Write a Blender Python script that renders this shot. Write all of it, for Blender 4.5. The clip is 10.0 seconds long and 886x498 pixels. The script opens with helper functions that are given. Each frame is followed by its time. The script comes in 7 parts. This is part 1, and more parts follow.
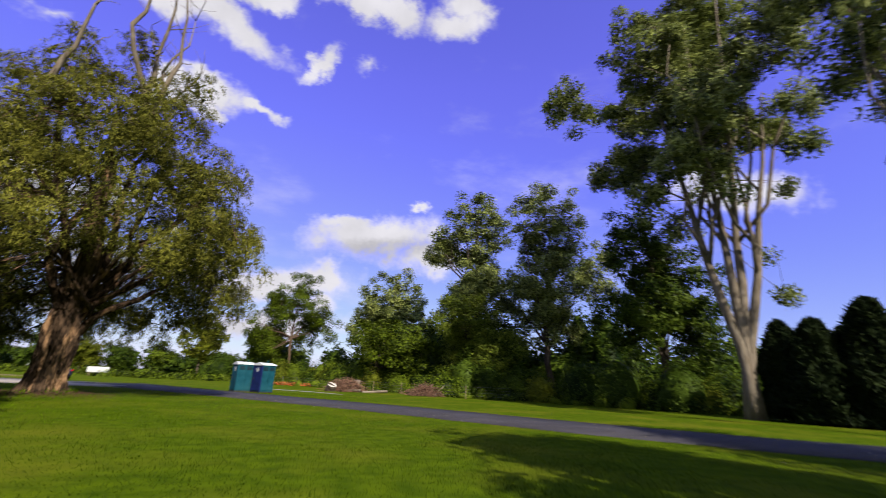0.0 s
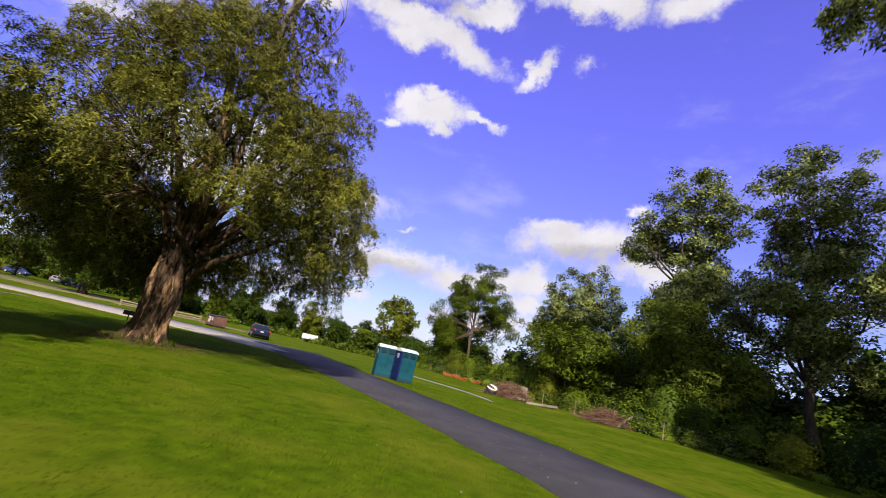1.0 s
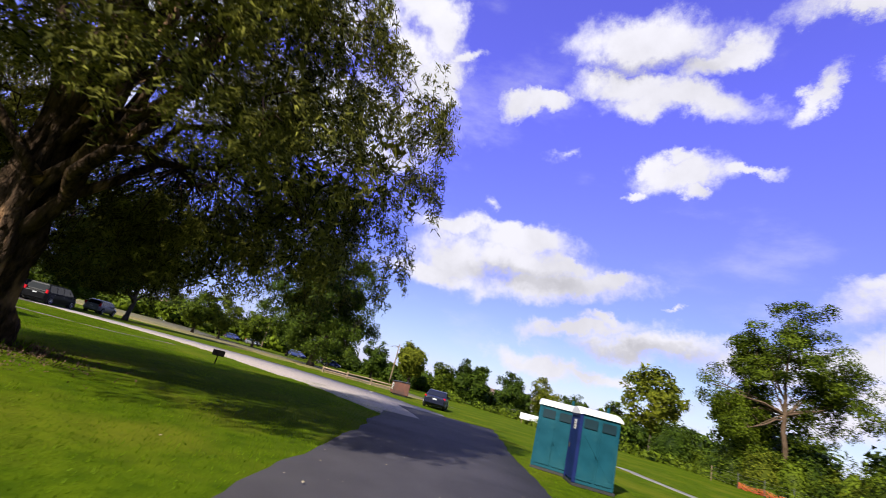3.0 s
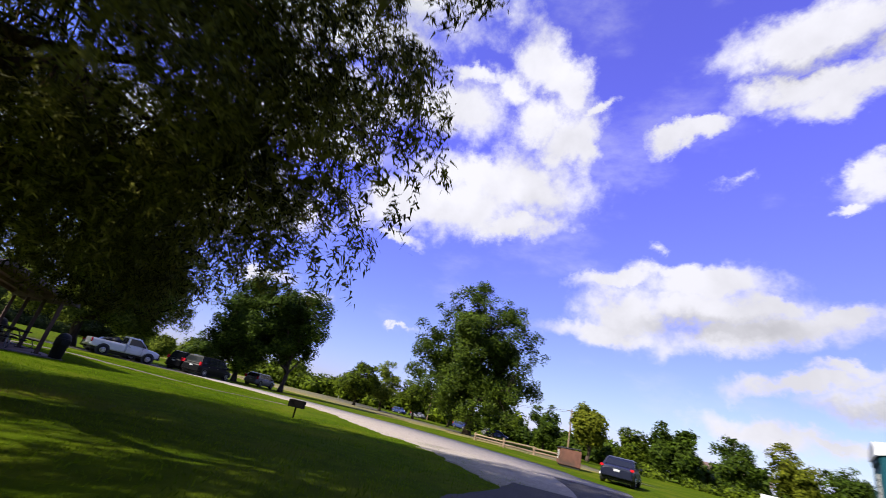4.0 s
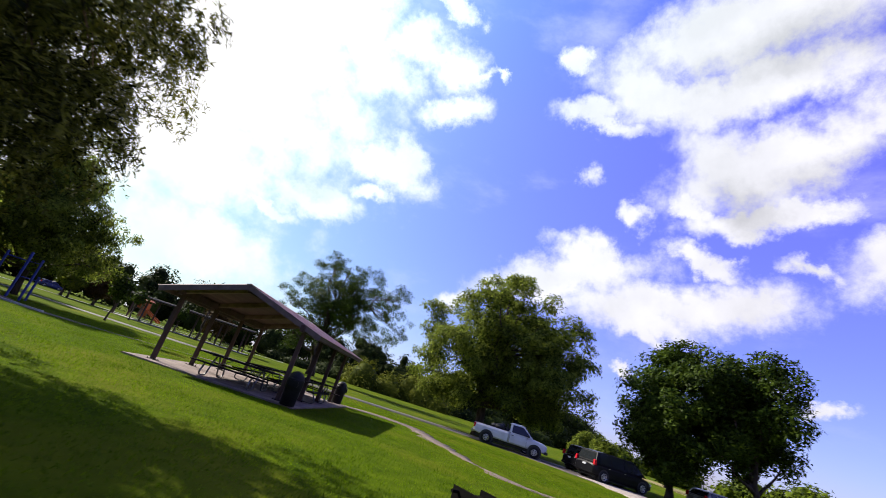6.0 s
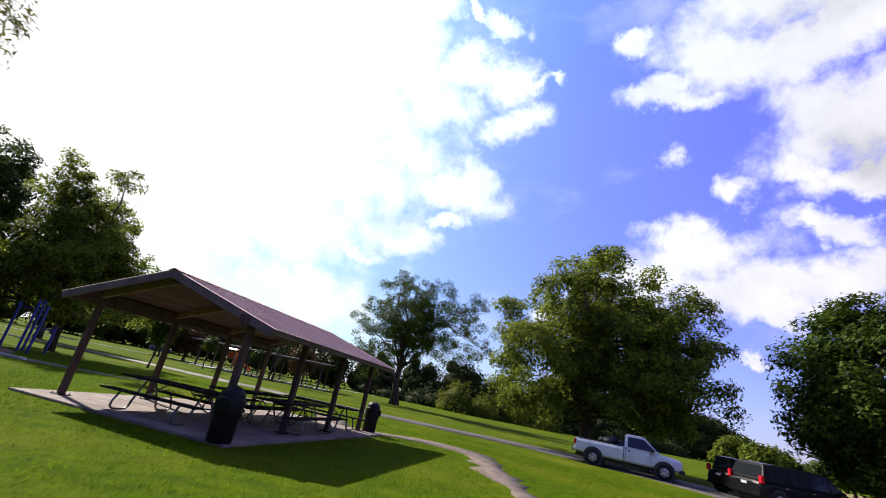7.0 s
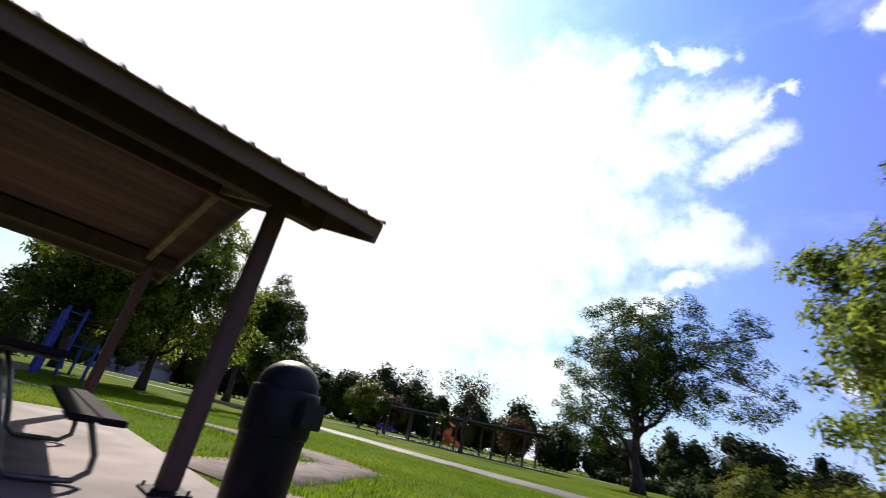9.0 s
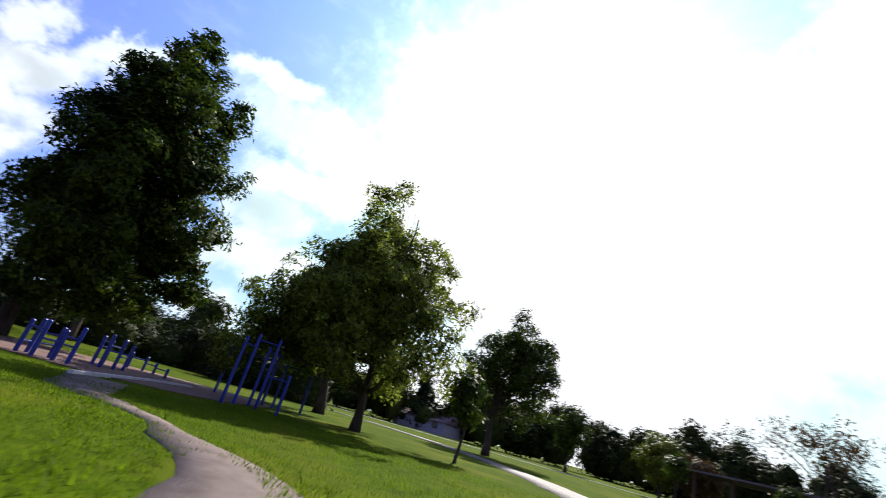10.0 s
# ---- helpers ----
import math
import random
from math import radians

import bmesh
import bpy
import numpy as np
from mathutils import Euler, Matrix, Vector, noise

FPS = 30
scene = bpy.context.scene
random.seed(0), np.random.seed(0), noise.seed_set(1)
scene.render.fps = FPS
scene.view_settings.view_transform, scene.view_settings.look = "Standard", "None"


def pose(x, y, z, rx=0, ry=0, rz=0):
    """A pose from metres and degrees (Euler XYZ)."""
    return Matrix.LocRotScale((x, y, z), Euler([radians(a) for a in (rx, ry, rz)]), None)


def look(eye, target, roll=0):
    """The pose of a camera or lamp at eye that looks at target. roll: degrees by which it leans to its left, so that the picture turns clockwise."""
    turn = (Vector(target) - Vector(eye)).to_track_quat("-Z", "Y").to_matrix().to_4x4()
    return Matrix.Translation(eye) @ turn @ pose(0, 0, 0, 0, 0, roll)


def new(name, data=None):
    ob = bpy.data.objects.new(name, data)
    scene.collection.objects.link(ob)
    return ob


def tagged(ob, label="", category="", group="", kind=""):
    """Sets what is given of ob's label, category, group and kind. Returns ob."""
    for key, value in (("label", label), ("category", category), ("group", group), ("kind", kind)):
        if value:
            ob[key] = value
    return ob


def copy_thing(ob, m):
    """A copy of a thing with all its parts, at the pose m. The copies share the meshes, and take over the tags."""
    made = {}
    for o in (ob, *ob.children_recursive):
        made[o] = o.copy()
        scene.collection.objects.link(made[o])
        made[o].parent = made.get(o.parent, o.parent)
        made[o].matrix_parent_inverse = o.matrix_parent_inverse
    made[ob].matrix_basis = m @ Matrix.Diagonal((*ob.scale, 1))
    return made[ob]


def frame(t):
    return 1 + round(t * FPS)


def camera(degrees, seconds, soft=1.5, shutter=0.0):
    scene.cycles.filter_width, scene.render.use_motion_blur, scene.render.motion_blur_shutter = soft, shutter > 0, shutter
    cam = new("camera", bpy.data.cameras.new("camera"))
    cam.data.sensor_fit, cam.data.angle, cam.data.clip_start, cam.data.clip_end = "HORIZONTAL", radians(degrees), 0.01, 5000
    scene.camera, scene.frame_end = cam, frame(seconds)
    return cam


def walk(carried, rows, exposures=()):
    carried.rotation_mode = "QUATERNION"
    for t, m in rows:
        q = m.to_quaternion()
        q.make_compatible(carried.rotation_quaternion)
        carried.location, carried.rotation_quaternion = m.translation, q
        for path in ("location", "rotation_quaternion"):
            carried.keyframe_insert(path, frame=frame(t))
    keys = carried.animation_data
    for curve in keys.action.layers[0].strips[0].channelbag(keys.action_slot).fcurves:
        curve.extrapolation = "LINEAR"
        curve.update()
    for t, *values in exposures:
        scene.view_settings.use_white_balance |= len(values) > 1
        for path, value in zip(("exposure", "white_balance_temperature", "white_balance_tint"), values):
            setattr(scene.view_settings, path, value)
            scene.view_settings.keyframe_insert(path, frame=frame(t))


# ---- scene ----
cam = camera(90.44, 10.0, soft=0.85, shutter=0.2)
PATH = [
    (0.0, pose(0.036, -0.000, 1.415, 106.932, -2.656, -16.510)),
    (0.5, pose(2.467, 3.834, 1.699, 106.075, -13.067, 0.137)),
    (1.0, pose(4.190, 7.743, 2.152, 104.092, -12.370, 8.733)),
    (1.5, pose(5.125, 11.906, 2.372, 103.176, -10.700, 13.606)),
    (2.0, pose(5.368, 16.268, 2.309, 102.573, -13.365, 21.419)),
    (2.5, pose(4.747, 20.756, 2.017, 104.347, -16.266, 33.003)),
    (2.7, pose(4.236, 22.374, 1.915, 105.736, -15.512, 36.648)),
    (3.8, pose(-0.915, 30.692, 1.353, 110.674, -12.445, 59.961)),
    (4.0, pose(-2.119, 31.784, 1.308, 111.074, -12.507, 64.855)),
    (4.5, pose(-5.522, 34.354, 1.342, 110.808, -13.091, 77.855)),
    (5.0, pose(-9.492, 36.056, 1.340, 111.136, -15.786, 94.028)),
    (5.5, pose(-13.275, 36.951, 1.410, 109.826, -18.046, 111.263)),
    (5.7, pose(-14.676, 37.038, 1.435, 109.557, -18.260, 116.947)),
    (6.8, pose(-22.142, 35.272, 1.605, 109.459, -11.678, 133.200)),
    (7.0, pose(-23.366, 34.574, 1.642, 109.124, -10.820, 136.450)),
    (7.5, pose(-26.330, 32.420, 1.675, 109.024, -5.884, 137.067)),
    (8.0, pose(-29.271, 29.807, 1.495, 108.793, -6.528, 142.116)),
    (8.3, pose(-30.868, 28.028, 1.418, 108.257, -9.654, 149.350)),
    (8.5, pose(-32.007, 26.858, 1.202, 109.801, -10.043, 154.587)),
    (9.0, pose(-34.346, 23.742, 0.788, 113.527, -11.597, 166.674)),
    (9.5, pose(-35.572, 20.064, 0.792, 113.620, -12.960, 183.783)),
    (9.8, pose(-36.351, 17.972, 0.707, 113.532, -12.600, 194.780)),
    (10.0, pose(-36.838, 16.400, 1.036, 112.428, -14.277, 203.027)),
]
walk(cam, PATH, exposures=[(0.0, 0.95, 6600, 10), (0.5, 0.95, 6700, 12), (1.0, 1.04, 6700, 12), (1.8, 1.12, 6550, 12), (4.0, 1.12, 6450, 10), (5.0, 1.15, 6500, 10), (8.5, 1.16, 6450, 11), (10.0, 1.15, 6250, 11)])

# ---- world and sun ----
SUN_AZ, SUN_EL = radians(168.0), radians(38.5)
SUN_DIR = Vector((math.sin(SUN_AZ) * math.cos(SUN_EL), math.cos(SUN_AZ) * math.cos(SUN_EL), math.sin(SUN_EL)))
sun = new("sun", bpy.data.lights.new("sun", "SUN"))
sun.data.energy, sun.data.angle, sun.data.color = 5.0, radians(0.6), (1.0, 0.93, 0.82)
sun.matrix_world = look(SUN_DIR * 200, (0, 0, 0))

world = bpy.data.worlds.new("sky")
scene.world = world
world.use_nodes = True
wn, wl = world.node_tree.nodes, world.node_tree.links
wn.clear()


def wmath(op, a, b=None, c=None):
    n = wn.new("ShaderNodeMath")
    n.operation = op
    for i, v in enumerate((a, b, c)):
        if v is None:
            continue
        if isinstance(v, (int, float)):
            n.inputs[i].default_value = v
        else:
            wl.new(v, n.inputs[i])
    return n.outputs[0]


def wvec(op, a, b=None, out=0):
    n = wn.new("ShaderNodeVectorMath")
    n.operation = op
    for i, v in enumerate((a, b)):
        if v is None:
            continue
        if isinstance(v, tuple):
            n.inputs[i].default_value = v
        else:
            wl.new(v, n.inputs[i])
    return n.outputs[out]


def wnoise(vec, scale, detail, rough=0.55):
    n = wn.new("ShaderNodeTexNoise")
    n.inputs["Scale"].default_value, n.inputs["Detail"].default_value = scale, detail
    n.inputs["Roughness"].default_value = rough
    wl.new(vec, n.inputs["Vector"])
    return n


coord = wn.new("ShaderNodeTexCoord").outputs["Generated"]
sky = wn.new("ShaderNodeTexSky")
sky.sky_type, sky.sun_disc, sky.sun_elevation, sky.sun_rotation = "NISHITA", False, SUN_EL, SUN_AZ
sky.air_density, sky.dust_density, sky.ozone_density = 1.0, 0.6, 2.5

# the clouds: puffs at their bearings, their rims pushed about by noise
warp = wvec("SUBTRACT", wnoise(coord, 9.0, 7.0, 0.68).outputs["Color"], (0.5, 0.5, 0.5))
warped = wvec("ADD", coord, wvec("MULTIPLY", warp, (0.13, 0.13, 0.11)))
near, vec, count = wmath("ADD", 9.0, 0.0), warped, 0


def puff(azimuth, elevation, across, high, tilt=0.0, faint=0.0):
    """One cloud puff: its bearing, half-sizes and tilt, in degrees; the fainter, the thinner."""
    global near, vec, count
    count += 1
    if count % 6 == 0:  # one after another, so that few values are held at a time
        link = wn.new("ShaderNodeVectorMath")
        link.operation = "MULTIPLY_ADD"
        wl.new(near, link.inputs[0])
        link.inputs[1].default_value = (1e-7, 1e-7, 1e-7)
        wl.new(warped, link.inputs[2])
        vec = link.outputs[0]
    a, e = radians(azimuth), radians(elevation)
    n = wn.new("ShaderNodeMapping")
    n.vector_type = "TEXTURE"
    wl.new(vec, n.inputs["Vector"])
    n.inputs["Location"].default_value = (math.sin(a) * math.cos(e), math.cos(a) * math.cos(e), math.sin(e))
    turn = Matrix.Rotation(-a, 3, "Z") @ Matrix.Rotation(e, 3, "X") @ Matrix.Rotation(-radians(tilt), 3, "Y")
    n.inputs["Rotation"].default_value = turn.to_euler()
    n.inputs["Scale"].default_value = (radians(across), radians(across), radians(high))
    reach = wvec("LENGTH", n.outputs[0], out="Value")
    near = wmath("SMOOTH_MIN", near, wmath("ADD", reach, faint) if faint else reach, 0.1)


puff(135.5, 24.0, 5.5, 3.0, 20)
puff(133.0, 13.0, 6.0, 3.2, 0)
puff(-151.0, 15.5, 3.5, 0.9, 10)
puff(-148.5, 46.4, 3.4, 1.7, 22)
puff(-146.8, 18.8, 5.6, 1.8, 4)
puff(-146.7, 36.9, 5.5, 3.4, -13)
puff(-142.3, 41.1, 3.4, 2.7, -1)
puff(-142.2, 26.1, 3.0, 2.2, -7)
puff(-141.6, 47.2, 1.8, 0.6, -54)
puff(-140.4, 22.3, 3.0, 1.2, 9)
puff(-138.9, 26.6, 5.0, 2.9, -3)
puff(-137.3, 28.1, 3.7, 2.6, -2)
puff(-137.2, 46.0, 1.7, 0.8, -47)
puff(-136.9, 46.0, 2.2, 1.4, -14)
puff(-135.6, 40.1, 3.3, 3.0, 14)
puff(-133.2, 40.5, 2.6, 0.8, 27)
puff(-132.6, 35.8, 4.9, 1.8, 23)
puff(-132.1, 35.9, 4.2, 1.6, 25)
puff(-128.0, 41.3, 2.1, 0.7, -28, 0.40)
puff(-124.5, 13.2, 2.9, 1.2, 13)
puff(-117.5, 45.0, 1.9, 1.4, -3)
puff(-116.9, 45.6, 2.3, 1.2, 31)
puff(-113.0, 40.0, 4.1, 1.5, 12)
puff(-112.4, 19.2, 10.7, 2.8, 19)
puff(-110.7, 38.9, 5.8, 1.2, -13, 0.10)
puff(-110.7, 32.6, 1.8, 1.8, 3, 0.5)
puff(-108.1, 22.4, 5.7, 2.1, -10)
puff(-104.6, 41.6, 6.4, 3.3, -25)
puff(-104.5, 27.8, 2.0, 1.5, -31)
puff(-104.1, 28.4, 2.6, 1.6, -7, 0.25)
puff(-103.2, 10.1, 1.4, 0.5, -9)
puff(-101.2, 17.4, 11.9, 2.2, 6)
puff(-101.0, 14.3, 2.3, 1.1, -12)
puff(-100.7, 15.7, 4.6, 1.6, -1)
puff(-99.8, 17.9, 6.9, 2.7, -6)
puff(-97.6, 29.9, 3.6, 1.3, -24)
puff(-95.7, 24.0, 4.1, 1.3, -20, 0.15)
puff(-94.7, 24.1, 2.8, 1.0, -10, 0.25)
puff(-94.5, 19.2, 3.9, 1.2, -10)
puff(-93.4, 33.9, 6.6, 4.1, -28)
puff(-93.0, 48.2, 13.3, 4.2, 9)
puff(-92.9, 19.2, 6.4, 2.5, 4)
puff(-92.3, 42.2, 10.5, 3.1, 12)
puff(-91.4, 27.0, 2.1, 1.2, -1)
puff(-90.4, 11.1, 3.2, 1.1, 11)
puff(-90.3, 34.3, 10.5, 3.4, 19)
puff(-90.0, 28.9, 7.4, 1.5, 8)
puff(-85.3, 23.0, 3.1, 1.2, -27, 0.25)
puff(-84.5, 10.0, 2.1, 0.9, 7)
puff(-83.9, 51.9, 10.7, 2.6, -3)
puff(-76.3, 25.6, 7.4, 3.3, 22)
puff(-76.2, 20.7, 2.6, 0.8, -2)
puff(-74.2, 9.6, 1.4, 0.4, 11, 0.30)
puff(-73.9, 38.0, 7.9, 3.3, -1)
puff(-72.9, 9.4, 2.8, 0.5, 6, 0.30)
puff(-71.5, 42.0, 3.2, 1.0, -3)
puff(-68.9, 26.2, 11.4, 3.5, 6)
puff(-67.2, 30.9, 8.9, 2.4, 7)
puff(-64.9, 41.9, 3.0, 1.9, -20)
puff(-61.8, 29.9, 10.2, 4.4, 12)
puff(-61.7, 25.2, 7.6, 1.7, 10)
puff(-60.5, 44.8, 3.4, 3.0, -6)
puff(-59.9, 38.3, 3.1, 3.1, 28)
puff(-57.1, 43.7, 6.0, 2.6, -52)
puff(-54.5, 37.0, 4.2, 2.9, 52)
puff(-53.4, 35.6, 3.9, 2.2, -54)
puff(-51.4, 40.4, 3.0, 0.8, 19, 0.20)
puff(-47.2, 13.7, 9.0, 1.6, 2, 0.15)
puff(-45.7, 20.3, 5.6, 1.2, 10)
puff(-44.7, 16.5, 6.3, 3.3, -4)
puff(-41.7, 24.3, 2.0, 1.1, 3, 0.58)
puff(-38.6, 36.9, 3.9, 1.3, 22)
puff(-38.4, 21.5, 6.4, 1.2, -0)
puff(-38.3, 37.7, 3.7, 1.1, 14)
puff(-37.1, 38.4, 1.2, 0.6, 11)
puff(-37.0, 20.2, 6.3, 2.2, 3)
puff(-36.6, 17.3, 10.0, 2.5, 2)
puff(-32.7, 32.0, 2.8, 1.3, 14, 0.58)
puff(-31.9, 15.2, 10.6, 1.8, 11)
puff(-31.9, 5.6, 7.0, 1.6, -6, 0.15)
puff(-30.0, 18.1, 2.9, 1.3, -4)
puff(-27.3, 11.0, 7.7, 1.2, 11, 0.05)
puff(-25.2, 5.6, 4.9, 1.1, -2, 0.10)
puff(-25.2, 40.2, 6.1, 1.4, -8)
puff(-24.8, 44.7, 6.6, 2.7, -1)
puff(-24.8, 17.1, 3.9, 1.2, 8)
puff(-24.6, 12.7, 3.1, 0.8, 0, 0.15)
puff(-24.3, 44.4, 7.9, 2.5, 1)
puff(-23.1, 38.2, 4.5, 1.6, 3)
puff(-22.9, 27.9, 1.0, 0.5, -3)
puff(-22.8, 27.5, 1.3, 0.6, 14)
puff(-21.3, 39.0, 9.5, 1.6, -9)
puff(-20.8, 30.3, 1.7, 1.5, 35)
puff(-19.5, 10.3, 7.9, 1.7, 6)
puff(-18.2, 32.0, 1.7, 1.0, -6)
puff(-17.7, 30.0, 4.6, 1.9, 13)
puff(-17.3, 14.8, 1.5, 0.4, 17, 0.30)
puff(-16.2, 27.9, 1.4, 0.9, -6)
puff(-14.7, 42.3, 3.9, 1.3, 24)
puff(-13.0, 42.8, 3.0, 1.1, 11)
puff(-10.5, 30.8, 2.9, 0.7, -3)
puff(-5.4, 10.5, 9.6, 2.2, 5)
puff(-5.0, 5.7, 8.6, 1.7, 7)
puff(-3.9, 37.4, 2.7, 1.1, 49, 0.15)
puff(-0.6, 44.9, 2.7, 0.9, -16)
puff(0.3, 8.8, 2.8, 1.2, 7)
puff(0.3, 12.1, 3.3, 2.2, -18)
puff(2.3, 45.3, 5.4, 1.5, -1)
puff(2.6, 19.6, 2.1, 0.8, 1)
puff(3.2, 38.0, 2.9, 1.6, 24, 0.58)
puff(3.4, 19.4, 4.5, 1.2, 4)
puff(4.5, 18.5, 6.2, 1.7, 7)
puff(6.4, 17.6, 8.4, 2.6, 4)
puff(7.2, 45.0, 3.4, 1.7, -27)
puff(12.0, 21.8, 1.3, 0.7, -9, 0.20)
puff(14.2, 15.4, 4.5, 1.9, -4)
puff(16.1, 44.1, 3.8, 2.0, 7)
puff(18.3, 46.2, 2.7, 1.4, -14)
puff(51.3, 21.9, 5.8, 2.2, -17)
puff(100.2, 24.6, 3.1, 1.5, 72)
puff(103.2, 13.3, 2.6, 2.0, 44)
puff(103.5, 21.8, 5.0, 2.0, 45)
puff(107.0, 27.1, 4.0, 1.2, 39)
puff(121.9, 32.9, 5.1, 1.4, 10)
puff(125.9, 6.0, 3.1, 2.6, 24)
puff(127.5, 13.9, 5.1, 3.0, 23)
puff(127.9, 19.2, 5.5, 3.3, 5)
puff(129.4, 29.6, 10.1, 3.7, 4)
puff(129.7, 23.0, 7.4, 2.3, 12)
puff(135.9, 28.1, 7.1, 3.5, -4)
puff(-165.5, 29.2, 20.0, 14.5)
puff(-179.2, 29.1, 19.0, 12.0)
puff(-157.2, 8.8, 10.5, 4.0)
puff(176.6, 14.0, 9.0, 11.0)
puff(158.5, 35.0, 19.0, 15.0)
puff(-156.0, 42.8, 7.6, 7.0)
puff(-164.4, 18.4, 13.5, 7.0)
puff(-177.3, 10.1, 14.4, 5.3)
puff(-177.9, 22.4, 14.5, 15.5)
puff(156.7, 20.6, 10.1, 8.0)
puff(92.0, 33.0, 7.0, 3.5)
puff(98.0, 17.0, 8.0, 2.6)
# the same for the grey undersides of the thicker clouds
clear, near, count = near, wmath("ADD", 9.0, 0.0), 0
puff(-147.4, 20.2, 3.6, 1.3, -5)
puff(-91.7, 30.0, 3.5, 1.9, -44)
puff(-86.4, 45.4, 8.5, 2.7, 4)
puff(-81.9, 33.4, 6.8, 2.0, 11)
puff(-36.3, 15.5, 8.6, 1.4, 2)
puff(-24.3, 41.9, 6.7, 1.0, 0)
puff(-19.7, 9.5, 7.3, 1.1, 6)
puff(6.9, 16.0, 7.6, 1.3, 5)
puff(103.0, 21.0, 2.5, 1.4, 13)
puff(126.8, 19.3, 4.1, 2.0, -4)
puff(128.5, 29.8, 8.8, 2.7, 6)
dull = wn.new("ShaderNodeMapRange")
dull.interpolation_type = "SMOOTHSTEP"
wl.new(near, dull.inputs["Value"])
dull.inputs["From Min"].default_value, dull.inputs["From Max"].default_value = 0.3, 1.5
dull.inputs["To Min"].default_value, dull.inputs["To Max"].default_value = 0.24, 0.0
fine = wnoise(coord, 16.0, 8.0, 0.62).outputs["Fac"]
body = wmath("ADD", wmath("SUBTRACT", 1.03, clear), wmath("MULTIPLY", wmath("SUBTRACT", fine, 0.5), 1.5))
mask = wn.new("ShaderNodeMapRange")
mask.interpolation_type = "SMOOTHSTEP"
wl.new(body, mask.inputs["Value"])
mask.inputs["From Min"].default_value, mask.inputs["From Max"].default_value = -0.38, 0.55
# thin high wisps everywhere
wisp = wnoise(wvec("MULTIPLY", coord, (1.0, 1.0, 2.4)), 3.2, 7.0, 0.6).outputs["Fac"]
wisps = wn.new("ShaderNodeMapRange")
wisps.interpolation_type = "SMOOTHSTEP"
wl.new(wisp, wisps.inputs["Value"])
wisps.inputs["From Min"].default_value, wisps.inputs["From Max"].default_value = 0.5, 0.85
cover = wmath("MAXIMUM", mask.outputs["Result"], wmath("MULTIPLY", wisps.outputs["Result"], 0.5))

# the bright veil round the sun
toward = wvec("DOT_PRODUCT", coord, tuple(SUN_DIR), out="Value")
veil = wmath("POWER", wmath("MAXIMUM", toward, 0.0), 7.0)
core = wmath("POWER", wmath("MAXIMUM", toward, 0.0), 60.0)

tint = wn.new("ShaderNodeMix")
tint.data_type, tint.blend_type = "RGBA", "MULTIPLY"
tint.inputs[0].default_value = 1.0
wl.new(sky.outputs["Color"], tint.inputs[6])
height = wn.new("ShaderNodeSeparateXYZ")
wl.new(coord, height.inputs[0])
grade = wn.new("ShaderNodeValToRGB")
grade.color_ramp.elements[0].position, grade.color_ramp.elements[1].position = 0.0, 0.6
grade.color_ramp.elements[0].color, grade.color_ramp.elements[1].color = (0.8, 0.8, 1.28, 1), (1.4, 0.92, 2.55, 1)
mid = grade.color_ramp.elements.new(0.25)
mid.color = (1.0, 0.83, 1.88, 1)
wl.new(height.outputs["Z"], grade.inputs["Fac"])
wl.new(grade.outputs["Color"], tint.inputs[7])
blue = wn.new("ShaderNodeVectorMath")
blue.operation = "SCALE"
wl.new(tint.outputs[2], blue.inputs[0])
blue.inputs["Scale"].default_value = 0.15

shade = wn.new("ShaderNodeMapRange")
under = wnoise(wvec("ADD", coord, (0.0, 0.0, -0.035)), 16.0, 6.0, 0.62).outputs["Fac"]
wl.new(wmath("ADD", wmath("MULTIPLY", wmath("SUBTRACT", fine, under), 0.3), wnoise(coord, 5.0, 2.5).outputs["Fac"]), shade.inputs["Value"])
shade.inputs["From Min"].default_value, shade.inputs["From Max"].default_value = 0.35, 0.62
shade.inputs["To Min"].default_value, shade.inputs["To Max"].default_value = 0.82, 1.0
wide = wmath("MULTIPLY_ADD", toward, 0.1, 0.07)
lit = wmath("SUBTRACT", wmath("ADD", wmath("ADD", shade.outputs["Result"], wide), wmath("MULTIPLY", veil, 0.4)), dull.outputs["Result"])
white = wn.new("ShaderNodeVectorMath")
white.operation = "SCALE"
white.inputs[0].default_value = (0.93, 0.92, 1.0)
wl.new(lit, white.inputs["Scale"])
clouds = wn.new("ShaderNodeMix")
clouds.data_type = "RGBA"
wl.new(cover, clouds.inputs[0])
wl.new(blue.outputs[0], clouds.inputs[6])
wl.new(white.outputs[0], clouds.inputs[7])
glow = wn.new("ShaderNodeVectorMath")
glow.operation = "SCALE"
glow.inputs[0].default_value = (0.6, 1.04, 0.88)
wl.new(wmath("ADD", wmath("MULTIPLY", veil, 0.6), wmath("MULTIPLY", core, 0.8)), glow.inputs["Scale"])
# a wider pale cyan haze on the sunward half of the sky
haze = wn.new("ShaderNodeVectorMath")
haze.operation = "SCALE"
haze.inputs[0].default_value = (-0.07, 0.2, 0.1)
wl.new(wmath("POWER", wmath("MAXIMUM", toward, 0.0), 2.0), haze.inputs["Scale"])
total = wvec("MINIMUM", wvec("ADD", wvec("ADD", clouds.outputs[2], glow.outputs[0]), haze.outputs[0]), (1.15, 1.15, 1.15))
back = wn.new("ShaderNodeBackground")
back.inputs["Strength"].default_value = 0.45
wl.new(total, back.inputs["Color"])
wl.new(back.outputs[0], wn.new("ShaderNodeOutputWorld").inputs["Surface"])

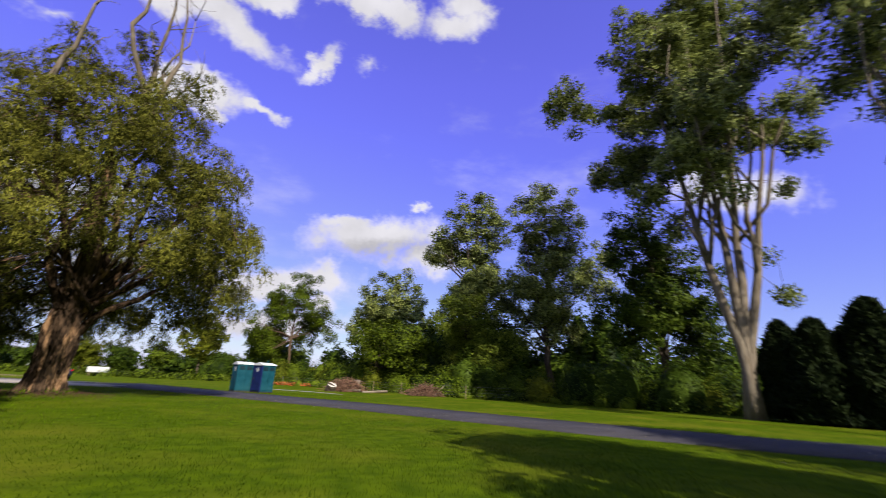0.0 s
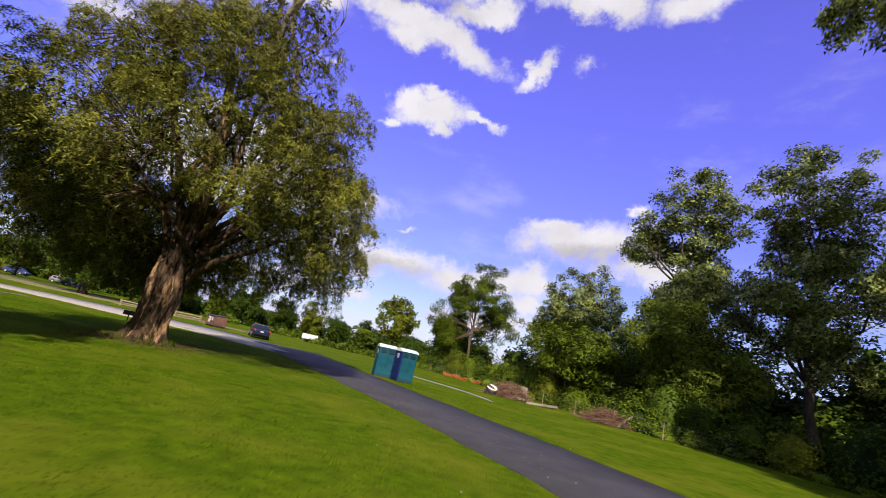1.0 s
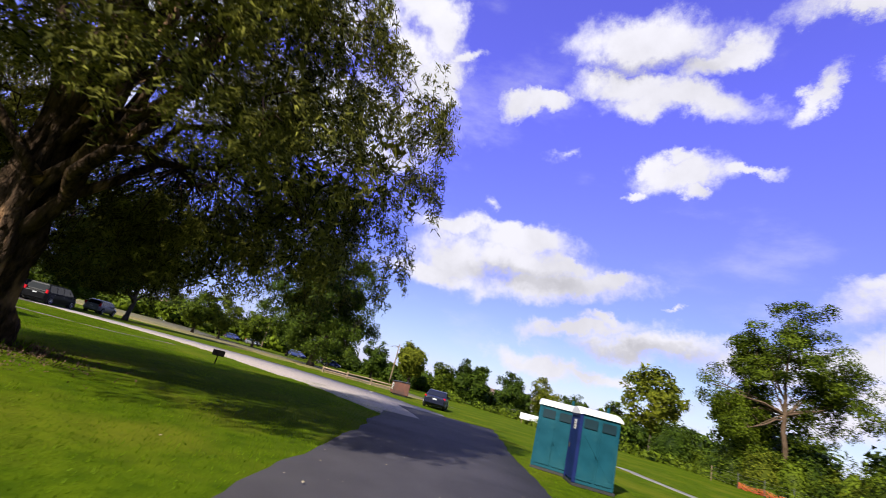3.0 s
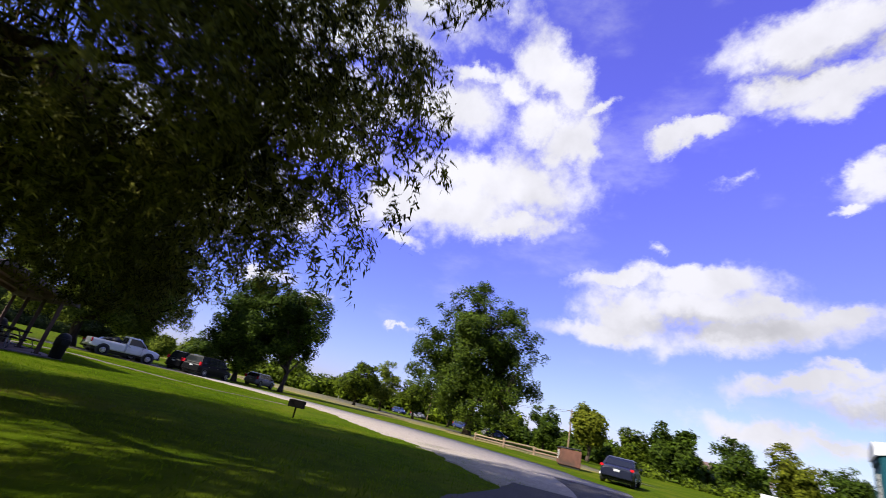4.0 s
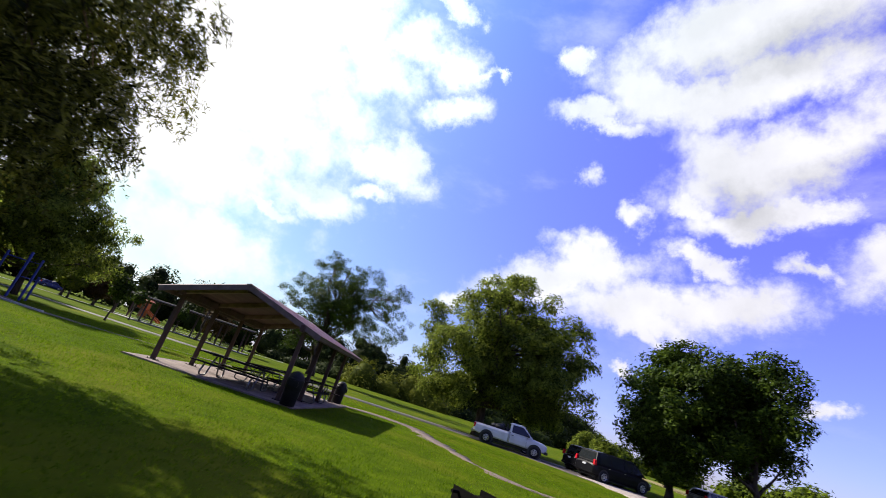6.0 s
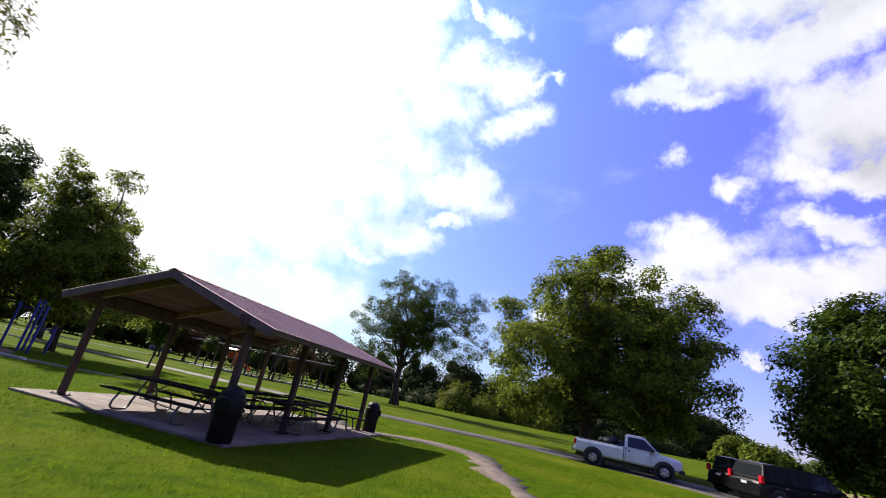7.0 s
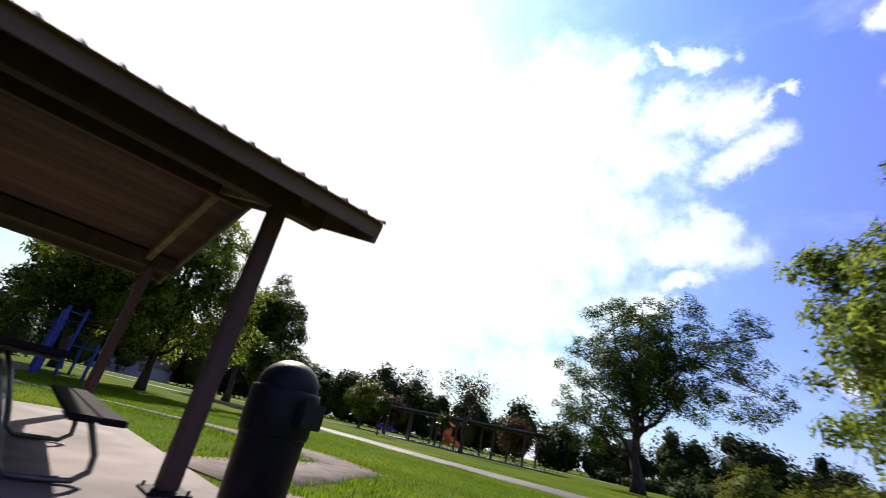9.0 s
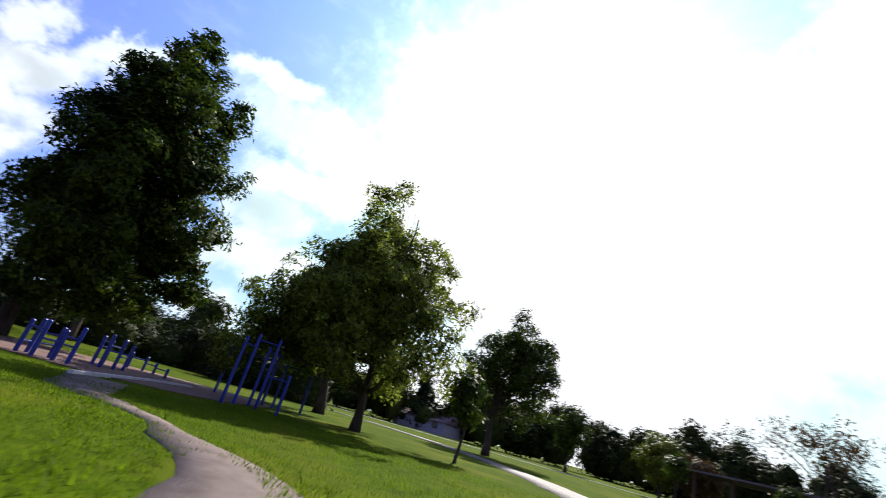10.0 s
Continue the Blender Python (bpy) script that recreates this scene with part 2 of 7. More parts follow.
# ---- small tools ----
def link_mesh(name, verts, faces, mat, parent=None, smooth=False):
    """A mesh object from vertices and faces; faces may be an (n, 3) or (n, 4) array."""
    me = bpy.data.meshes.new(name)
    verts = np.asarray(verts, np.float32)
    if isinstance(faces, np.ndarray):
        n, k = faces.shape
        me.vertices.add(len(verts))
        me.vertices.foreach_set("co", verts.ravel())
        me.loops.add(n * k)
        me.loops.foreach_set("vertex_index", faces.astype(np.int32).ravel())
        me.polygons.add(n)
        me.polygons.foreach_set("loop_start", np.arange(0, n * k, k, dtype=np.int32))
        me.update(calc_edges=True)
    else:
        me.from_pydata(verts.tolist(), [], faces)
        me.update()
    if smooth:
        me.polygons.foreach_set("use_smooth", np.ones(len(me.polygons), bool))
    me.materials.append(mat)
    ob = new(name, me)
    ob.parent = parent
    return ob


def part(name, bm, mat, parent=None, label="", smooth=False):
    me = bpy.data.meshes.new(name)
    bmesh.ops.recalc_face_normals(bm, faces=bm.faces)
    bm.to_mesh(me)
    bm.free()
    if smooth:
        me.polygons.foreach_set("use_smooth", np.ones(len(me.polygons), bool))
    me.materials.append(mat)
    ob = new(name, me)
    ob.parent = parent
    return tagged(ob, label)


def thing(name, m, label, category, group=""):
    ob = new(name)
    ob.empty_display_size = 0.2
    ob.matrix_world = m
    return tagged(ob, label, category, group)


def box(bm, x0, x1, y0, y1, z0, z1, bevel=0.0, turn=None):
    """A box, optionally bevelled and moved by a matrix."""
    made = bmesh.ops.create_cube(bm, size=1.0)["verts"]
    m = Matrix.LocRotScale(((x0 + x1) / 2, (y0 + y1) / 2, (z0 + z1) / 2), None, (x1 - x0, y1 - y0, z1 - z0))
    bmesh.ops.transform(bm, matrix=m, verts=made)
    if bevel:
        edges = list({e for v in made for e in v.link_edges})
        made = bmesh.ops.bevel(bm, geom=edges, offset=bevel, segments=2, affect="EDGES")["verts"]
    if turn is not None:
        bmesh.ops.transform(bm, matrix=turn, verts=[v for v in made if v.is_valid])
    return bm


def boxed(*args, **kw):
    return box(bmesh.new(), *args, **kw)


def rod(bm, p0, p1, r0, r1=None, sides=10):
    """A tapered round bar between two points."""
    p0, p1 = Vector(p0), Vector(p1)
    axis = p1 - p0
    made = bmesh.ops.create_cone(bm, cap_ends=True, segments=sides, radius1=r0, radius2=r0 if r1 is None else r1, depth=axis.length)["verts"]
    m = Matrix.Translation((p0 + p1) / 2) @ axis.to_track_quat("Z", "Y").to_matrix().to_4x4()
    bmesh.ops.transform(bm, matrix=m, verts=made)
    return bm


def tube(points, radius, sides=8, closed=False):
    """Vertices and faces of a bent pipe through the points; radius may be a list."""
    pts = [Vector(p) for p in points]
    n = len(pts)
    radii = radius if isinstance(radius, (list, tuple)) else [radius] * n
    verts, faces = [], []
    side = None
    for i, p in enumerate(pts):
        d = (pts[min(i + 1, n - 1)] - pts[max(i - 1, 0)]).normalized()
        if side is None:
            side = d.orthogonal().normalized()
        side = (side - d * side.dot(d)).normalized()
        up = d.cross(side)
        for k in range(sides):
            a = 2 * math.pi * k / sides
            verts.append(p + (side * math.cos(a) + up * math.sin(a)) * radii[i])
    for i in range(n - 1):
        for k in range(sides):
            a, b = i * sides + k, i * sides + (k + 1) % sides
            faces.append((a, b, b + sides, a + sides))
    faces.append(tuple(range(sides - 1, -1, -1)))
    faces.append(tuple(range((n - 1) * sides, n * sides)))
    return verts, faces


def lathe(profile, sides=28):
    """A body of revolution from (radius, height) pairs."""
    verts, faces = [], []
    for r, z in profile:
        for k in range(sides):
            a = 2 * math.pi * k / sides
            verts.append((r * math.cos(a), r * math.sin(a), z))
    for i in range(len(profile) - 1):
        for k in range(sides):
            a, b = i * sides + k, i * sides + (k + 1) % sides
            faces.append((a, b, b + sides, a + sides))
    faces.append(tuple(range(sides - 1, -1, -1)))
    faces.append(tuple(range((len(profile) - 1) * sides, len(profile) * sides)))
    return verts, faces


# ---- materials ----
def material(name, dark, light, scale=4.0, rough=0.7, metal=0.0, bump=0.0, bump_scale=40.0, stretch=(1, 1, 1), vary=0.0, patch=None, patch_scale=0.6, patch_cover=(0.5, 0.7), spec=0.5, depth=0.02):
    """Two colours mixed by noise, with an optional second colour in patches, fine relief and object-to-object variation."""
    mat = bpy.data.materials.new(name)
    mat.use_nodes = True
    nodes, links = mat.node_tree.nodes, mat.node_tree.links
    bsdf = nodes["Principled BSDF"]
    coords = nodes.new("ShaderNodeTexCoord")
    mapping = nodes.new("ShaderNodeMapping")
    mapping.inputs["Scale"].default_value = stretch
    links.new(coords.outputs["Object"], mapping.inputs["Vector"])

    def noisy(s, detail=6.0):
        n = nodes.new("ShaderNodeTexNoise")
        n.inputs["Scale"].default_value, n.inputs["Detail"].default_value = s, detail
        links.new(mapping.outputs[0], n.inputs["Vector"])
        return n

    ramp = nodes.new("ShaderNodeValToRGB")
    ramp.color_ramp.elements[0].position, ramp.color_ramp.elements[1].position = 0.3, 0.7
    ramp.color_ramp.elements[0].color, ramp.color_ramp.elements[1].color = (*dark, 1), (*light, 1)
    links.new(noisy(scale).outputs["Fac"], ramp.inputs["Fac"])
    colour = ramp.outputs["Color"]
    if patch is not None:
        cover = nodes.new("ShaderNodeMapRange")
        links.new(noisy(patch_scale, 4.0).outputs["Fac"], cover.inputs["Value"])
        cover.inputs["From Min"].default_value, cover.inputs["From Max"].default_value = patch_cover
        mix = nodes.new("ShaderNodeMix")
        mix.data_type = "RGBA"
        links.new(cover.outputs["Result"], mix.inputs[0])
        links.new(colour, mix.inputs[6])
        mix.inputs[7].default_value = (*patch, 1)
        colour = mix.outputs[2]
    if vary:
        info = nodes.new("ShaderNodeObjectInfo")
        span = nodes.new("ShaderNodeMapRange")
        links.new(info.outputs["Random"], span.inputs["Value"])
        span.inputs["To Min"].default_value, span.inputs["To Max"].default_value = 1 - vary, 1 + vary
        scaled = nodes.new("ShaderNodeVectorMath")
        scaled.operation = "SCALE"
        links.new(colour, scaled.inputs[0])
        links.new(span.outputs["Result"], scaled.inputs["Scale"])
        colour = scaled.outputs[0]
    links.new(colour, bsdf.inputs["Base Color"])
    bsdf.inputs["Roughness"].default_value, bsdf.inputs["Metallic"].default_value = rough, metal
    bsdf.inputs["Specular IOR Level"].default_value = spec
    if bump:
        relief = nodes.new("ShaderNodeBump")
        relief.inputs["Strength"].default_value, relief.inputs["Distance"].default_value = bump, depth
        links.new(noisy(bump_scale, 3.0).outputs["Fac"], relief.inputs["Height"])
        links.new(relief.outputs["Normal"], bsdf.inputs["Normal"])
    return mat


def leafy(name, dark, light, through_light, gloss=0.6, shine=0.03):
    """Leaves: each one its own shade between two greens, and some light comes through."""
    mat = bpy.data.materials.new(name)
    mat.use_nodes = True
    nodes, links = mat.node_tree.nodes, mat.node_tree.links
    bsdf, out = nodes["Principled BSDF"], nodes["Material Output"]
    geo = nodes.new("ShaderNodeNewGeometry")
    coords = nodes.new("ShaderNodeTexCoord")
    broad = nodes.new("ShaderNodeTexNoise")
    broad.inputs["Scale"].default_value, broad.inputs["Detail"].default_value = 0.45, 3.0
    links.new(coords.outputs["Object"], broad.inputs["Vector"])
    blend = nodes.new("ShaderNodeMath")
    blend.operation = "MULTIPLY_ADD"
    blend.inputs[1].default_value = 0.6
    links.new(geo.outputs["Random Per Island"], blend.inputs[0])
    shift = nodes.new("ShaderNodeMath")
    shift.operation = "MULTIPLY_ADD"
    shift.inputs[1].default_value, shift.inputs[2].default_value = 0.9, -0.25
    links.new(broad.outputs["Fac"], shift.inputs[0])
    links.new(shift.outputs[0], blend.inputs[2])
    ramp = nodes.new("ShaderNodeValToRGB")
    ramp.color_ramp.elements[0].color, ramp.color_ramp.elements[1].color = (*dark, 1), (*light, 1)
    ramp.color_ramp.elements[0].position = 0.18
    links.new(blend.outputs[0], ramp.inputs["Fac"])
    links.new(ramp.outputs["Color"], bsdf.inputs["Base Color"])
    bsdf.inputs["Roughness"].default_value = gloss
    bsdf.inputs["Specular IOR Level"].default_value = shine
    trans = nodes.new("ShaderNodeBsdfTranslucent")
    links.new(ramp.outputs["Color"], trans.inputs["Color"])
    mix = nodes.new("ShaderNodeMixShader")
    mix.inputs["Fac"].default_value = through_light
    links.new(bsdf.outputs[0], mix.inputs[1])
    links.new(trans.outputs[0], mix.inputs[2])
    links.new(mix.outputs[0], out.inputs["Surface"])
    return mat


def glassy(name, colour, rough=0.05):
    mat = bpy.data.materials.new(name)
    mat.use_nodes = True
    bsdf = mat.node_tree.nodes["Principled BSDF"]
    bsdf.inputs["Base Color"].default_value = (*colour, 1)
    bsdf.inputs["Roughness"].default_value = rough
    bsdf.inputs["Specular IOR Level"].default_value = 0.35
    return mat


GRASS = material("grass", (0.025, 0.047, 0.001), (0.058, 0.087, 0.002), 2.2, 1.0, bump=0.9, bump_scale=26, patch=(0.094, 0.098, 0.007), patch_scale=0.3, patch_cover=(0.46, 0.8), spec=0.02)
BLADES = leafy("grass_blades", (0.034, 0.07, 0.002), (0.165, 0.255, 0.006), 0.55, 0.5)
ASPHALT = material("asphalt", (0.026, 0.0235, 0.028), (0.037, 0.034, 0.0395), 1.2, 0.85, bump=0.5, bump_scale=120, patch=(0.044, 0.04, 0.046), patch_scale=0.35, spec=0.25)
OLD_ASPHALT = material("old_asphalt", (0.042, 0.035, 0.033), (0.068, 0.057, 0.053), 1.4, 0.7, bump=0.4, bump_scale=90, patch=(0.085, 0.072, 0.062), patch_scale=0.5, spec=0.2)
SIDE_PATH = material("grey_footpath", (0.1, 0.095, 0.085), (0.155, 0.147, 0.132), 1.5, 0.9, bump=0.3, bump_scale=60)
GRAVEL = material("gravel", (0.165, 0.14, 0.123), (0.25, 0.214, 0.19), 6.0, 0.95, bump=0.9, bump_scale=60, patch=(0.0967, 0.087, 0.0677), patch_scale=0.3, patch_cover=(0.58, 0.8))
DIRT = material("trodden_dirt", (0.088, 0.067, 0.058), (0.15, 0.118, 0.103), 3.0, 0.95, bump=0.6, bump_scale=45, patch=(0.04, 0.04, 0.018), patch_scale=1.2, patch_cover=(0.6, 0.85), spec=0.1)
CONCRETE = material("concrete", (0.1644, 0.1499, 0.1402), (0.2321, 0.2176, 0.2031), 1.5, 0.85, bump=0.25, bump_scale=70, patch=(0.1209, 0.1064, 0.0967), patch_scale=0.7, patch_cover=(0.52, 0.8))
WALKWAY = material("pale_path", (0.1838, 0.1789, 0.1741), (0.2925, 0.2867, 0.2808), 1.5, 0.9, bump=0.3, bump_scale=60)
MULCH = material("wood_mulch", (0.06, 0.029, 0.02), (0.145, 0.074, 0.051), 9.0, 0.95, bump=1.0, bump_scale=30)
MEADOW = material("dry_meadow", (0.0774, 0.0629, 0.0169), (0.1306, 0.1016, 0.029), 1.2, 0.95, bump=0.8, bump_scale=8, patch=(0.0484, 0.0629, 0.0121), patch_scale=0.25)
BARK = material("bark", (0.029, 0.0218, 0.0169), (0.0822, 0.0629, 0.0484), 5.0, 0.95, bump=1.0, bump_scale=14, stretch=(1, 1, 0.25), depth=0.05, spec=0.1)
WILLOW_BARK = material("willow_bark", (0.005, 0.0035, 0.0025), (0.085, 0.053, 0.032), 8.0, 0.95, bump=1.0, bump_scale=15, stretch=(1, 1, 0.3), patch=(0.27, 0.16, 0.085), patch_scale=2.2, patch_cover=(0.56, 0.66), spec=0.1, depth=0.12)
PALE_BARK = material("pale_bark", (0.087, 0.0677, 0.0484), (0.1741, 0.1451, 0.1112), 4.0, 0.95, bump=0.8, bump_scale=12, stretch=(1, 1, 0.3), depth=0.05, spec=0.1)
ASH_BARK = material("ash_bark", (0.05, 0.033, 0.022), (0.11, 0.075, 0.05), 4.0, 0.95, bump=0.8, bump_scale=12, stretch=(1, 1, 0.3), depth=0.05, spec=0.1)
WILLOW_LEAF = leafy("willow_leaf", (0.009, 0.013, 0.002), (0.24, 0.235, 0.035), 0.2)
POPLAR_LEAF = leafy("poplar_leaf", (0.012, 0.022, 0.004), (0.33, 0.37, 0.1), 0.3, 0.4, 0.1)
MAPLE_LEAF = leafy("maple_leaf", (0.03, 0.048, 0.006), (0.26, 0.31, 0.04), 0.55)
DARK_LEAF = leafy("dark_leaf", (0.007, 0.017, 0.002), (0.08, 0.122, 0.012), 0.35, 0.5, 0.05)
BUSH_LEAF = leafy("bush_leaf", (0.005, 0.012, 0.001), (0.14, 0.19, 0.012), 0.3, 0.5, 0.05)
YELLOW_LEAF = leafy("yellow_leaf", (0.04, 0.054, 0.005), (0.17, 0.18, 0.016), 0.3)
ROAD_LEAF = leafy("roadside_leaf", (0.008, 0.019, 0.003), (0.105, 0.15, 0.015), 0.33, 0.45, 0.06)
# darker blade greens; the shade on the first lawn is put into them
SHADE_BLADES = leafy("shade_toned_blades", (0.028, 0.05, 0.002), (0.066, 0.1, 0.004), 0.4)
RUSSET_LEAF = leafy("russet_leaf", (0.0387, 0.0242, 0.0073), (0.0967, 0.058, 0.0193), 0.2)
CEDAR_LEAF = leafy("cedar_leaf", (0.004, 0.008, 0.003), (0.022, 0.032, 0.01), 0.06)
# near-black greens: the shade of the southern woods is in the leaf colour
SHADE_LEAF = leafy("shaded_wood_leaf", (0.004, 0.01, 0.002), (0.05, 0.065, 0.01), 0.1)


# ---- plants ----
def leaf_quads(points, size, rng, slim=0.55, droop=0.0, up=0.35, fine=True, out=None):
    """Leaves at the points, folded diamonds or, for far plants, plain pointed blades: vertices and faces."""
    n = len(points)
    axis = rng.normal(size=(n, 3))
    axis[:, 2] -= droop * 2.5
    axis /= np.linalg.norm(axis, axis=1, keepdims=True)
    flat = rng.normal(size=(n, 3))
    flat[:, 2] += up * 3
    if out is not None:
        flat = rng.normal(size=(n, 3)) * 0.55 + out + (0, 0, 0.35)
        axis = axis - flat * ((axis * flat).sum(1, keepdims=True) / (flat * flat).sum(1, keepdims=True))
        axis /= np.linalg.norm(axis, axis=1, keepdims=True) + 1e-9
    side = np.cross(axis, flat)
    side /= np.linalg.norm(side, axis=1, keepdims=True) + 1e-9
    s = size * rng.uniform(0.6, 1.35, size=(n, 1))
    a, b = points, points + axis * s
    mid = points + axis * s * 0.45
    fold = np.cross(side, axis) * s * 0.08
    if not fine:
        verts = np.stack([a - side * s * slim * 0.5, a + side * s * slim * 0.5, b], 1).reshape(-1, 3)
        return verts, np.arange(3 * n).reshape(n, 3)
    verts = np.stack([a, mid + side * s * slim * 0.5 + fold, b, mid - side * s * slim * 0.5 + fold], 1).reshape(-1, 3)
    faces = np.arange(4 * n).reshape(n, 4)
    return verts, faces


def limb_points(p0, p1, rng, wobble, rise=0.0, steps=6):
    """A wandering line from one point to another, arching up or sagging."""
    p0, p1 = np.asarray(p0, float), np.asarray(p1, float)
    t = np.linspace(0, 1, steps)[:, None]
    line = p0 + (p1 - p0) * t
    span = np.linalg.norm(p1 - p0)
    line += np.sin(t * np.pi) * rng.normal(size=3) * wobble * span
    line[:, 2] += (np.sin(t * np.pi) * rise * span).ravel()
    line[1:-1] += rng.normal(size=(steps - 2, 3)) * wobble * 0.35 * span
    return line


class Pile:
    """Gathers vertices and faces of many pieces into one mesh."""

    def __init__(self):
        self.verts, self.faces, self.count = [], [], 0

    def add(self, verts, faces):
        self.verts.extend(tuple(v) for v in verts)
        self.faces.extend(tuple(i + self.count for i in f) for f in faces)
        self.count += len(verts)


def crown_points(lobes, clumps, rng, inner=0.45):
    """Clump centres spread through a crown made of lobes (x, y, z, rx, ry, rz)."""
    lobes = np.asarray(lobes, float)
    weight = (lobes[:, 3] * lobes[:, 4] + lobes[:, 3] * lobes[:, 5] + lobes[:, 4] * lobes[:, 5])
    pick = rng.choice(len(lobes), size=clumps, p=weight / weight.sum())
    d = rng.normal(size=(clumps, 3))
    d /= np.linalg.norm(d, axis=1, keepdims=True)
    r = rng.uniform(inner ** 3, 1.0, size=(clumps, 1)) ** (1 / 3)
    r *= rng.uniform(0.86, 1.1, size=(clumps, 1))
    return lobes[pick, :3] + d * r * lobes[pick, 3:]


def tree(name, x, y, lobes, trunk_r, label, leaf, bark=BARK, leaves=20000, size=0.32, clump=0.9, clumps=220, seed=1, fork=0.35, stems=1, lean=(0, 0), twigs=True, z=0.0, group="", slim=0.55, join=0.0, tips=None):
    """A tree: tapered trunk, limbs to every part of the crown, and a crown of many single leaves."""
    rng = np.random.default_rng(seed)
    top = thing(name, pose(x, y, z), label, "tree", group)
    lobes = [tuple(l) for l in lobes]
    slack = 0.55 * clump
    centres = crown_points([l[:3] + tuple(max(q - slack, 0.35 * q) for q in l[3:]) for l in lobes], clumps, rng)
    # part of the clumps lie further in, and join the lobes
    middle = np.average(np.asarray(lobes)[:, :3], axis=0)
    inward = rng.uniform(size=(clumps, 1)) < 0.4
    centres = np.where(inward, middle + (centres - middle) * rng.uniform(0.5, 0.95, size=(clumps, 1)), centres)
    floor_z = min(l[2] - l[5] for l in lobes)
    high = max(l[2] + l[5] for l in lobes)
    wood = Pile()
    forks = []
    for s in range(stems):
        a = 2 * math.pi * s / max(stems, 1) + seed
        off = (math.cos(a) * trunk_r * 0.7 * (stems > 1), math.sin(a) * trunk_r * 0.7 * (stems > 1))
        tip = np.array([lean[0] + off[0] * 6, lean[1] + off[1] * 6, high * 0.86])
        if tips:
            tip = np.array([tips[s][0], tips[s][1], high * tips[s][2]])
        line = limb_points((off[0], off[1], -0.15), tip, rng, 0.02, steps=12)
        if join:
            apart = np.clip((line[:, 2:] - join) / (tip[2] - join), 0, 1) ** 0.75
            line[:, :2] = tip[:2] * apart + np.array(off) * 0.3 + rng.normal(size=(12, 2)) * 0.12 * apart
        radii = [trunk_r * (1.55 if i == 0 else 1.0) * (1 - 0.93 * (i / 11) ** 0.9) + 0.015 for i in range(12)]
        line[1, :2] = line[0, :2] + (line[1, :2] - line[0, :2]) * 0.5
        wood.add(*tube(line, radii, 10))
        forks.append((line, radii))
    # main limbs
    mains = min(len(lobes) * 2 + 6, 22)
    limbs = []
    for i in range(mains):
        goal = centres[i % len(centres)]
        line, radii = forks[i % len(forks)]
        level = np.clip((goal[2] * rng.uniform(0.35, 0.8)), floor_z * fork + 0.5, high * 0.75)
        k = int(np.argmin(np.abs(line[:, 2] - level)))
        k = max(2, min(k, 10))
        start, r0 = line[k], radii[k] * rng.uniform(0.45, 0.7)
        pts = limb_points(start, goal, rng, 0.07, 0.06, 7)
        wood.add(*tube(pts, [r0 * (1 - 0.85 * j / 6) + 0.008 for j in range(7)], 6))
        limbs.append((pts, r0))
    joints = np.concatenate([l[0][2:] for l in limbs])
    jr = np.concatenate([[l[1] * (1 - 0.85 * j / 6) for j in range(2, 7)] for l in limbs])
    if twigs:
        for c in centres:
            k = int(np.argmin(((joints - c) ** 2).sum(1) + 3 * np.maximum(0, joints[:, 2] - c[2]) ** 2))
            pts = limb_points(joints[k], c, rng, 0.08, 0.05, 4)
            r = min(max(jr[k] * 0.5, 0.012), 0.05)
            wood.add(*tube(pts, [r, r * 0.8, r * 0.55, r * 0.25], 3))
    link_mesh("trunk", wood.verts, wood.faces, bark, top, smooth=True)
    # leaves on the rounded outer face of every clump, some inside it
    big = rng.uniform(0.6, 1.3, size=(len(centres), 1)) * clump
    weight = (big[:, 0] ** 2) / (big[:, 0] ** 2).sum()
    pick = rng.choice(len(centres), size=leaves, p=weight)
    heart = np.average(np.asarray(lobes)[:, :3], axis=0)
    far = centres - heart
    far /= np.linalg.norm(far, axis=1, keepdims=True) + 1e-6
    d = rng.normal(size=(leaves, 3)) + far[pick] * 0.55 + (0, 0, 0.35)
    d /= np.linalg.norm(d, axis=1, keepdims=True)
    r = np.where(rng.uniform(size=(leaves, 1)) < 0.75, rng.uniform(0.7, 1.05, size=(leaves, 1)), rng.uniform(0.1, 0.8, size=(leaves, 1)))
    lump = 1 + 0.22 * np.sin(d[:, :1] * 7 + pick[:, None] * 1.3) * np.cos(d[:, 1:2] * 6 + pick[:, None] * 2.1)
    pts = centres[pick] + d * r * lump * big[pick] * np.array([1.0, 1.0, 0.8]) + rng.normal(size=(leaves, 3)) * size * 0.3
    keep = pts[:, 2] > max(0.3, floor_z - 0.8)
    pts, away, far = pts[keep], d[keep], far[pick][keep]
    verts, faces = leaf_quads(pts, size, rng, slim, fine=False, out=away * 0.7 + far * 0.7)
    link_mesh("crown", verts, faces, leaf, top)
    return top


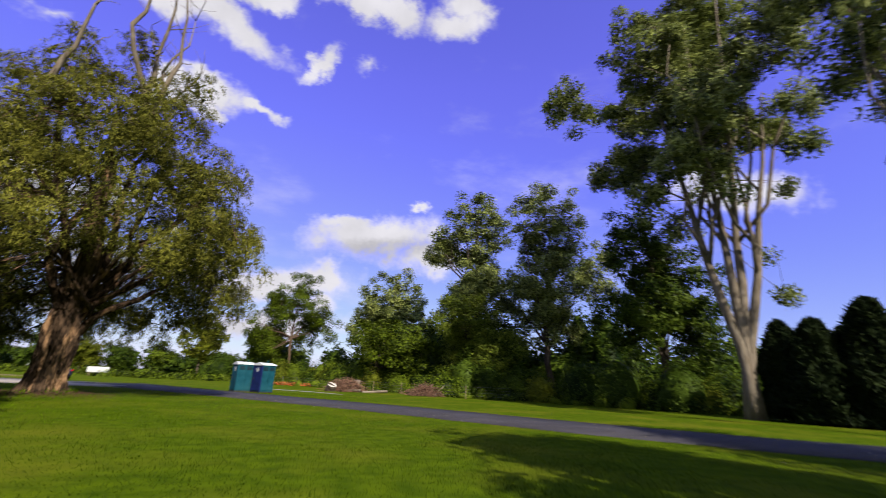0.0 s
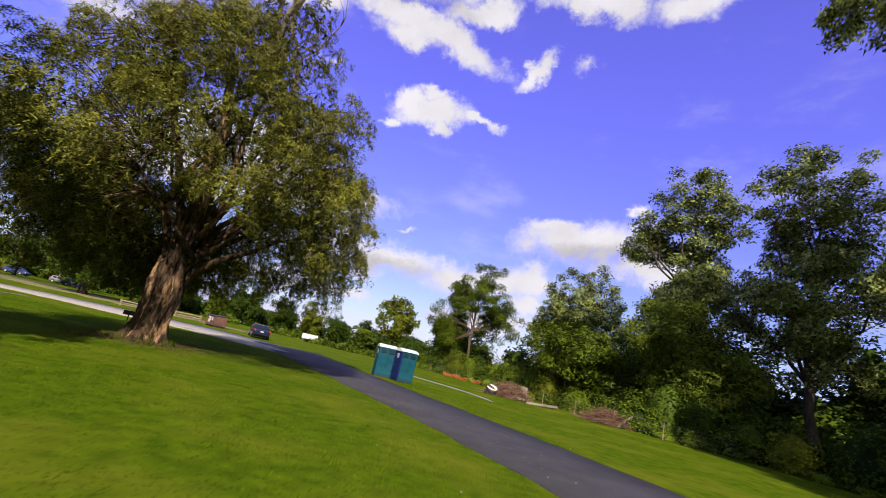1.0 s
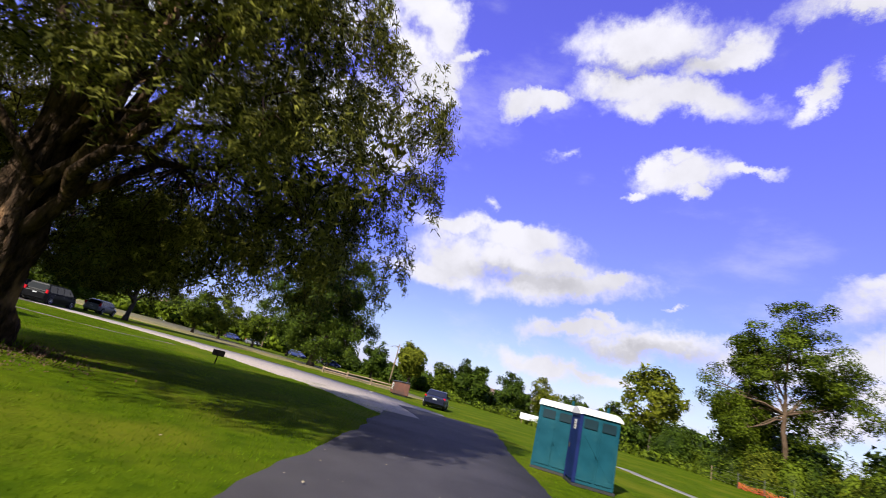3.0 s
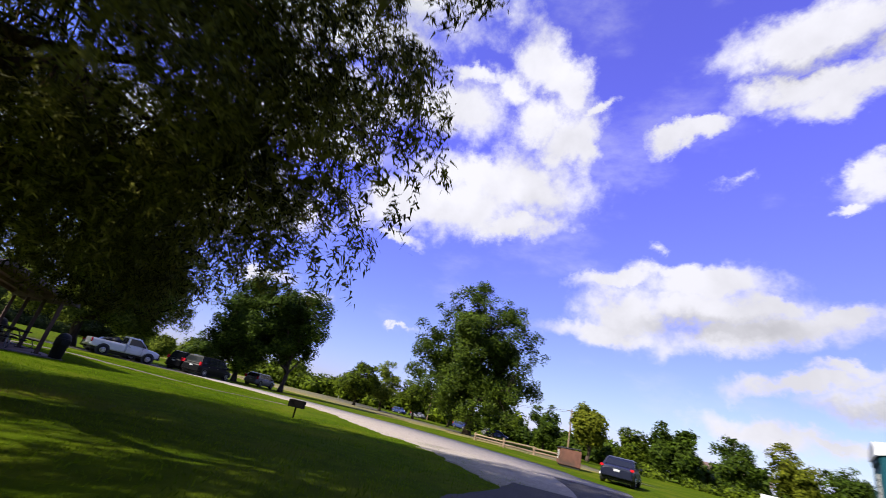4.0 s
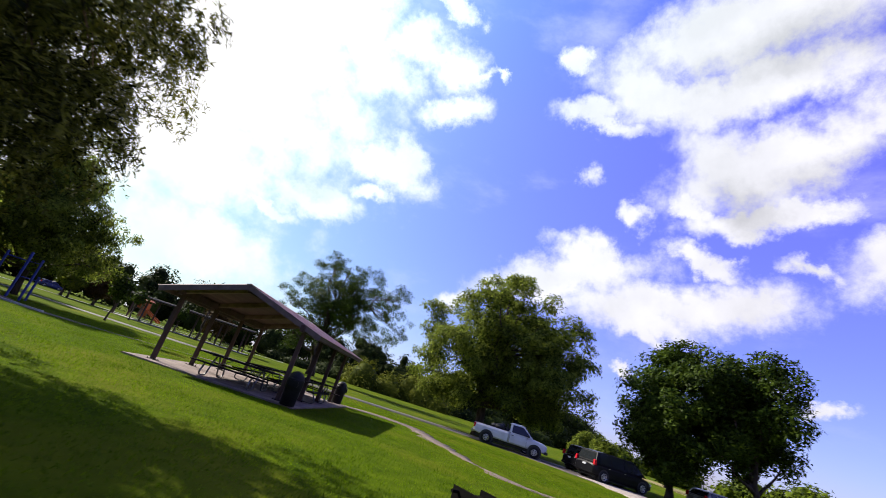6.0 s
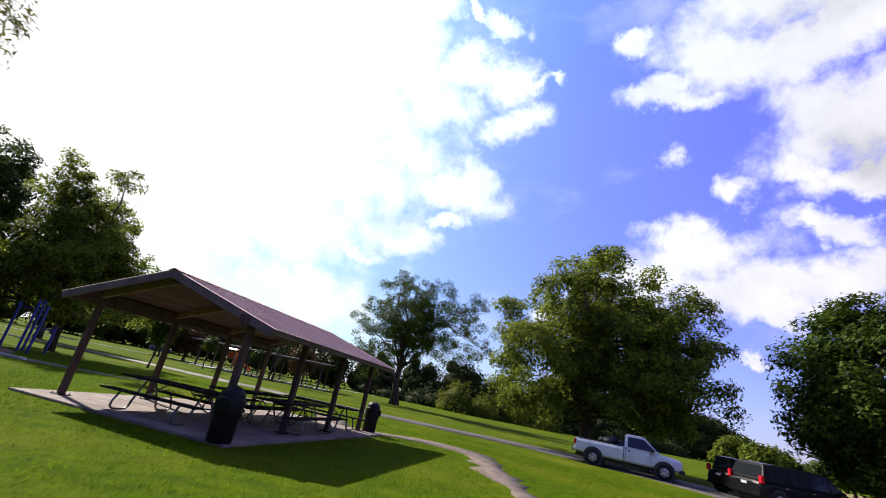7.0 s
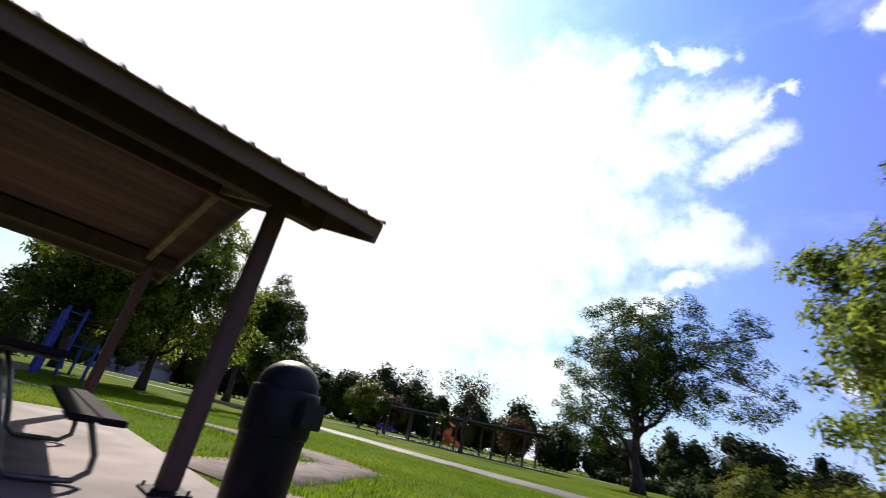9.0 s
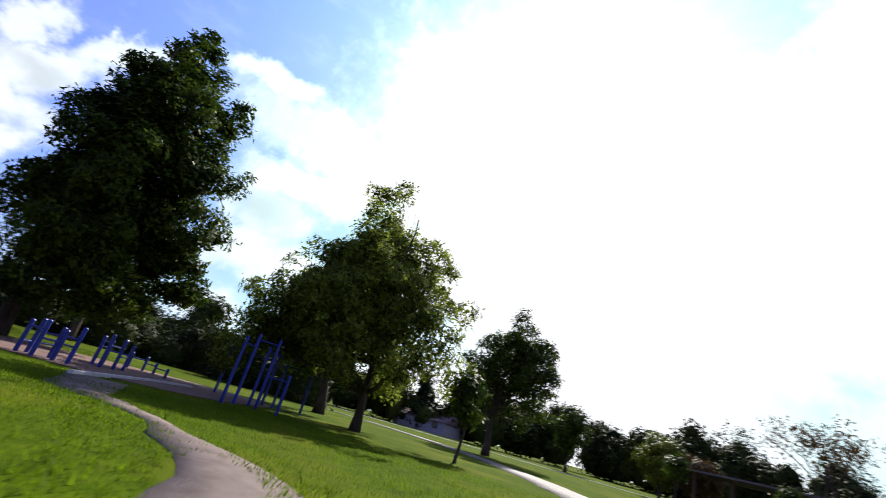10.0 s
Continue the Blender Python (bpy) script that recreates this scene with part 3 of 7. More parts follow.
def shrub_mass(name, pieces, label, leaf, leaves, size, seed, category="bushes", kind="stuff"):
    """Undergrowth nobody could count: one body of leaves over many low domes (x, y, radius, height)."""
    rng = np.random.default_rng(seed)
    pieces = np.asarray(pieces, float)
    weight = pieces[:, 2] * (pieces[:, 3] + pieces[:, 2])
    pick = rng.choice(len(pieces), size=leaves, p=weight / weight.sum())
    d = rng.normal(size=(leaves, 3))
    d[:, 2] = np.abs(d[:, 2])
    d /= np.linalg.norm(d, axis=1, keepdims=True)
    d *= rng.uniform(0.55, 1.0, size=(leaves, 1)) ** 0.5
    lump = 1 + 0.17 * np.sin(d[:, :1] * 9 + pick[:, None]) * np.cos(d[:, 1:2] * 8 + pick[:, None] * 2.1) + 0.08 * np.sin(d[:, 2:] * 17 + pick[:, None])
    p = pieces[pick]
    pts = np.stack([p[:, 0] + d[:, 0] * p[:, 2] * lump[:, 0], p[:, 1] + d[:, 1] * p[:, 2] * lump[:, 0], d[:, 2] * p[:, 3] * lump[:, 0]], 1)
    pts += rng.normal(size=pts.shape) * size * 0.4
    pts[:, 2] = np.maximum(pts[:, 2], 0.05)
    verts, faces = leaf_quads(pts, size, rng, 0.75, fine=False, out=d * 1.2)
    # twiggy cores that close the view through each dome
    a = np.linspace(0, 2 * np.pi, 8, endpoint=False)
    cores, core_faces = [], []
    for x, y, r, h in pieces:
        base = len(verts) + sum(len(c) for c in cores)
        rings = [np.stack([x + r * k * np.cos(a) * rng.uniform(0.8, 1.15, 8), y + r * k * np.sin(a) * rng.uniform(0.8, 1.15, 8), np.full(8, h * z)], 1) for k, z in ((0.7, 0.0), (0.78, 0.32), (0.6, 0.56), (0.32, 0.74), (0.1, 0.82))]
        cores.append(np.concatenate(rings))
        for row in range(4):
            for k in range(8):
                p, q = base + row * 8 + k, base + row * 8 + (k + 1) % 8
                core_faces += [(p, q, q + 8), (p, q + 8, p + 8)]
    verts = np.concatenate([verts] + cores)
    faces = np.concatenate([faces, np.array(core_faces)])
    ob = link_mesh(name, verts, faces, leaf)
    return tagged(ob, label, category, kind=kind)

def far_wood(name, pieces, label, leaf, leaves, size, seed):
    """A far wood as one body: every piece (x, y, radius, height) is a tree of rounded leafy boughs."""
    rng = np.random.default_rng(seed)
    balls = []
    for x, y, r, h in pieces:
        balls.append((x, y, 0.42 * h, 0.85 * r, 0.46 * h))
        for k in range(7):
            a, wide, rise = rng.uniform(0, 6.28), rng.uniform(0.3, 0.55) * r, rng.uniform(0.3, 0.78)
            out = rng.uniform(0.2, 0.95) * r * (1 - 0.8 * rise)
            balls.append((x + out * math.cos(a), y + out * math.sin(a), rise * h, wide, max(wide * 0.8, 0.16 * h)))
    balls = np.array(balls)
    weight = balls[:, 3] * (balls[:, 3] + balls[:, 4])
    pick = rng.choice(len(balls), size=leaves, p=weight / weight.sum())
    d = rng.normal(size=(leaves, 3)) + (0, 0, 0.4)
    d /= np.linalg.norm(d, axis=1, keepdims=True)
    b = balls[pick]
    lump = rng.uniform(0.82, 1.06, size=(leaves, 1)) + 0.16 * np.sin(d[:, :1] * 7 + pick[:, None]) * np.cos(d[:, 1:2] * 6 + pick[:, None] * 2.1)
    pts = b[:, :3] + d * lump * b[:, [3, 3, 4]] + rng.normal(size=d.shape) * size * 0.15
    pts[:, 2] = np.maximum(pts[:, 2], 0.1)
    verts, faces = leaf_quads(pts, size, rng, 0.75, fine=False, out=d * 1.2)
    # the dense inside of every bough
    a = np.linspace(0, 2 * np.pi, 7, endpoint=False)
    cores, core_faces = [verts], []
    base = len(verts)
    for x, y, z, r, h in balls:
        for k, u in ((0.3, -0.8), (0.64, -0.4), (0.6, 0.3), (0.34, 0.54), (0.08, 0.66)):
            cores.append(np.stack([x + r * k * np.cos(a) * rng.uniform(0.75, 1.15, 7), y + r * k * np.sin(a) * rng.uniform(0.75, 1.15, 7), np.full(7, max(z + h * u, 0.0))], 1))
        for row in range(4):
            for k in range(7):
                p, q = base + row * 7 + k, base + row * 7 + (k + 1) % 7
                core_faces += [(p, q, q + 7), (p, q + 7, p + 7)]
        base += 35
    ob = link_mesh(name, np.concatenate(cores), np.concatenate([faces, np.array(core_faces)]), leaf)
    return tagged(ob, label, "wood", kind="stuff")


# ---- ground ----
def ground_z(x, y):
    """The lie of the land: flat, with a low mound at the willow's foot."""
    return 0.24 * np.exp(-((x + 11.3) ** 2 + (y - 24.8) ** 2) / 5.0)


steps = np.concatenate([[-2500, -900, -400, -220], np.arange(-150, 151, 2.0), [220, 400, 900, 2500]])
gx, gy = np.meshgrid(steps - 15, steps + 25, indexing="ij")
n = len(steps)
gv = np.stack([gx, gy, ground_z(gx, gy)], -1).reshape(-1, 3)
i, j = np.meshgrid(np.arange(n - 1), np.arange(n - 1), indexing="ij")
a = (i * n + j).ravel()
gf = np.stack([a, a + n, a + n + 1, a + 1], 1)
tagged(link_mesh("ground", gv, gf, GRASS, smooth=True), "mown park lawn of green grass with dry patches", "lawn", kind="structure")


def smooth_line(points, step=0.5):
    """A rounded line through the points (Catmull-Rom)."""
    p = [np.array(q, float) for q in points]
    p = [2 * p[0] - p[1]] + p + [2 * p[-1] - p[-2]]
    out = []
    for k in range(1, len(p) - 2):
        m = max(2, int(np.linalg.norm(p[k + 1] - p[k]) / step))
        for t in np.linspace(0, 1, m, endpoint=False):
            out.append(0.5 * ((2 * p[k]) + (p[k + 1] - p[k - 1]) * t + (2 * p[k - 1] - 5 * p[k] + 4 * p[k + 1] - p[k + 2]) * t * t + (3 * p[k] - p[k - 1] - 3 * p[k + 1] + p[k + 2]) * t ** 3))
    out.append(p[-2])
    return np.array(out)


def strip(name, points, mat, label, category, z=0.03, rag=0.08, seed=3, thick=0.05, crown=0.02):
    """A laid surface along a line of (x, y, width), with slightly ragged edges."""
    rng = np.random.default_rng(seed)
    line = smooth_line(points)
    d = np.gradient(line[:, :2], axis=0)
    d /= np.linalg.norm(d, axis=1, keepdims=True)
    side = np.stack([-d[:, 1], d[:, 0]], 1)
    m = len(line)
    wobble = np.cumsum(rng.normal(size=(m, 2)), axis=0)
    wobble -= np.stack([np.convolve(wobble[:, k], np.ones(15) / 15, "same") for k in (0, 1)], 1)
    half = line[:, 2:3] / 2
    lft, rgt = line[:, :2] + side * (half + rag * wobble[:, :1]), line[:, :2] - side * (half + rag * wobble[:, 1:])
    rows = []
    for q, zz in ((lft, -thick), (lft, z), (line[:, :2], z + crown), (rgt, z), (rgt, -thick)):
        rows.append(np.concatenate([q, np.full((m, 1), zz)], 1))
    v = np.stack(rows, 1).reshape(-1, 3)
    f = []
    for k in range(m - 1):
        for c in range(4):
            f.append((k * 5 + c, k * 5 + c + 1, k * 5 + 5 + c + 1, k * 5 + 5 + c))
    return tagged(link_mesh(name, v, np.array(f)[:, ::-1], mat), label, category, kind="structure")


strip("road_drive", [(48, -12, 5.2), (30, 1.5, 5.2), (17, 9.8, 5.2), (11, 15.5, 5.2), (7, 20.5, 5.2), (3.4, 25, 5.2), (0, 28.8, 5.2), (-3.5, 32.8, 5.2), (-8, 37.7, 5.4), (-13, 43.2, 6.2), (-17.5, 47.5, 7.5)], ASPHALT, "smooth dark asphalt park drive", "road", z=0.03, rag=0.05)
strip("road_gravel", [(-11, 40.5, 4), (-16, 43.0, 7.5), (-22, 44.6, 10.5), (-30, 44.0, 11), (-38, 41.3, 9.0), (-45, 35.8, 6.6), (-49.5, 29.5, 5.4)], GRAVEL, "pale gravel road past the parked cars", "road", z=0.022, rag=0.2, seed=5)
strip("road_old", [(-49, 31, 5.6), (-50.3, 24, 5.2), (-48.6, 17, 4.4), (-44.3, 11.5, 3.8), (-39.2, 4.6, 3.1), (-35.2, -2, 2.8), (-30.5, -9.5, 2.6), (-22, -18.5, 2.4), (-10, -24.5, 2.4), (2, -24, 2.4), (14, -16, 2.4)], OLD_ASPHALT, "worn grey asphalt lane through the lawn", "road", z=0.016, rag=0.06, seed=6)
strip("pavement_far", [(-80, -46, 2.2), (-46, -44, 2.2), (-24, -46, 2.2), (0, -50, 2.2), (40, -60, 2.2)], WALKWAY, "pale walkway at the far side of the lawn", "path", z=0.016)
strip("dirt_trail", [(-33.6, 19.4, 1.8), (-36.0, 20.0, 2.0), (-37.0, 22.2, 1.15), (-35.2, 24.9, 1.0), (-32.6, 28.0, 0.8), (-30.8, 31.5, 0.6), (-32, 35, 0.5)], DIRT, "trodden dirt trail worn through the grass", "trail", z=0.006, rag=0.18, seed=8, crown=0.008)
strip("concrete_trail", [(-33.0, 18.2, 1.8), (-34.2, 16.7, 1.5), (-34.8, 15.0, 1.4), (-34.0, 13.6, 1.15), (-32.5, 12.3, 1.0), (-31.4, 11.6, 0.85), (-29.6, 11.0, 0.65), (-27.8, 10.8, 0.65), (-26.2, 10.7, 1.1), (-23.2, 9.0, 1.9)], DIRT, "cracked earth path leading to the exercise area", "trail", z=0.008, rag=0.12, seed=9, crown=0.008)
strip("pavement_side", [(-7.5, 52.9, 0.9), (-3.4, 49.4, 0.8), (0.4, 46.2, 0.7), (2.4, 43.2, 0.5), (3.2, 41.4, 0.3)], SIDE_PATH, "narrow pale footpath in the grass", "path", z=0.016, rag=0.05)
strip("meadow", [(-30, 62, 3), (-45, 63, 12), (-62, 58, 18), (-90, 48, 30), (-140, 40, 60)], MEADOW, "tall dry yellowish meadow grass beyond the road", "meadow", z=0.012, rag=0.8, seed=11)

# ---- trees ----
# the old willow: huge furrowed trunk, broad hanging crown, dead limbs on top
def willow():
    rng = np.random.default_rng(11)
    top = thing("willow_tree", pose(-11.4, 24.8, 0.1), "huge old willow with furrowed trunk, drooping crown and dead top limbs", "tree")
    wood = Pile()
    # trunk: flared, fluted foot, leaning a little
    rings, sides = 44, 96
    verts, faces = [], []
    for k in range(rings):
        h = k / (rings - 1)
        zz = -0.2 + 6.4 * h
        r = 0.59 + 0.26 * math.exp(-zz * 1.6) + 0.16 * math.exp(-((zz - 2.6) / 0.9) ** 2) - 0.03 * zz
        cx, cy = 0.10 * zz + 0.1 * math.sin(zz), -0.03 * zz
        for s in range(sides):
            a = 2 * math.pi * s / sides
            b = a + 0.3 * zz
            flute = 1 + (0.10 + 0.14 * math.exp(-zz)) * math.sin(5 * a + 0.6 * zz) + 0.05 * math.sin(11 * a - zz) + 0.09 * noise.noise((3 * math.cos(a), 3 * math.sin(a), zz * 1.3)) - 0.36 * abs(noise.noise((5 * math.cos(b), 5 * math.sin(b), zz * 0.45))) - 0.2 * abs(noise.noise((11 * math.cos(b), 11 * math.sin(b), zz * 0.8))) + 0.1 + 0.05 * noise.noise((16 * math.cos(a), 16 * math.sin(a), zz * 2.2))
            # root buttresses, and a burl low on the north side
            flute += 0.42 * math.exp(-max(zz, 0) * 2.1) * max(0.0, math.sin(4 * a + 0.9)) ** 2 + 0.3 * math.exp(-((a - 1.3) / 0.3) ** 2 - ((zz - 0.55) / 0.35) ** 2)
            verts.append((cx + r * flute * math.cos(a), cy + r * flute * math.sin(a), zz))
    for k in range(rings - 1):
        for s in range(sides):
            a, b = k * sides + s, k * sides + (s + 1) % sides
            faces.append((a, b, b + sides, a + sides))
    wood.add(verts, faces)
    lobes = [(0, 0, 9.5, 5.6, 5.6, 4.4),
             (5.6, 2.0, 7.2, 2.7, 2.6, 2.6), (3.9, 5.8, 7.6, 2.7, 2.7, 3.0), (0.8, 5.6, 7.2, 2.8, 2.6, 2.8), (-3.9, 4.7, 6.4, 2.5, 2.5, 2.6),
             (-5.4, 1.2, 6.8, 2.8, 2.8, 2.8), (-4.6, -4.2, 6.8, 3.2, 3.2, 2.8), (0, -5.6, 7.8, 3.2, 2.8, 2.8), (4.2, -3.8, 8.4, 3.0, 3.0, 2.8), (6.0, -0.8, 7.0, 2.5, 2.5, 2.4),
             (3.6, 1.4, 11.8, 3.2, 3.0, 2.6), (1.4, 4.2, 11.4, 3.2, 3.0, 2.8), (-3.4, 1.8, 11.6, 3.0, 3.0, 2.6), (-2.8, -2.8, 11.8, 3.0, 3.0, 2.6), (2.2, -3.0, 12.2, 3.0, 2.8, 2.6),
             (1.6, 0.8, 15.2, 2.8, 2.8, 2.4), (-1.8, -0.6, 15.4, 2.6, 2.6, 2.4), (-3.2, 0.8, 17.2, 1.3, 1.3, 1.3), (0.8, -1.0, 17.6, 1.2, 1.2, 1.2), (3.6, -0.6, 16.4, 1.2, 1.2, 1.2),
             (2.6, 6.2, 4.6, 2.3, 2.3, 1.6), (5.2, 4.2, 5.2, 2.2, 2.2, 1.6), (-0.8, 4.8, 4.2, 2.4, 2.2, 1.3), (-4.6, 3.4, 4.2, 2.2, 2.2, 1.4), (-6.0, 0.2, 4.2, 2.0, 2.0, 1.5), (-5.6, -3.4, 4.0, 2.4, 2.4, 1.5), (-2.6, 3.0, 4.4, 2.2, 2.2, 1.4),
             (-3.4, -1.6, 5.0, 3.2, 3.2, 2.2), (-6.4, -2.2, 7.2, 2.4, 2.4, 2.6), (-3.2, 0.6, 4.6, 2.6, 2.6, 1.9), (-4.7, 3.4, 3.0, 1.7, 1.7, 1.1), (-3.6, 1.6, 3.3, 1.5, 1.5, 0.9), (-0.6, 2.6, 4.0, 1.5, 1.5, 1.3), (0.6, 4.2, 4.0, 1.5, 1.5, 1.2), (-2.0, 4.4, 3.0, 1.6, 1.6, 0.9)]
    centres = crown_points(lobes, 640, rng, 0.55)
    # the crown is open before the trunk on the drive's side
    flatwise = centres[:, :2] / (np.linalg.norm(centres[:, :2], axis=1, keepdims=True) + 1e-6)
    before = flatwise @ np.array([0.62, -0.78])
    gap = (before > 0.7) & (centres[:, 2] < 5.6) | (before > 0.8) & (centres[:, 2] < 9.0) & (rng.uniform(size=len(centres)) < 0.3)
    # and thinner on the north-west side
    thin = (centres[:, 1] > 0.5) & (centres[:, 0] < 1.5) & (centres[:, 2] > 4.0) & (rng.uniform(size=len(centres)) < 0.2)
    centres = centres[~gap & ~thin]
    # the stem goes on upwards through the crown, pale where it shows
    stem = limb_points((0.5, -0.15, 5.6), (0.3, -0.9, 13.5), rng, 0.03, 0.0, 10)
    wood.add(*tube(stem, [0.5 - 0.042 * j for j in range(10)], 12))
    mains = []
    high = centres[centres[:, 2] > 6.0]
    for k in range(20):
        goal = high[k]
        start = np.array([0.1 * 4, 0, rng.uniform(2.6, 6.0)]) + rng.normal(size=3) * (0.25, 0.25, 0.1)
        pts = limb_points(start, goal, rng, 0.08, 0.14, 8)
        r0 = rng.uniform(0.09, 0.2)
        wood.add(*tube(pts, [r0 * (1 - 0.88 * j / 7) + 0.01 for j in range(8)], 7))
        mains.append(pts)
    joints = np.concatenate([m[3:] for m in mains])
    for c in centres:
        k = int(np.argmin(((joints - c) ** 2).sum(1)))
        pts = limb_points(joints[k], c, rng, 0.1, 0.1, 5)
        wood.add(*tube(pts, [0.03, 0.025, 0.02, 0.013, 0.006], 3))
    link_mesh("trunk", wood.verts, wood.faces, WILLOW_BARK, top, smooth=True)
    # bare grey limbs above the crown
    for k in range(9):
        dead = Pile()
        a = rng.uniform(0, 6.28)
        start = np.array([-0.8 + rng.normal() * 1.8, rng.normal() * 1.8, 13.0])
        goal = start + np.array([math.cos(a) * 2.4, math.sin(a) * 2.4, rng.uniform(6.5, 10.0)])
        pts = limb_points(start, goal, rng, 0.06, 0.0, 8)
        dead.add(*tube(pts, [0.15 * (1 - 0.9 * j / 7) + 0.012 for j in range(8)], 6))
        for m in range(8):
            s = pts[rng.integers(3, 8)]
            tip = s + rng.normal(size=3) * (0.7, 0.7, 0.3) + (0, 0, rng.uniform(0.4, 1.6))
            dead.add(*tube(limb_points(s, tip, rng, 0.1, 0, 4), [0.03, 0.022, 0.014, 0.006], 4))
        link_mesh("dead_limb", dead.verts, dead.faces, PALE_BARK, top, smooth=True)
    # hanging sprays of narrow leaves on the outer face of every clump
    n_spray, per = 26000, 17
    pick = rng.integers(0, len(centres), n_spray)
    big = rng.uniform(0.55, 1.35, size=(len(centres), 1))
    far = centres - np.array([0, 0, 7.5])
    far /= np.linalg.norm(far, axis=1, keepdims=True) + 1e-6
    d = rng.normal(size=(n_spray, 3)) + far[pick] * 0.6 + (0, 0, 0.4)
    d /= np.linalg.norm(d, axis=1, keepdims=True)
    root = centres[pick] + d * big[pick] * rng.uniform(0.45, 1.0, size=(n_spray, 1)) ** 0.6 * (0.95, 0.95, 0.75)
    length = rng.uniform(0.12, 0.55, size=(n_spray, 1))
    t = rng.uniform(0, 1, size=(n_spray, per, 1))
    pts = root[:, None] + d[:, None] * (1, 1, 0.3) * (t * 0.55 * length[:, None]) + np.array([0, 0, -1.0]) * (t ** 1.5 * length[:, None])
    pts += rng.normal(size=pts.shape) * 0.05
    face = np.repeat(d, per, axis=0)
    pts = pts.reshape(-1, 3)
    low = pts[:, 2] > 1.9
    pts, face = pts[low], face[low]
    # the dense inside of the crown
    heart = crown_points([l[:3] + tuple(0.6 * r for r in l[3:]) for l in lobes], 10000, rng, 0.2)
    way = heart[:, :2] / (np.linalg.norm(heart[:, :2], axis=1, keepdims=True) + 1e-6)
    heart = heart[((way @ np.array([0.62, -0.78]) < 0.7) & (heart[:, 2] > 3.0) & ((way @ np.array([-0.5, 0.86]) < 0.5) | (heart[:, 2] < 7.0))) | (heart[:, 2] > 11.0)]
    inner_verts, inner_faces = leaf_quads(heart, 0.34, rng, slim=0.35, droop=0.2, up=0.25, fine=False)
    verts, faces = leaf_quads(pts, 0.155, rng, slim=0.25, droop=0.25, up=0.2, fine=False, out=face)
    faces = np.concatenate([faces, inner_faces + len(verts)])
    verts = np.concatenate([verts, inner_verts])
    link_mesh("crown", verts, faces, WILLOW_LEAF, top)


willow()

tree("poplar_tree", 29.2, 24.2, [(-5.7, 1.0, 29.2, 3.8, 3.8, 3.8), (-6.7, 10.8, 30.4, 2.7, 2.7, 2.7), (-8.3, 6.3, 23.8, 1.2, 1.2, 1.2), (2.9, 2.8, 35.1, 4.5, 4.5, 4.5), (-3.2, -2.4, 22.4, 2.8, 2.8, 2.8), (-1.3, 7.2, 28.1, 3.0, 3.0, 3.0), (-4.5, -0.7, 18.8, 2.3, 2.3, 2.3), (-2.4, 8.2, 22.1, 3.2, 3.2, 3.2), (-5.8, 1.3, 15.2, 2.0, 2.0, 2.0), (0.8, 5.1, 14.1, 2.0, 2.0, 2.0), (-0.8, -5.1, 25.6, 2.8, 2.8, 2.8), (4.8, 0.4, 23.5, 2.5, 2.5, 2.5), (0.6, -6.3, 20.8, 1.7, 1.7, 1.7), (7.0, -3.0, 20.5, 1.6, 1.6, 1.6), (-0.3, -5.5, 10.8, 1.1, 1.1, 1.1), (5.1, -0.1, 9.1, 0.9, 0.9, 0.9), (0.6, -6.3, 29.0, 2.8, 2.8, 2.8), (5.7, -0.8, 17.8, 1.1, 1.1, 1.1), (-2.6, -3.1, 15.3, 1.5, 1.5, 1.5), (-0.7, 0.5, 23.7, 3.2, 3.2, 7.0)], 0.42, "tall poplar with a pale trunk forking low into several stems", POPLAR_LEAF, PALE_BARK, 100000, 0.3, 0.9, 560, 21, stems=4, fork=1.15, join=4.2, tips=((1.4, -0.9, 0.9), (-3.0, 3.2, 0.78), (-0.6, 1.0, 0.85), (2.4, -2.6, 0.62)))
tree("poplar_tree", 27.0, 11.5, [(0.5, -0.5, 20, 5.0, 5.0, 5.5), (-1, 1, 26, 4, 4, 4)], 0.4, "leafy poplar overhanging the drive", POPLAR_LEAF, PALE_BARK, 17000, 0.32, 1.0, 130, 22)
tree("poplar_tree", 21.5, 58, [(-0.5, 0, 23, 5.6, 5.6, 6.6), (-4.6, 2.5, 20, 2.8, 2.8, 2.8), (2, -2, 13.5, 5, 5, 5), (-2, 0, 11, 4, 4, 4)], 0.45, "tall dense poplar in the wood edge", POPLAR_LEAF, BARK, 47000, 0.34, 1.0, 300, 23)
tree("poplar_tree", 28.5, 50, [(-0.5, 0, 22.5, 5.6, 5.6, 6.8), (-2.5, -1, 13.5, 4.5, 4.5, 5), (3.5, -3, 15, 4.5, 4.5, 5), (0, 0, 9, 5, 5, 4)], 0.45, "tall dense poplar in the wood edge", POPLAR_LEAF, BARK, 47000, 0.34, 1.0, 300, 24)
tree("poplar_tree", 31.5, 34.5, [(-1, 1, 15.5, 4.4, 4.4, 5), (1, -1, 11, 4.6, 4.6, 5), (-2.5, 1, 8, 4, 4, 4), (2, -2, 6.5, 3.5, 3.5, 4)], 0.35, "broad dark tree between the poplars", ROAD_LEAF, BARK, 40000, 0.33, 0.9, 300, 25)
tree("round_tree", 13, 78, [(0, 0, 14.2, 7, 7, 7), (4, -3, 9, 5, 5, 5), (-4, 0, 10.5, 4.5, 4.5, 5)], 0.4, "rounded grey-green tree at the wood edge", POPLAR_LEAF, BARK, 38000, 0.38, 1.0, 260, 26)
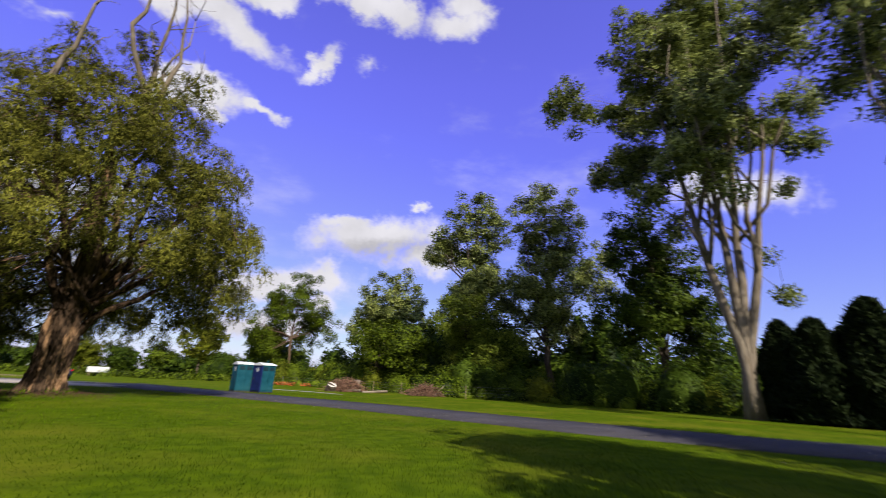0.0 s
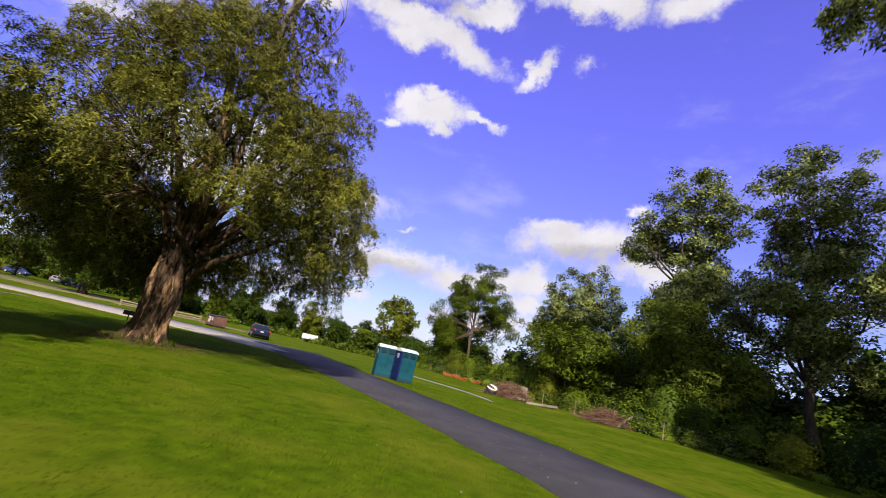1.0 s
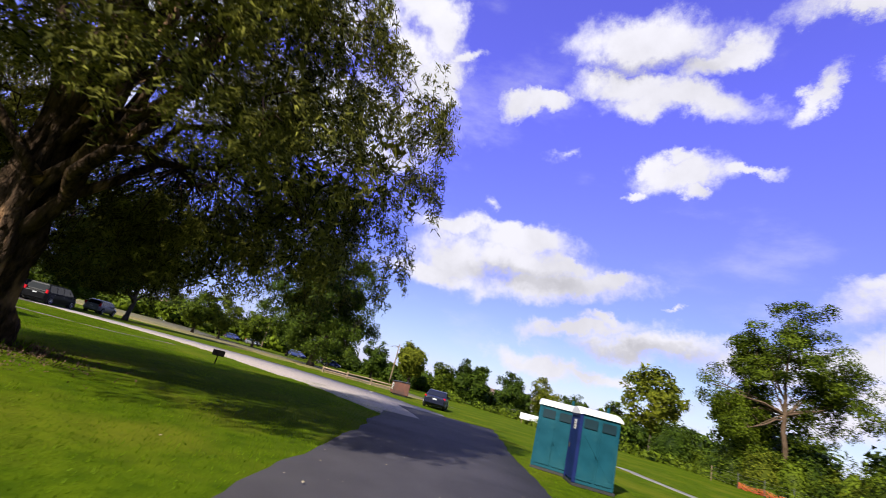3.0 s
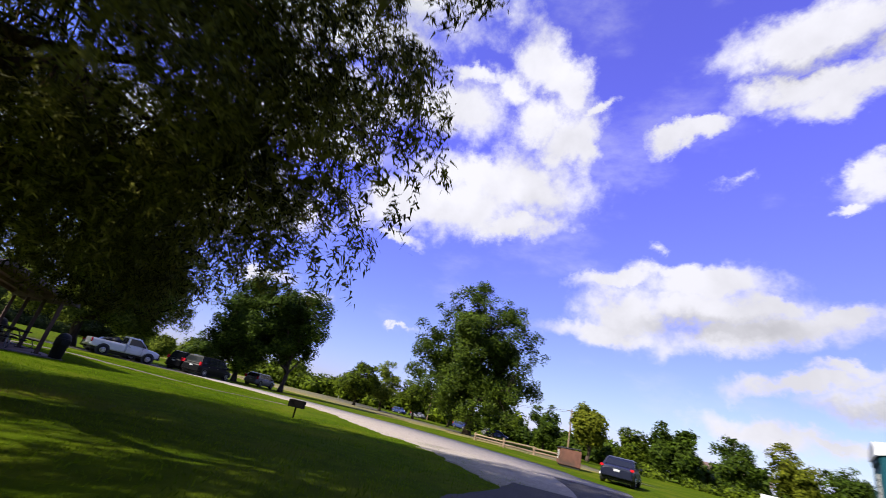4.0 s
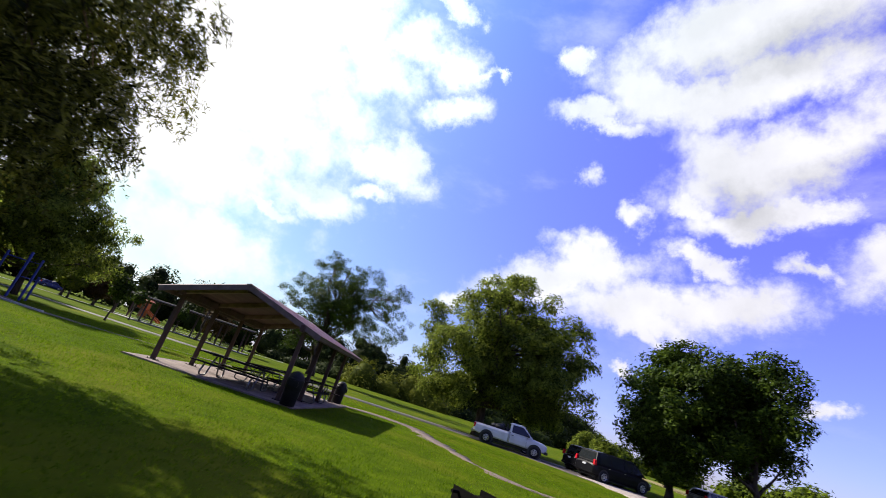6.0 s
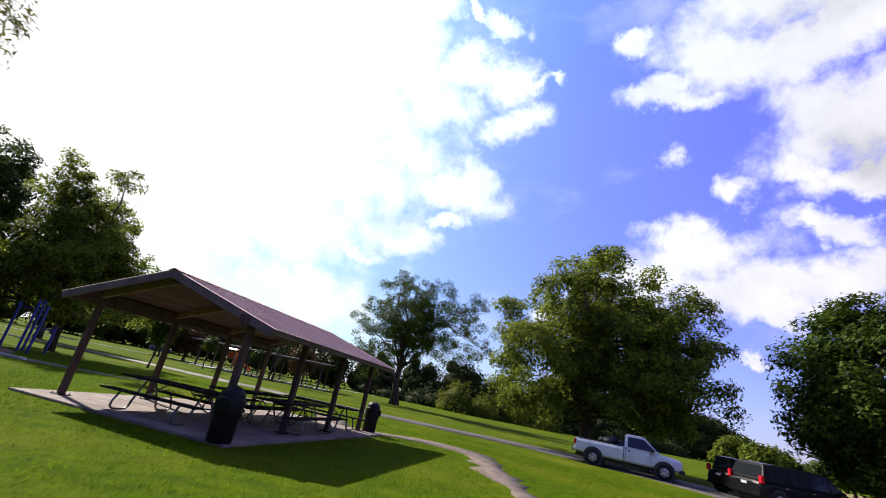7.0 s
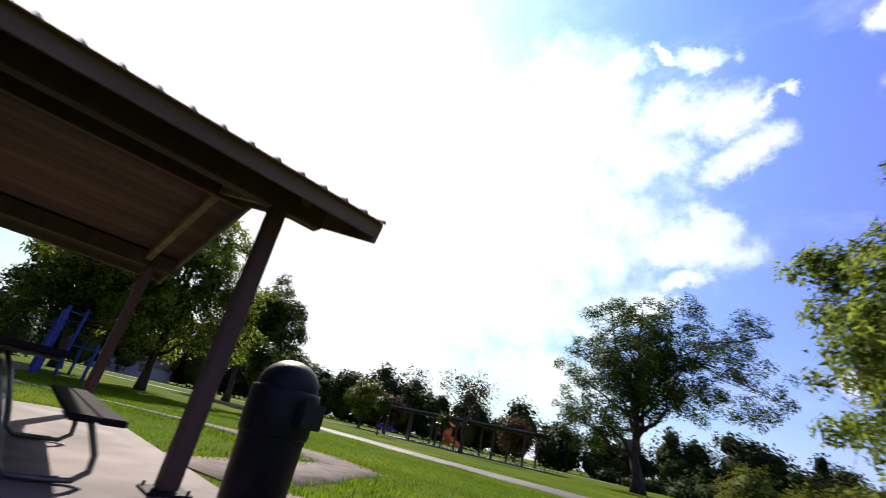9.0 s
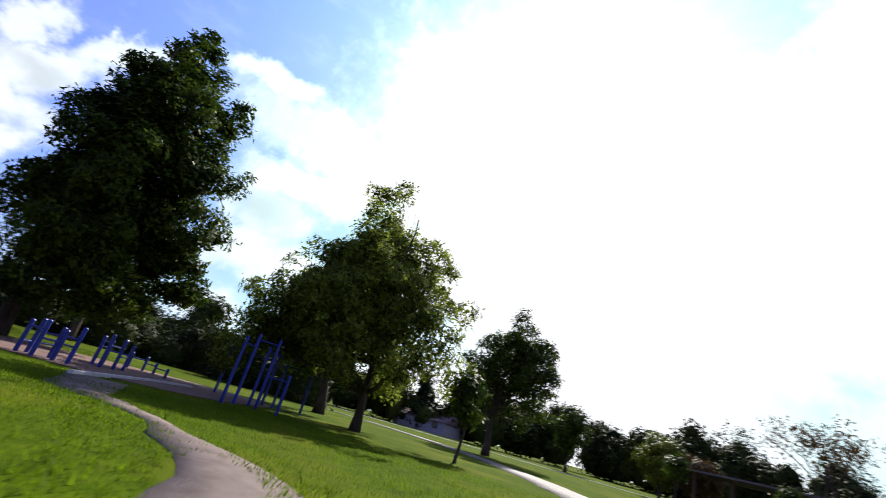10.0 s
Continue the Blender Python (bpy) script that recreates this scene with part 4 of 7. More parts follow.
tree("ash_tree", -3.4, 83.2, [(0.5, 0, 14, 5.8, 5.8, 4.8), (-4.2, 0, 10.5, 4.2, 4.2, 4.8), (4.5, 0, 10.5, 3.6, 3.6, 4.2), (1, 0, 18, 3.4, 3.4, 2.4), (-4, 1, 6.5, 3, 3, 3), (-3.7, -2.4, 5.1, 2.4, 2.4, 2.4), (1.9, 2.4, 7.0, 2.6, 2.6, 2.6), (3.4, 2.5, 10.4, 2.8, 2.8, 2.8), (-3.4, 1.7, 13.6, 2.8, 2.8, 2.8)], 0.3, "slender ash with a bare pale trunk and open crown", BUSH_LEAF, ASH_BARK, 58000, 0.25, 0.9, 330, 27, fork=2.6)
tree("yellow_tree", -20, 95, [(0, 0, 8, 4.5, 4.5, 5)], 0.25, "small bright yellow-green tree", YELLOW_LEAF, BARK, 5000, 0.6, 1.0, 70, 28)
tree("maple_tree", -56.5, 61, [(2.4, -1.9, 14.8, 4.9, 4.9, 4.9), (-4.6, -3.4, 12.3, 4.9, 4.9, 4.9), (4.2, 2.4, 13.0, 4.1, 4.1, 4.1), (-4.9, -4.6, 7.6, 3.7, 3.7, 3.7), (4.7, 5.1, 10.4, 2.6, 2.6, 2.6), (-2.2, 2.3, 8.5, 7.0, 7.0, 7.0), (1.9, -2.8, 17.8, 2.1, 2.1, 2.1), (-3.7, -0.7, 4.3, 3.6, 3.6, 3.6), (4.1, 1.9, 4.7, 3.0, 3.0, 3.0), (0.9, 6.5, 7.5, 2.8, 2.8, 2.8), (-2.4, -7.4, 9.3, 2.2, 2.2, 2.2), (-3.9, -1.3, 17.4, 3.2, 3.2, 3.2), (-0.1, -5.5, 4.1, 2.4, 2.4, 2.4), (1.5, 7.1, 5.1, 1.9, 1.9, 1.9), (2.5, -1.7, 2.6, 2.2, 2.2, 2.2), (0.0, -0.3, 9.3, 5.4, 5.4, 6.5)], 0.45, "full round maple beside the gravel road", ROAD_LEAF, BARK, 92000, 0.32, 1.15, 480, 31)
tree("maple_tree", -53.5, 17.6, [(3.5, -0.3, 10.3, 3.0, 3.0, 3.0), (0.3, -5.8, 9.7, 3.4, 3.4, 3.4), (2.2, 2.3, 12.4, 2.0, 2.0, 2.0), (-4.3, 2.1, 11.7, 3.2, 3.2, 3.2), (-1.0, 6.2, 9.6, 2.0, 2.0, 2.0), (-5.1, 6.3, 8.7, 1.9, 1.9, 1.9), (-2.8, 7.4, 5.9, 1.5, 1.5, 1.5), (-4.9, 6.9, 4.2, 1.2, 1.2, 1.2), (-0.2, 5.4, 5.8, 2.8, 2.8, 2.8), (-3.4, -0.0, 7.9, 5.1, 5.1, 5.1), (4.0, -1.5, 5.2, 3.6, 3.6, 3.6), (1.2, -6.7, 4.9, 2.2, 2.2, 2.2), (3.5, -0.2, 3.0, 2.3, 2.3, 2.3), (-4.9, 4.3, 3.5, 1.9, 1.9, 1.9), (1.9, 2.8, 3.3, 2.0, 2.0, 2.0), (-2.3, -2.1, 13.5, 2.5, 2.5, 2.5), (4.3, -2.5, 2.8, 1.6, 1.6, 1.6), (-4.4, 2.4, 3.5, 2.2, 2.2, 2.2), (-1.7, 6.7, 3.3, 1.3, 1.3, 1.3), (-0.7, 1.8, 6.8, 5.3, 5.3, 4.5), (-1.6, 4.9, 5.0, 1.9, 1.9, 1.9), (-3.3, 5.2, 3.6, 1.3, 1.3, 1.3), (-0.9, 3.7, 3.3, 1.5, 1.5, 1.5), (-3.4, 5.9, 5.3, 1.1, 1.1, 1.1)], 0.42, "big spreading maple behind the white pickup", MAPLE_LEAF, BARK, 135000, 0.24, 0.88, 640, 32)
tree("dark_maple", -58.8, 32, [(1.2, -1.9, 7.0, 2.8, 2.8, 2.8), (-1.1, -1.2, 9.5, 2.8, 2.8, 2.8), (1.2, -1.5, 4.3, 2.6, 2.6, 2.6), (-1.2, -0.3, 11.0, 2.0, 2.0, 2.0), (1.2, 0.6, 5.4, 3.4, 3.4, 3.4), (-0.4, -3.0, 4.6, 1.8, 1.8, 1.8), (1.2, 0.0, 3.0, 2.2, 2.2, 2.2), (-0.7, -2.5, 3.0, 1.8, 1.8, 1.8), (0.2, -1.2, 6.0, 1.4, 1.4, 3.4)], 0.26, "dark dense maple behind the parked cars", DARK_LEAF, BARK, 40000, 0.28, 0.9, 290, 33, group="dark maples")
tree("dark_maple", -58.8, 37.2, [(1.1, -3.3, 9.9, 3.2, 3.2, 3.2), (-1.6, -0.9, 9.8, 3.3, 3.3, 3.3), (1.6, 1.0, 9.8, 2.2, 2.2, 2.2), (-1.6, -0.8, 6.3, 3.5, 3.5, 3.5), (1.5, 1.7, 7.2, 2.0, 2.0, 2.0), (-1.4, -2.6, 6.3, 3.1, 3.1, 3.1), (1.4, -1.9, 3.7, 2.2, 2.2, 2.2), (-1.6, 1.0, 4.8, 2.0, 2.0, 2.0), (-0.1, -0.7, 7.2, 1.9, 1.9, 2.6)], 0.26, "dark dense maple behind the parked cars", DARK_LEAF, BARK, 44000, 0.28, 0.9, 310, 34, group="dark maples")
tree("oak_tree", -61.8, -15.2, [(3.1, 2.4, 13.1, 4.4, 4.4, 4.4), (2.2, -5.7, 11.1, 3.6, 3.6, 3.6), (-0.3, 4.7, 13.7, 3.6, 3.6, 3.6), (-0.8, -4.0, 17.6, 2.3, 2.3, 2.3), (5.5, 0.2, 4.8, 3.1, 3.1, 3.1), (-7.7, 2.0, 13.6, 3.3, 3.3, 3.3), (-5.9, 6.7, 14.6, 2.4, 2.4, 2.4), (-9.1, 4.3, 10.1, 3.7, 3.7, 3.7), (1.3, 3.6, 9.1, 3.0, 3.0, 3.0), (-6.2, 0.3, 8.9, 2.8, 2.8, 2.8), (6.7, -1.1, 5.8, 2.2, 2.2, 2.2), (0.0, -4.5, 7.7, 2.9, 2.9, 2.9), (0.6, 4.1, 16.1, 1.6, 1.6, 1.6), (0.8, -5.0, 4.3, 2.5, 2.5, 2.5), (-0.7, 0.6, 10.7, 5.9, 5.9, 5.7)], 0.5, "wide open-branched tree on the lawn", DARK_LEAF, BARK, 66000, 0.22, 0.78, 560, 35, fork=0.2)
tree("park_tree", -24.7, -2.1, [(0.1, 2.2, 10.9, 1.5, 1.5, 1.5), (2.7, -0.8, 9.9, 2.2, 2.2, 2.2), (2.6, 2.9, 6.7, 1.7, 1.7, 1.7), (5.2, 1.6, 5.5, 1.5, 1.5, 1.5), (1.1, 2.6, 4.5, 2.6, 2.6, 2.6), (0.1, -2.1, 8.7, 2.4, 2.4, 2.4), (-3.0, 0.5, 6.0, 1.8, 1.8, 1.8), (4.3, 0.5, 2.9, 1.8, 1.8, 1.8), (-2.4, 0.9, 3.7, 2.1, 2.1, 2.1), (1.1, -1.7, 3.2, 2.2, 2.2, 2.2), (-3.9, -0.3, 3.4, 1.4, 1.4, 1.4), (2.6, -0.8, 11.5, 1.4, 1.4, 1.4), (0.9, 0.5, 6.4, 3.4, 3.4, 3.7), (3.7, 4.0, 4.2, 1.6, 1.6, 1.6), (6.1, 2.8, 3.0, 1.6, 1.6, 1.5), (4.9, 4.2, 2.0, 1.2, 1.2, 1.0), (4.6, 0.9, 3.6, 1.8, 1.8, 1.8), (1.9, 3.4, 5.2, 1.5, 1.5, 1.5), (0.0, 2.5, 2.4, 1.2, 1.2, 1.0)], 0.2, "leafy park tree beside the walkway", MAPLE_LEAF, BARK, 70000, 0.2, 0.55, 700, 36)
tree("park_tree", -24.2, -23.4, [(-1.4, 1.2, 10.9, 2.1, 2.1, 2.1), (-0.8, -1.7, 9.1, 2.8, 2.8, 2.8), (-3.4, 0.1, 7.0, 2.4, 2.4, 2.4), (-0.3, -1.6, 6.6, 2.3, 2.3, 2.3), (-3.0, 0.4, 4.6, 2.4, 2.4, 2.4), (-3.4, -1.7, 9.7, 1.5, 1.5, 1.5), (0.1, 1.6, 8.1, 1.4, 1.4, 1.4), (-1.7, -0.2, 8.0, 1.3, 1.3, 2.7), (1.4, 1.8, 6.9, 2.0, 2.0, 2.0), (2.3, -0.7, 4.7, 2.0, 2.0, 2.0), (0.9, 1.6, 9.5, 1.6, 1.6, 1.6), (0.1, -1.5, 3.8, 1.8, 1.8, 1.8)], 0.28, "dark round tree across the lane", ROAD_LEAF, BARK, 30000, 0.28, 0.7, 260, 37)
tree("park_tree", -17, -9, [(0, 0, 9, 4, 4, 5)], 0.3, "tall slim tree beyond the exercise area", DARK_LEAF, BARK, 24000, 0.3, 0.75, 200, 38)
tree("tall_tree", -11.6, 6.8, [(-1.9, -0.1, 17.5, 1.1, 1.1, 1.1), (1.1, -1.8, 17.4, 2.1, 2.1, 2.1), (-1.2, 1.7, 13.7, 0.9, 0.9, 0.9), (-0.2, -4.2, 15.1, 1.8, 1.8, 1.8), (-1.7, 0.3, 12.7, 1.9, 1.9, 1.9), (2.2, 1.1, 11.3, 1.5, 1.5, 1.5), (-0.4, 3.2, 10.0, 0.5, 0.5, 0.5), (1.1, -1.8, 10.5, 4.2, 4.2, 4.2), (-2.6, -4.0, 10.7, 1.9, 1.9, 1.9), (1.9, 0.2, 7.7, 2.3, 2.3, 2.3), (-2.5, -4.3, 7.4, 2.1, 2.1, 2.1), (0.7, -2.7, 5.3, 3.8, 3.8, 3.8), (-1.3, 1.3, 4.3, 1.6, 1.6, 1.6), (-1.0, -5.1, 4.9, 2.0, 2.0, 2.0), (-2.2, -1.2, 2.6, 1.5, 1.5, 1.5), (2.3, 1.6, 6.1, 1.3, 1.3, 1.3), (-0.4, -1.0, 9.8, 3.7, 3.7, 6.7), (-2.3, -0.7, 2.2, 1.4, 1.4, 1.1), (0.0, -4.4, 2.8, 1.7, 1.7, 1.4), (-1.9, 0.9, 2.4, 1.3, 1.3, 1.0), (-1.4, -6.0, 4.0, 1.3, 1.3, 1.3), (-2.9, -2.3, 2.2, 1.3, 1.3, 1.0)], 0.3, "very tall dark dense tree over the exercise area", DARK_LEAF, BARK, 96000, 0.27, 0.65, 760, 39)
# two unseen open trees, added south of the start to shade the first lawn
for k, (sx, sy, h) in enumerate(((9.5, -6, 16), (18, -4, 17))):
    tree("tall_tree", sx, sy, [(0, 0, h * 0.55, h * 0.27, h * 0.25, h * 0.32), (0.5, 0, h * 0.84, h * 0.18, h * 0.18, h * 0.16)], 0.34, "unseen tall open tree added to shade the lawn by the drive", DARK_LEAF, BARK, 9000, 0.42, 1.2, 120, 140 + k, group="shade trees by the drive")

# ---- picnic shelter ----
BROWN_WOOD = material("brown_stained_wood", (0.0448, 0.0221, 0.0158), (0.079, 0.0422, 0.0306), 6.0, 0.75, bump=0.4, bump_scale=30, stretch=(1, 1, 0.15), vary=0.12)
GREY_WOOD = material("weathered_fascia", (0.092, 0.067, 0.061), (0.168, 0.126, 0.116), 4.0, 0.85, bump=0.5, bump_scale=25, stretch=(0.2, 1, 1), vary=0.1)
DECK_WOOD = material("roof_boards", (0.056, 0.029, 0.026), (0.1, 0.055, 0.049), 4.0, 0.8, bump=0.4, bump_scale=24, stretch=(0.15, 1, 1), vary=0.2)
BRACE_WOOD = material("pale_brace_wood", (0.1159, 0.079, 0.0501), (0.1897, 0.137, 0.0896), 5.0, 0.8, bump=0.3, stretch=(0.2, 1, 1), vary=0.1)
ROOF_METAL = material("brown_roof_metal", (0.4, 0.255, 0.2), (0.5, 0.325, 0.26), 1.5, 0.45, 0.1, bump=0.1, bump_scale=6, vary=0.06)
STEEL = material("galvanised_pipe", (0.1054, 0.1054, 0.1107), (0.1739, 0.1739, 0.1792), 5.0, 0.45, 0.7, bump=0.1)
TABLE_TOP = material("dark_table_boards", (0.012, 0.0095, 0.0095), (0.025, 0.019, 0.018), 5.0, 0.9, bump=0.3, bump_scale=30, stretch=(1, 0.15, 1), vary=0.15, spec=0.05)
BLACK_PLASTIC = material("black_plastic", (0.005, 0.005, 0.0055), (0.012, 0.012, 0.0128), 3.0, 0.5, bump=0.15, bump_scale=60, spec=0.15)
RUST_METAL = material("dark_metal", (0.008, 0.007, 0.007), (0.016, 0.013, 0.012), 8.0, 0.8, 0.0, bump=0.3, spec=0.15)

SHELTER = pose(-28.91, 19.96, 0, 0, 0, 33.2)
slab = bmesh.new()
# four poured bays with joints between them
for k in range(4):
    box(slab, -4.3 + 2.2 * k + 0.006, -4.3 + 2.2 * (k + 1) - 0.006, -3.0, 3.12, -0.1, 0.055, 0.012)
SLAB = material("stained_slab", (0.13, 0.1, 0.092), (0.215, 0.172, 0.158), 1.5, 0.85, bump=0.25, bump_scale=70, patch=(0.051, 0.0425, 0.0391), patch_scale=0.7, patch_cover=(0.5, 0.8), spec=0.2)
pad = part("concrete_slab", slab, SLAB)
pad.matrix_world = SHELTER
tagged(pad, "grey stained concrete slab with joints under the shelter", "slab", kind="structure")

shelter = thing("picnic_shelter", SHELTER, "open picnic shelter with brown metal gable roof on wooden posts", "shelter")
EAVE, RIDGE, HALF, LONG = 2.46, 3.42, 3.03, 4.2
PITCH = math.atan2(RIDGE - EAVE, HALF)


def slope_place(side):
    """The frame of one roof slope: x along the ridge, y down the slope, z out of it."""
    run = Vector((0, side * math.cos(PITCH), -math.sin(PITCH)))
    up = Vector((0, side * math.sin(PITCH), math.cos(PITCH)))
    along = run.cross(up)
    # the roof sits a little out of square on its posts
    m = Matrix((along, run + Vector((-0.08 if side > 0 else 0.035, 0, 0)), up)).transposed().to_4x4()
    m.translation = (0, 0, RIDGE)
    return m


for px in (-3.77, -1.26, 1.26, 3.77):
    for py in (-2.33, 2.33):
        post = part("post", boxed(px - 0.07, px + 0.07, py - 0.07, py + 0.07, 0.07, 2.5, 0.012), BROWN_WOOD, shelter)
        foot = bmesh.new()
        box(foot, px - 0.15, px + 0.15, py - 0.15, py + 0.15, 0.055, 0.072)
        for bx in (-0.12, 0.12):
            for by in (-0.12, 0.12):
                rod(foot, (px + bx, py + by, 0.07), (px + bx, py + by, 0.1), 0.012, sides=6)
        part("post_foot", foot, RUST_METAL, post, "bolted dark steel foot plate")
for py in (-2.33, 2.33):
    part("beam", boxed(-4.2, 4.2, py - 0.07, py + 0.07, 2.38, 2.62, 0.01), BROWN_WOOD, shelter)
part("ridge_beam", boxed(-LONG + 0.1, LONG - 0.1, -0.05, 0.05, RIDGE - 0.3, RIDGE - 0.06, 0.01), BROWN_WOOD, shelter)
length = HALF / math.cos(PITCH)
for side in (-1, 1):
    m = slope_place(side)
    for rx in (-3.77, -1.26, 1.26, 3.77):
        part("rafter", boxed(side * rx - 0.05, side * rx + 0.05, 0.05, length - 0.62, -0.22, -0.045, 0.008, m), BRACE_WOOD, shelter)
    board = 0.145
    rows = int(length / board)
    for k in range(rows):
        y0 = k * length / rows
        part("roof_board", boxed(-LONG + 0.02, LONG - 0.02, y0 + 0.003, y0 + length / rows - 0.003, -0.042, -0.018, turn=m), DECK_WOOD, shelter)
    # ribbed metal sheets
    sheets = 10
    w = 2 * LONG / sheets
    for k in range(sheets):
        bm = bmesh.new()
        x0 = -LONG + k * w
        outline = []
        for r in range(4):
            xr = x0 + r * w / 4
            outline += [(xr, 0.0), (xr + 0.012, 0.022), (xr + 0.032, 0.022), (xr + 0.044, 0.0)]
        outline.append((x0 + w - 0.001, 0.0))
        rings = []
        for yy in (0.02, length + 0.05):
            rings.append([bm.verts.new((ox, yy, oz - 0.012)) for ox, oz in outline] + [bm.verts.new((x0 + w - 0.001, yy, -0.017)), bm.verts.new((x0, yy, -0.017))])
        cnt = len(rings[0])
        for q in range(cnt):
            bm.faces.new((rings[0][q], rings[0][(q + 1) % cnt], rings[1][(q + 1) % cnt], rings[1][q]))
        bm.faces.new(rings[0])
        bm.faces.new(rings[1][::-1])
        bmesh.ops.transform(bm, matrix=m, verts=bm.verts)
        part("roof_sheet", bm, ROOF_METAL, shelter)
    part("fascia", boxed(-LONG, LONG, length - 0.05, length - 0.008, -0.16, -0.02, 0.006, m), GREY_WOOD, shelter)
    for end in (-1, 1):
        part("barge_board", boxed(end * LONG - 0.022, end * LONG + 0.022, 0.0, length - 0.004, -0.21, -0.018, 0.006, m), GREY_WOOD, shelter)
cap = bmesh.new()
for side in (-1, 1):
    box(cap, -LONG - 0.02, LONG + 0.02, -0.01, 0.16, 0.013, 0.02, 0, slope_place(side))
part("ridge_cap", cap, ROOF_METAL, shelter)


# ---- picnic tables: boards on bent pipe frames ----
def picnic_table():
    top = thing("picnic_table", pose(0, 0, 0), "picnic table with dark boards on bent steel pipe legs", "picnic table", "tables in the shelter")
    for k in range(5):
        y = -0.36 + k * 0.18
        part("top_board", boxed(y - 0.085, y + 0.085, -0.95, 0.95, 0.72, 0.76, 0.006), TABLE_TOP, top)
    for side in (-1, 1):
        for k in range(2):
            x = side * (0.62 + 0.15 * k)
            part("bench_board", boxed(x - 0.07, x + 0.07, -0.95, 0.95, 0.41, 0.45, 0.006), TABLE_TOP, top)
    for y in (-0.6, 0.6):
        frame_parts = Pile()
        for side in (-1, 1):
            pts = [(side * 0.1, y, 0.71), (side * 0.22, y, 0.5), (side * 0.34, y, 0.2), (side * 0.38, y, 0.08), (side * 0.44, y, 0.025), (side * 0.62, y, 0.02), (side * 0.76, y, 0.025), (side * 0.83, y, 0.08), (side * 0.82, y, 0.18), (side * 0.74, y, 0.34), (side * 0.7, y, 0.405)]
            frame_parts.add(*tube(pts, 0.021, 8))
        frame_parts.add(*tube([(-0.42, y, 0.712), (0.42, y, 0.712)], 0.02, 8))
        frame_parts.add(*tube([(-0.3, y, 0.35), (0.3, y, 0.35)], 0.018, 8))
        link_mesh("pipe_frame", frame_parts.verts, frame_parts.faces, STEEL, top, smooth=True)
        rodding = bmesh.new()
        rod(rodding, (0, y, 0.35), (0, y * 0.35, 0.71), 0.015, sides=8)
        part("brace_pipe", rodding, STEEL, top)
    return top


table = picnic_table()
spots = [(3.15, 0.4, 0), (0.05, 0.25, 88), (0.27, 1.95, 91), (-2.45, 1.4, -3)]
table.matrix_world = SHELTER @ pose(spots[0][0], spots[0][1], 0.057, 0, 0, spots[0][2]) @ Matrix.Diagonal((1.05, 1.45, 1.0, 1.0))
for sx, sy, turn in spots[1:]:
    copy_thing(table, SHELTER @ pose(sx, sy, 0.057, 0, 0, turn))


# ---- litter bins ----
def litter_bin():
    top = thing("litter_bin", pose(0, 0, 0), "black plastic litter bin with domed lid beside the shelter", "litter bin", "litter bins")
    body = lathe([(0.232, 0.0), (0.245, 0.02), (0.256, 0.46), (0.262, 0.48), (0.262, 0.52), (0.25, 0.53)])
    link_mesh("body", body[0], body[1], BLACK_PLASTIC, top, smooth=True)
    collar = lathe([(0.25, 0.5), (0.27, 0.505), (0.278, 0.53), (0.284, 0.83), (0.276, 0.862), (0.24, 0.87)])
    link_mesh("collar", collar[0], collar[1], BLACK_PLASTIC, top, smooth=True)
    prof = [(0.252, 0.858)] + [(0.252 * math.cos(a), 0.872 + 0.225 * math.sin(a)) for a in np.linspace(0, 1.5, 10)]
    lid = lathe(prof)
    link_mesh("lid", lid[0], lid[1], BLACK_PLASTIC, top, smooth=True)
    flap = boxed(0.255, 0.315, -0.16, 0.16, 0.6, 0.8, 0.01)
    part("handle_block", flap, BLACK_PLASTIC, top)
    return top


bin_far = litter_bin()
bin_far.matrix_world = pose(-33.92, 19.72, 0.045, 0, 0, 150)
copy_thing(bin_far, pose(-26.85, 24.72, 0.045, 0, 0, 40))

# ---- vehicles ----
def paint(name, colour, rough=0.3, metal=0.0, spec=0.25):
    mat = material(name, tuple(c * 0.9 for c in colour), colour, 0.8, rough, metal, patch=tuple(c * 0.8 for c in colour), patch_scale=1.5)
    mat.node_tree.nodes["Principled BSDF"].inputs["Specular IOR Level"].default_value = spec
    return mat


WHITE_PAINT, BLACK_PAINT = paint("white_paint", (0.58, 0.58, 0.6), 0.35, 0.0), paint("black_paint", (0.006, 0.006, 0.0075), spec=0.13)
NAVY_PAINT, SILVER_PAINT = paint("navy_paint", (0.009, 0.0109, 0.0248)), paint("silver_paint", (0.2108, 0.2108, 0.2161), 0.3, 0.6)
BLUE_PAINT = paint("blue_paint", (0.0211, 0.0316, 0.1054))
GLASS = glassy("tinted_glass", (0.012, 0.014, 0.016))
RUBBER = material("tyre_rubber", (0.0077, 0.0077, 0.0077), (0.0192, 0.0192, 0.0192), 10, 0.85, bump=0.3, spec=0.2)
CHROME = material("bright_alloy", (0.4, 0.4, 0.4), (0.55, 0.55, 0.55), 3, 0.28, 0.9)
TRIM = material("black_trim", (0.0096, 0.0096, 0.0102), (0.0192, 0.0192, 0.0192), 8, 0.6)
RED_LENS = glassy("red_lens", (0.45, 0.012, 0.02), 0.12)
CLEAR_LENS = glassy("clear_lens", (0.6, 0.62, 0.64), 0.08)
PLATE = material("pale_plate", (0.3825, 0.3952, 0.4208), (0.3825, 0.3938, 0.4163), 12, 0.5)


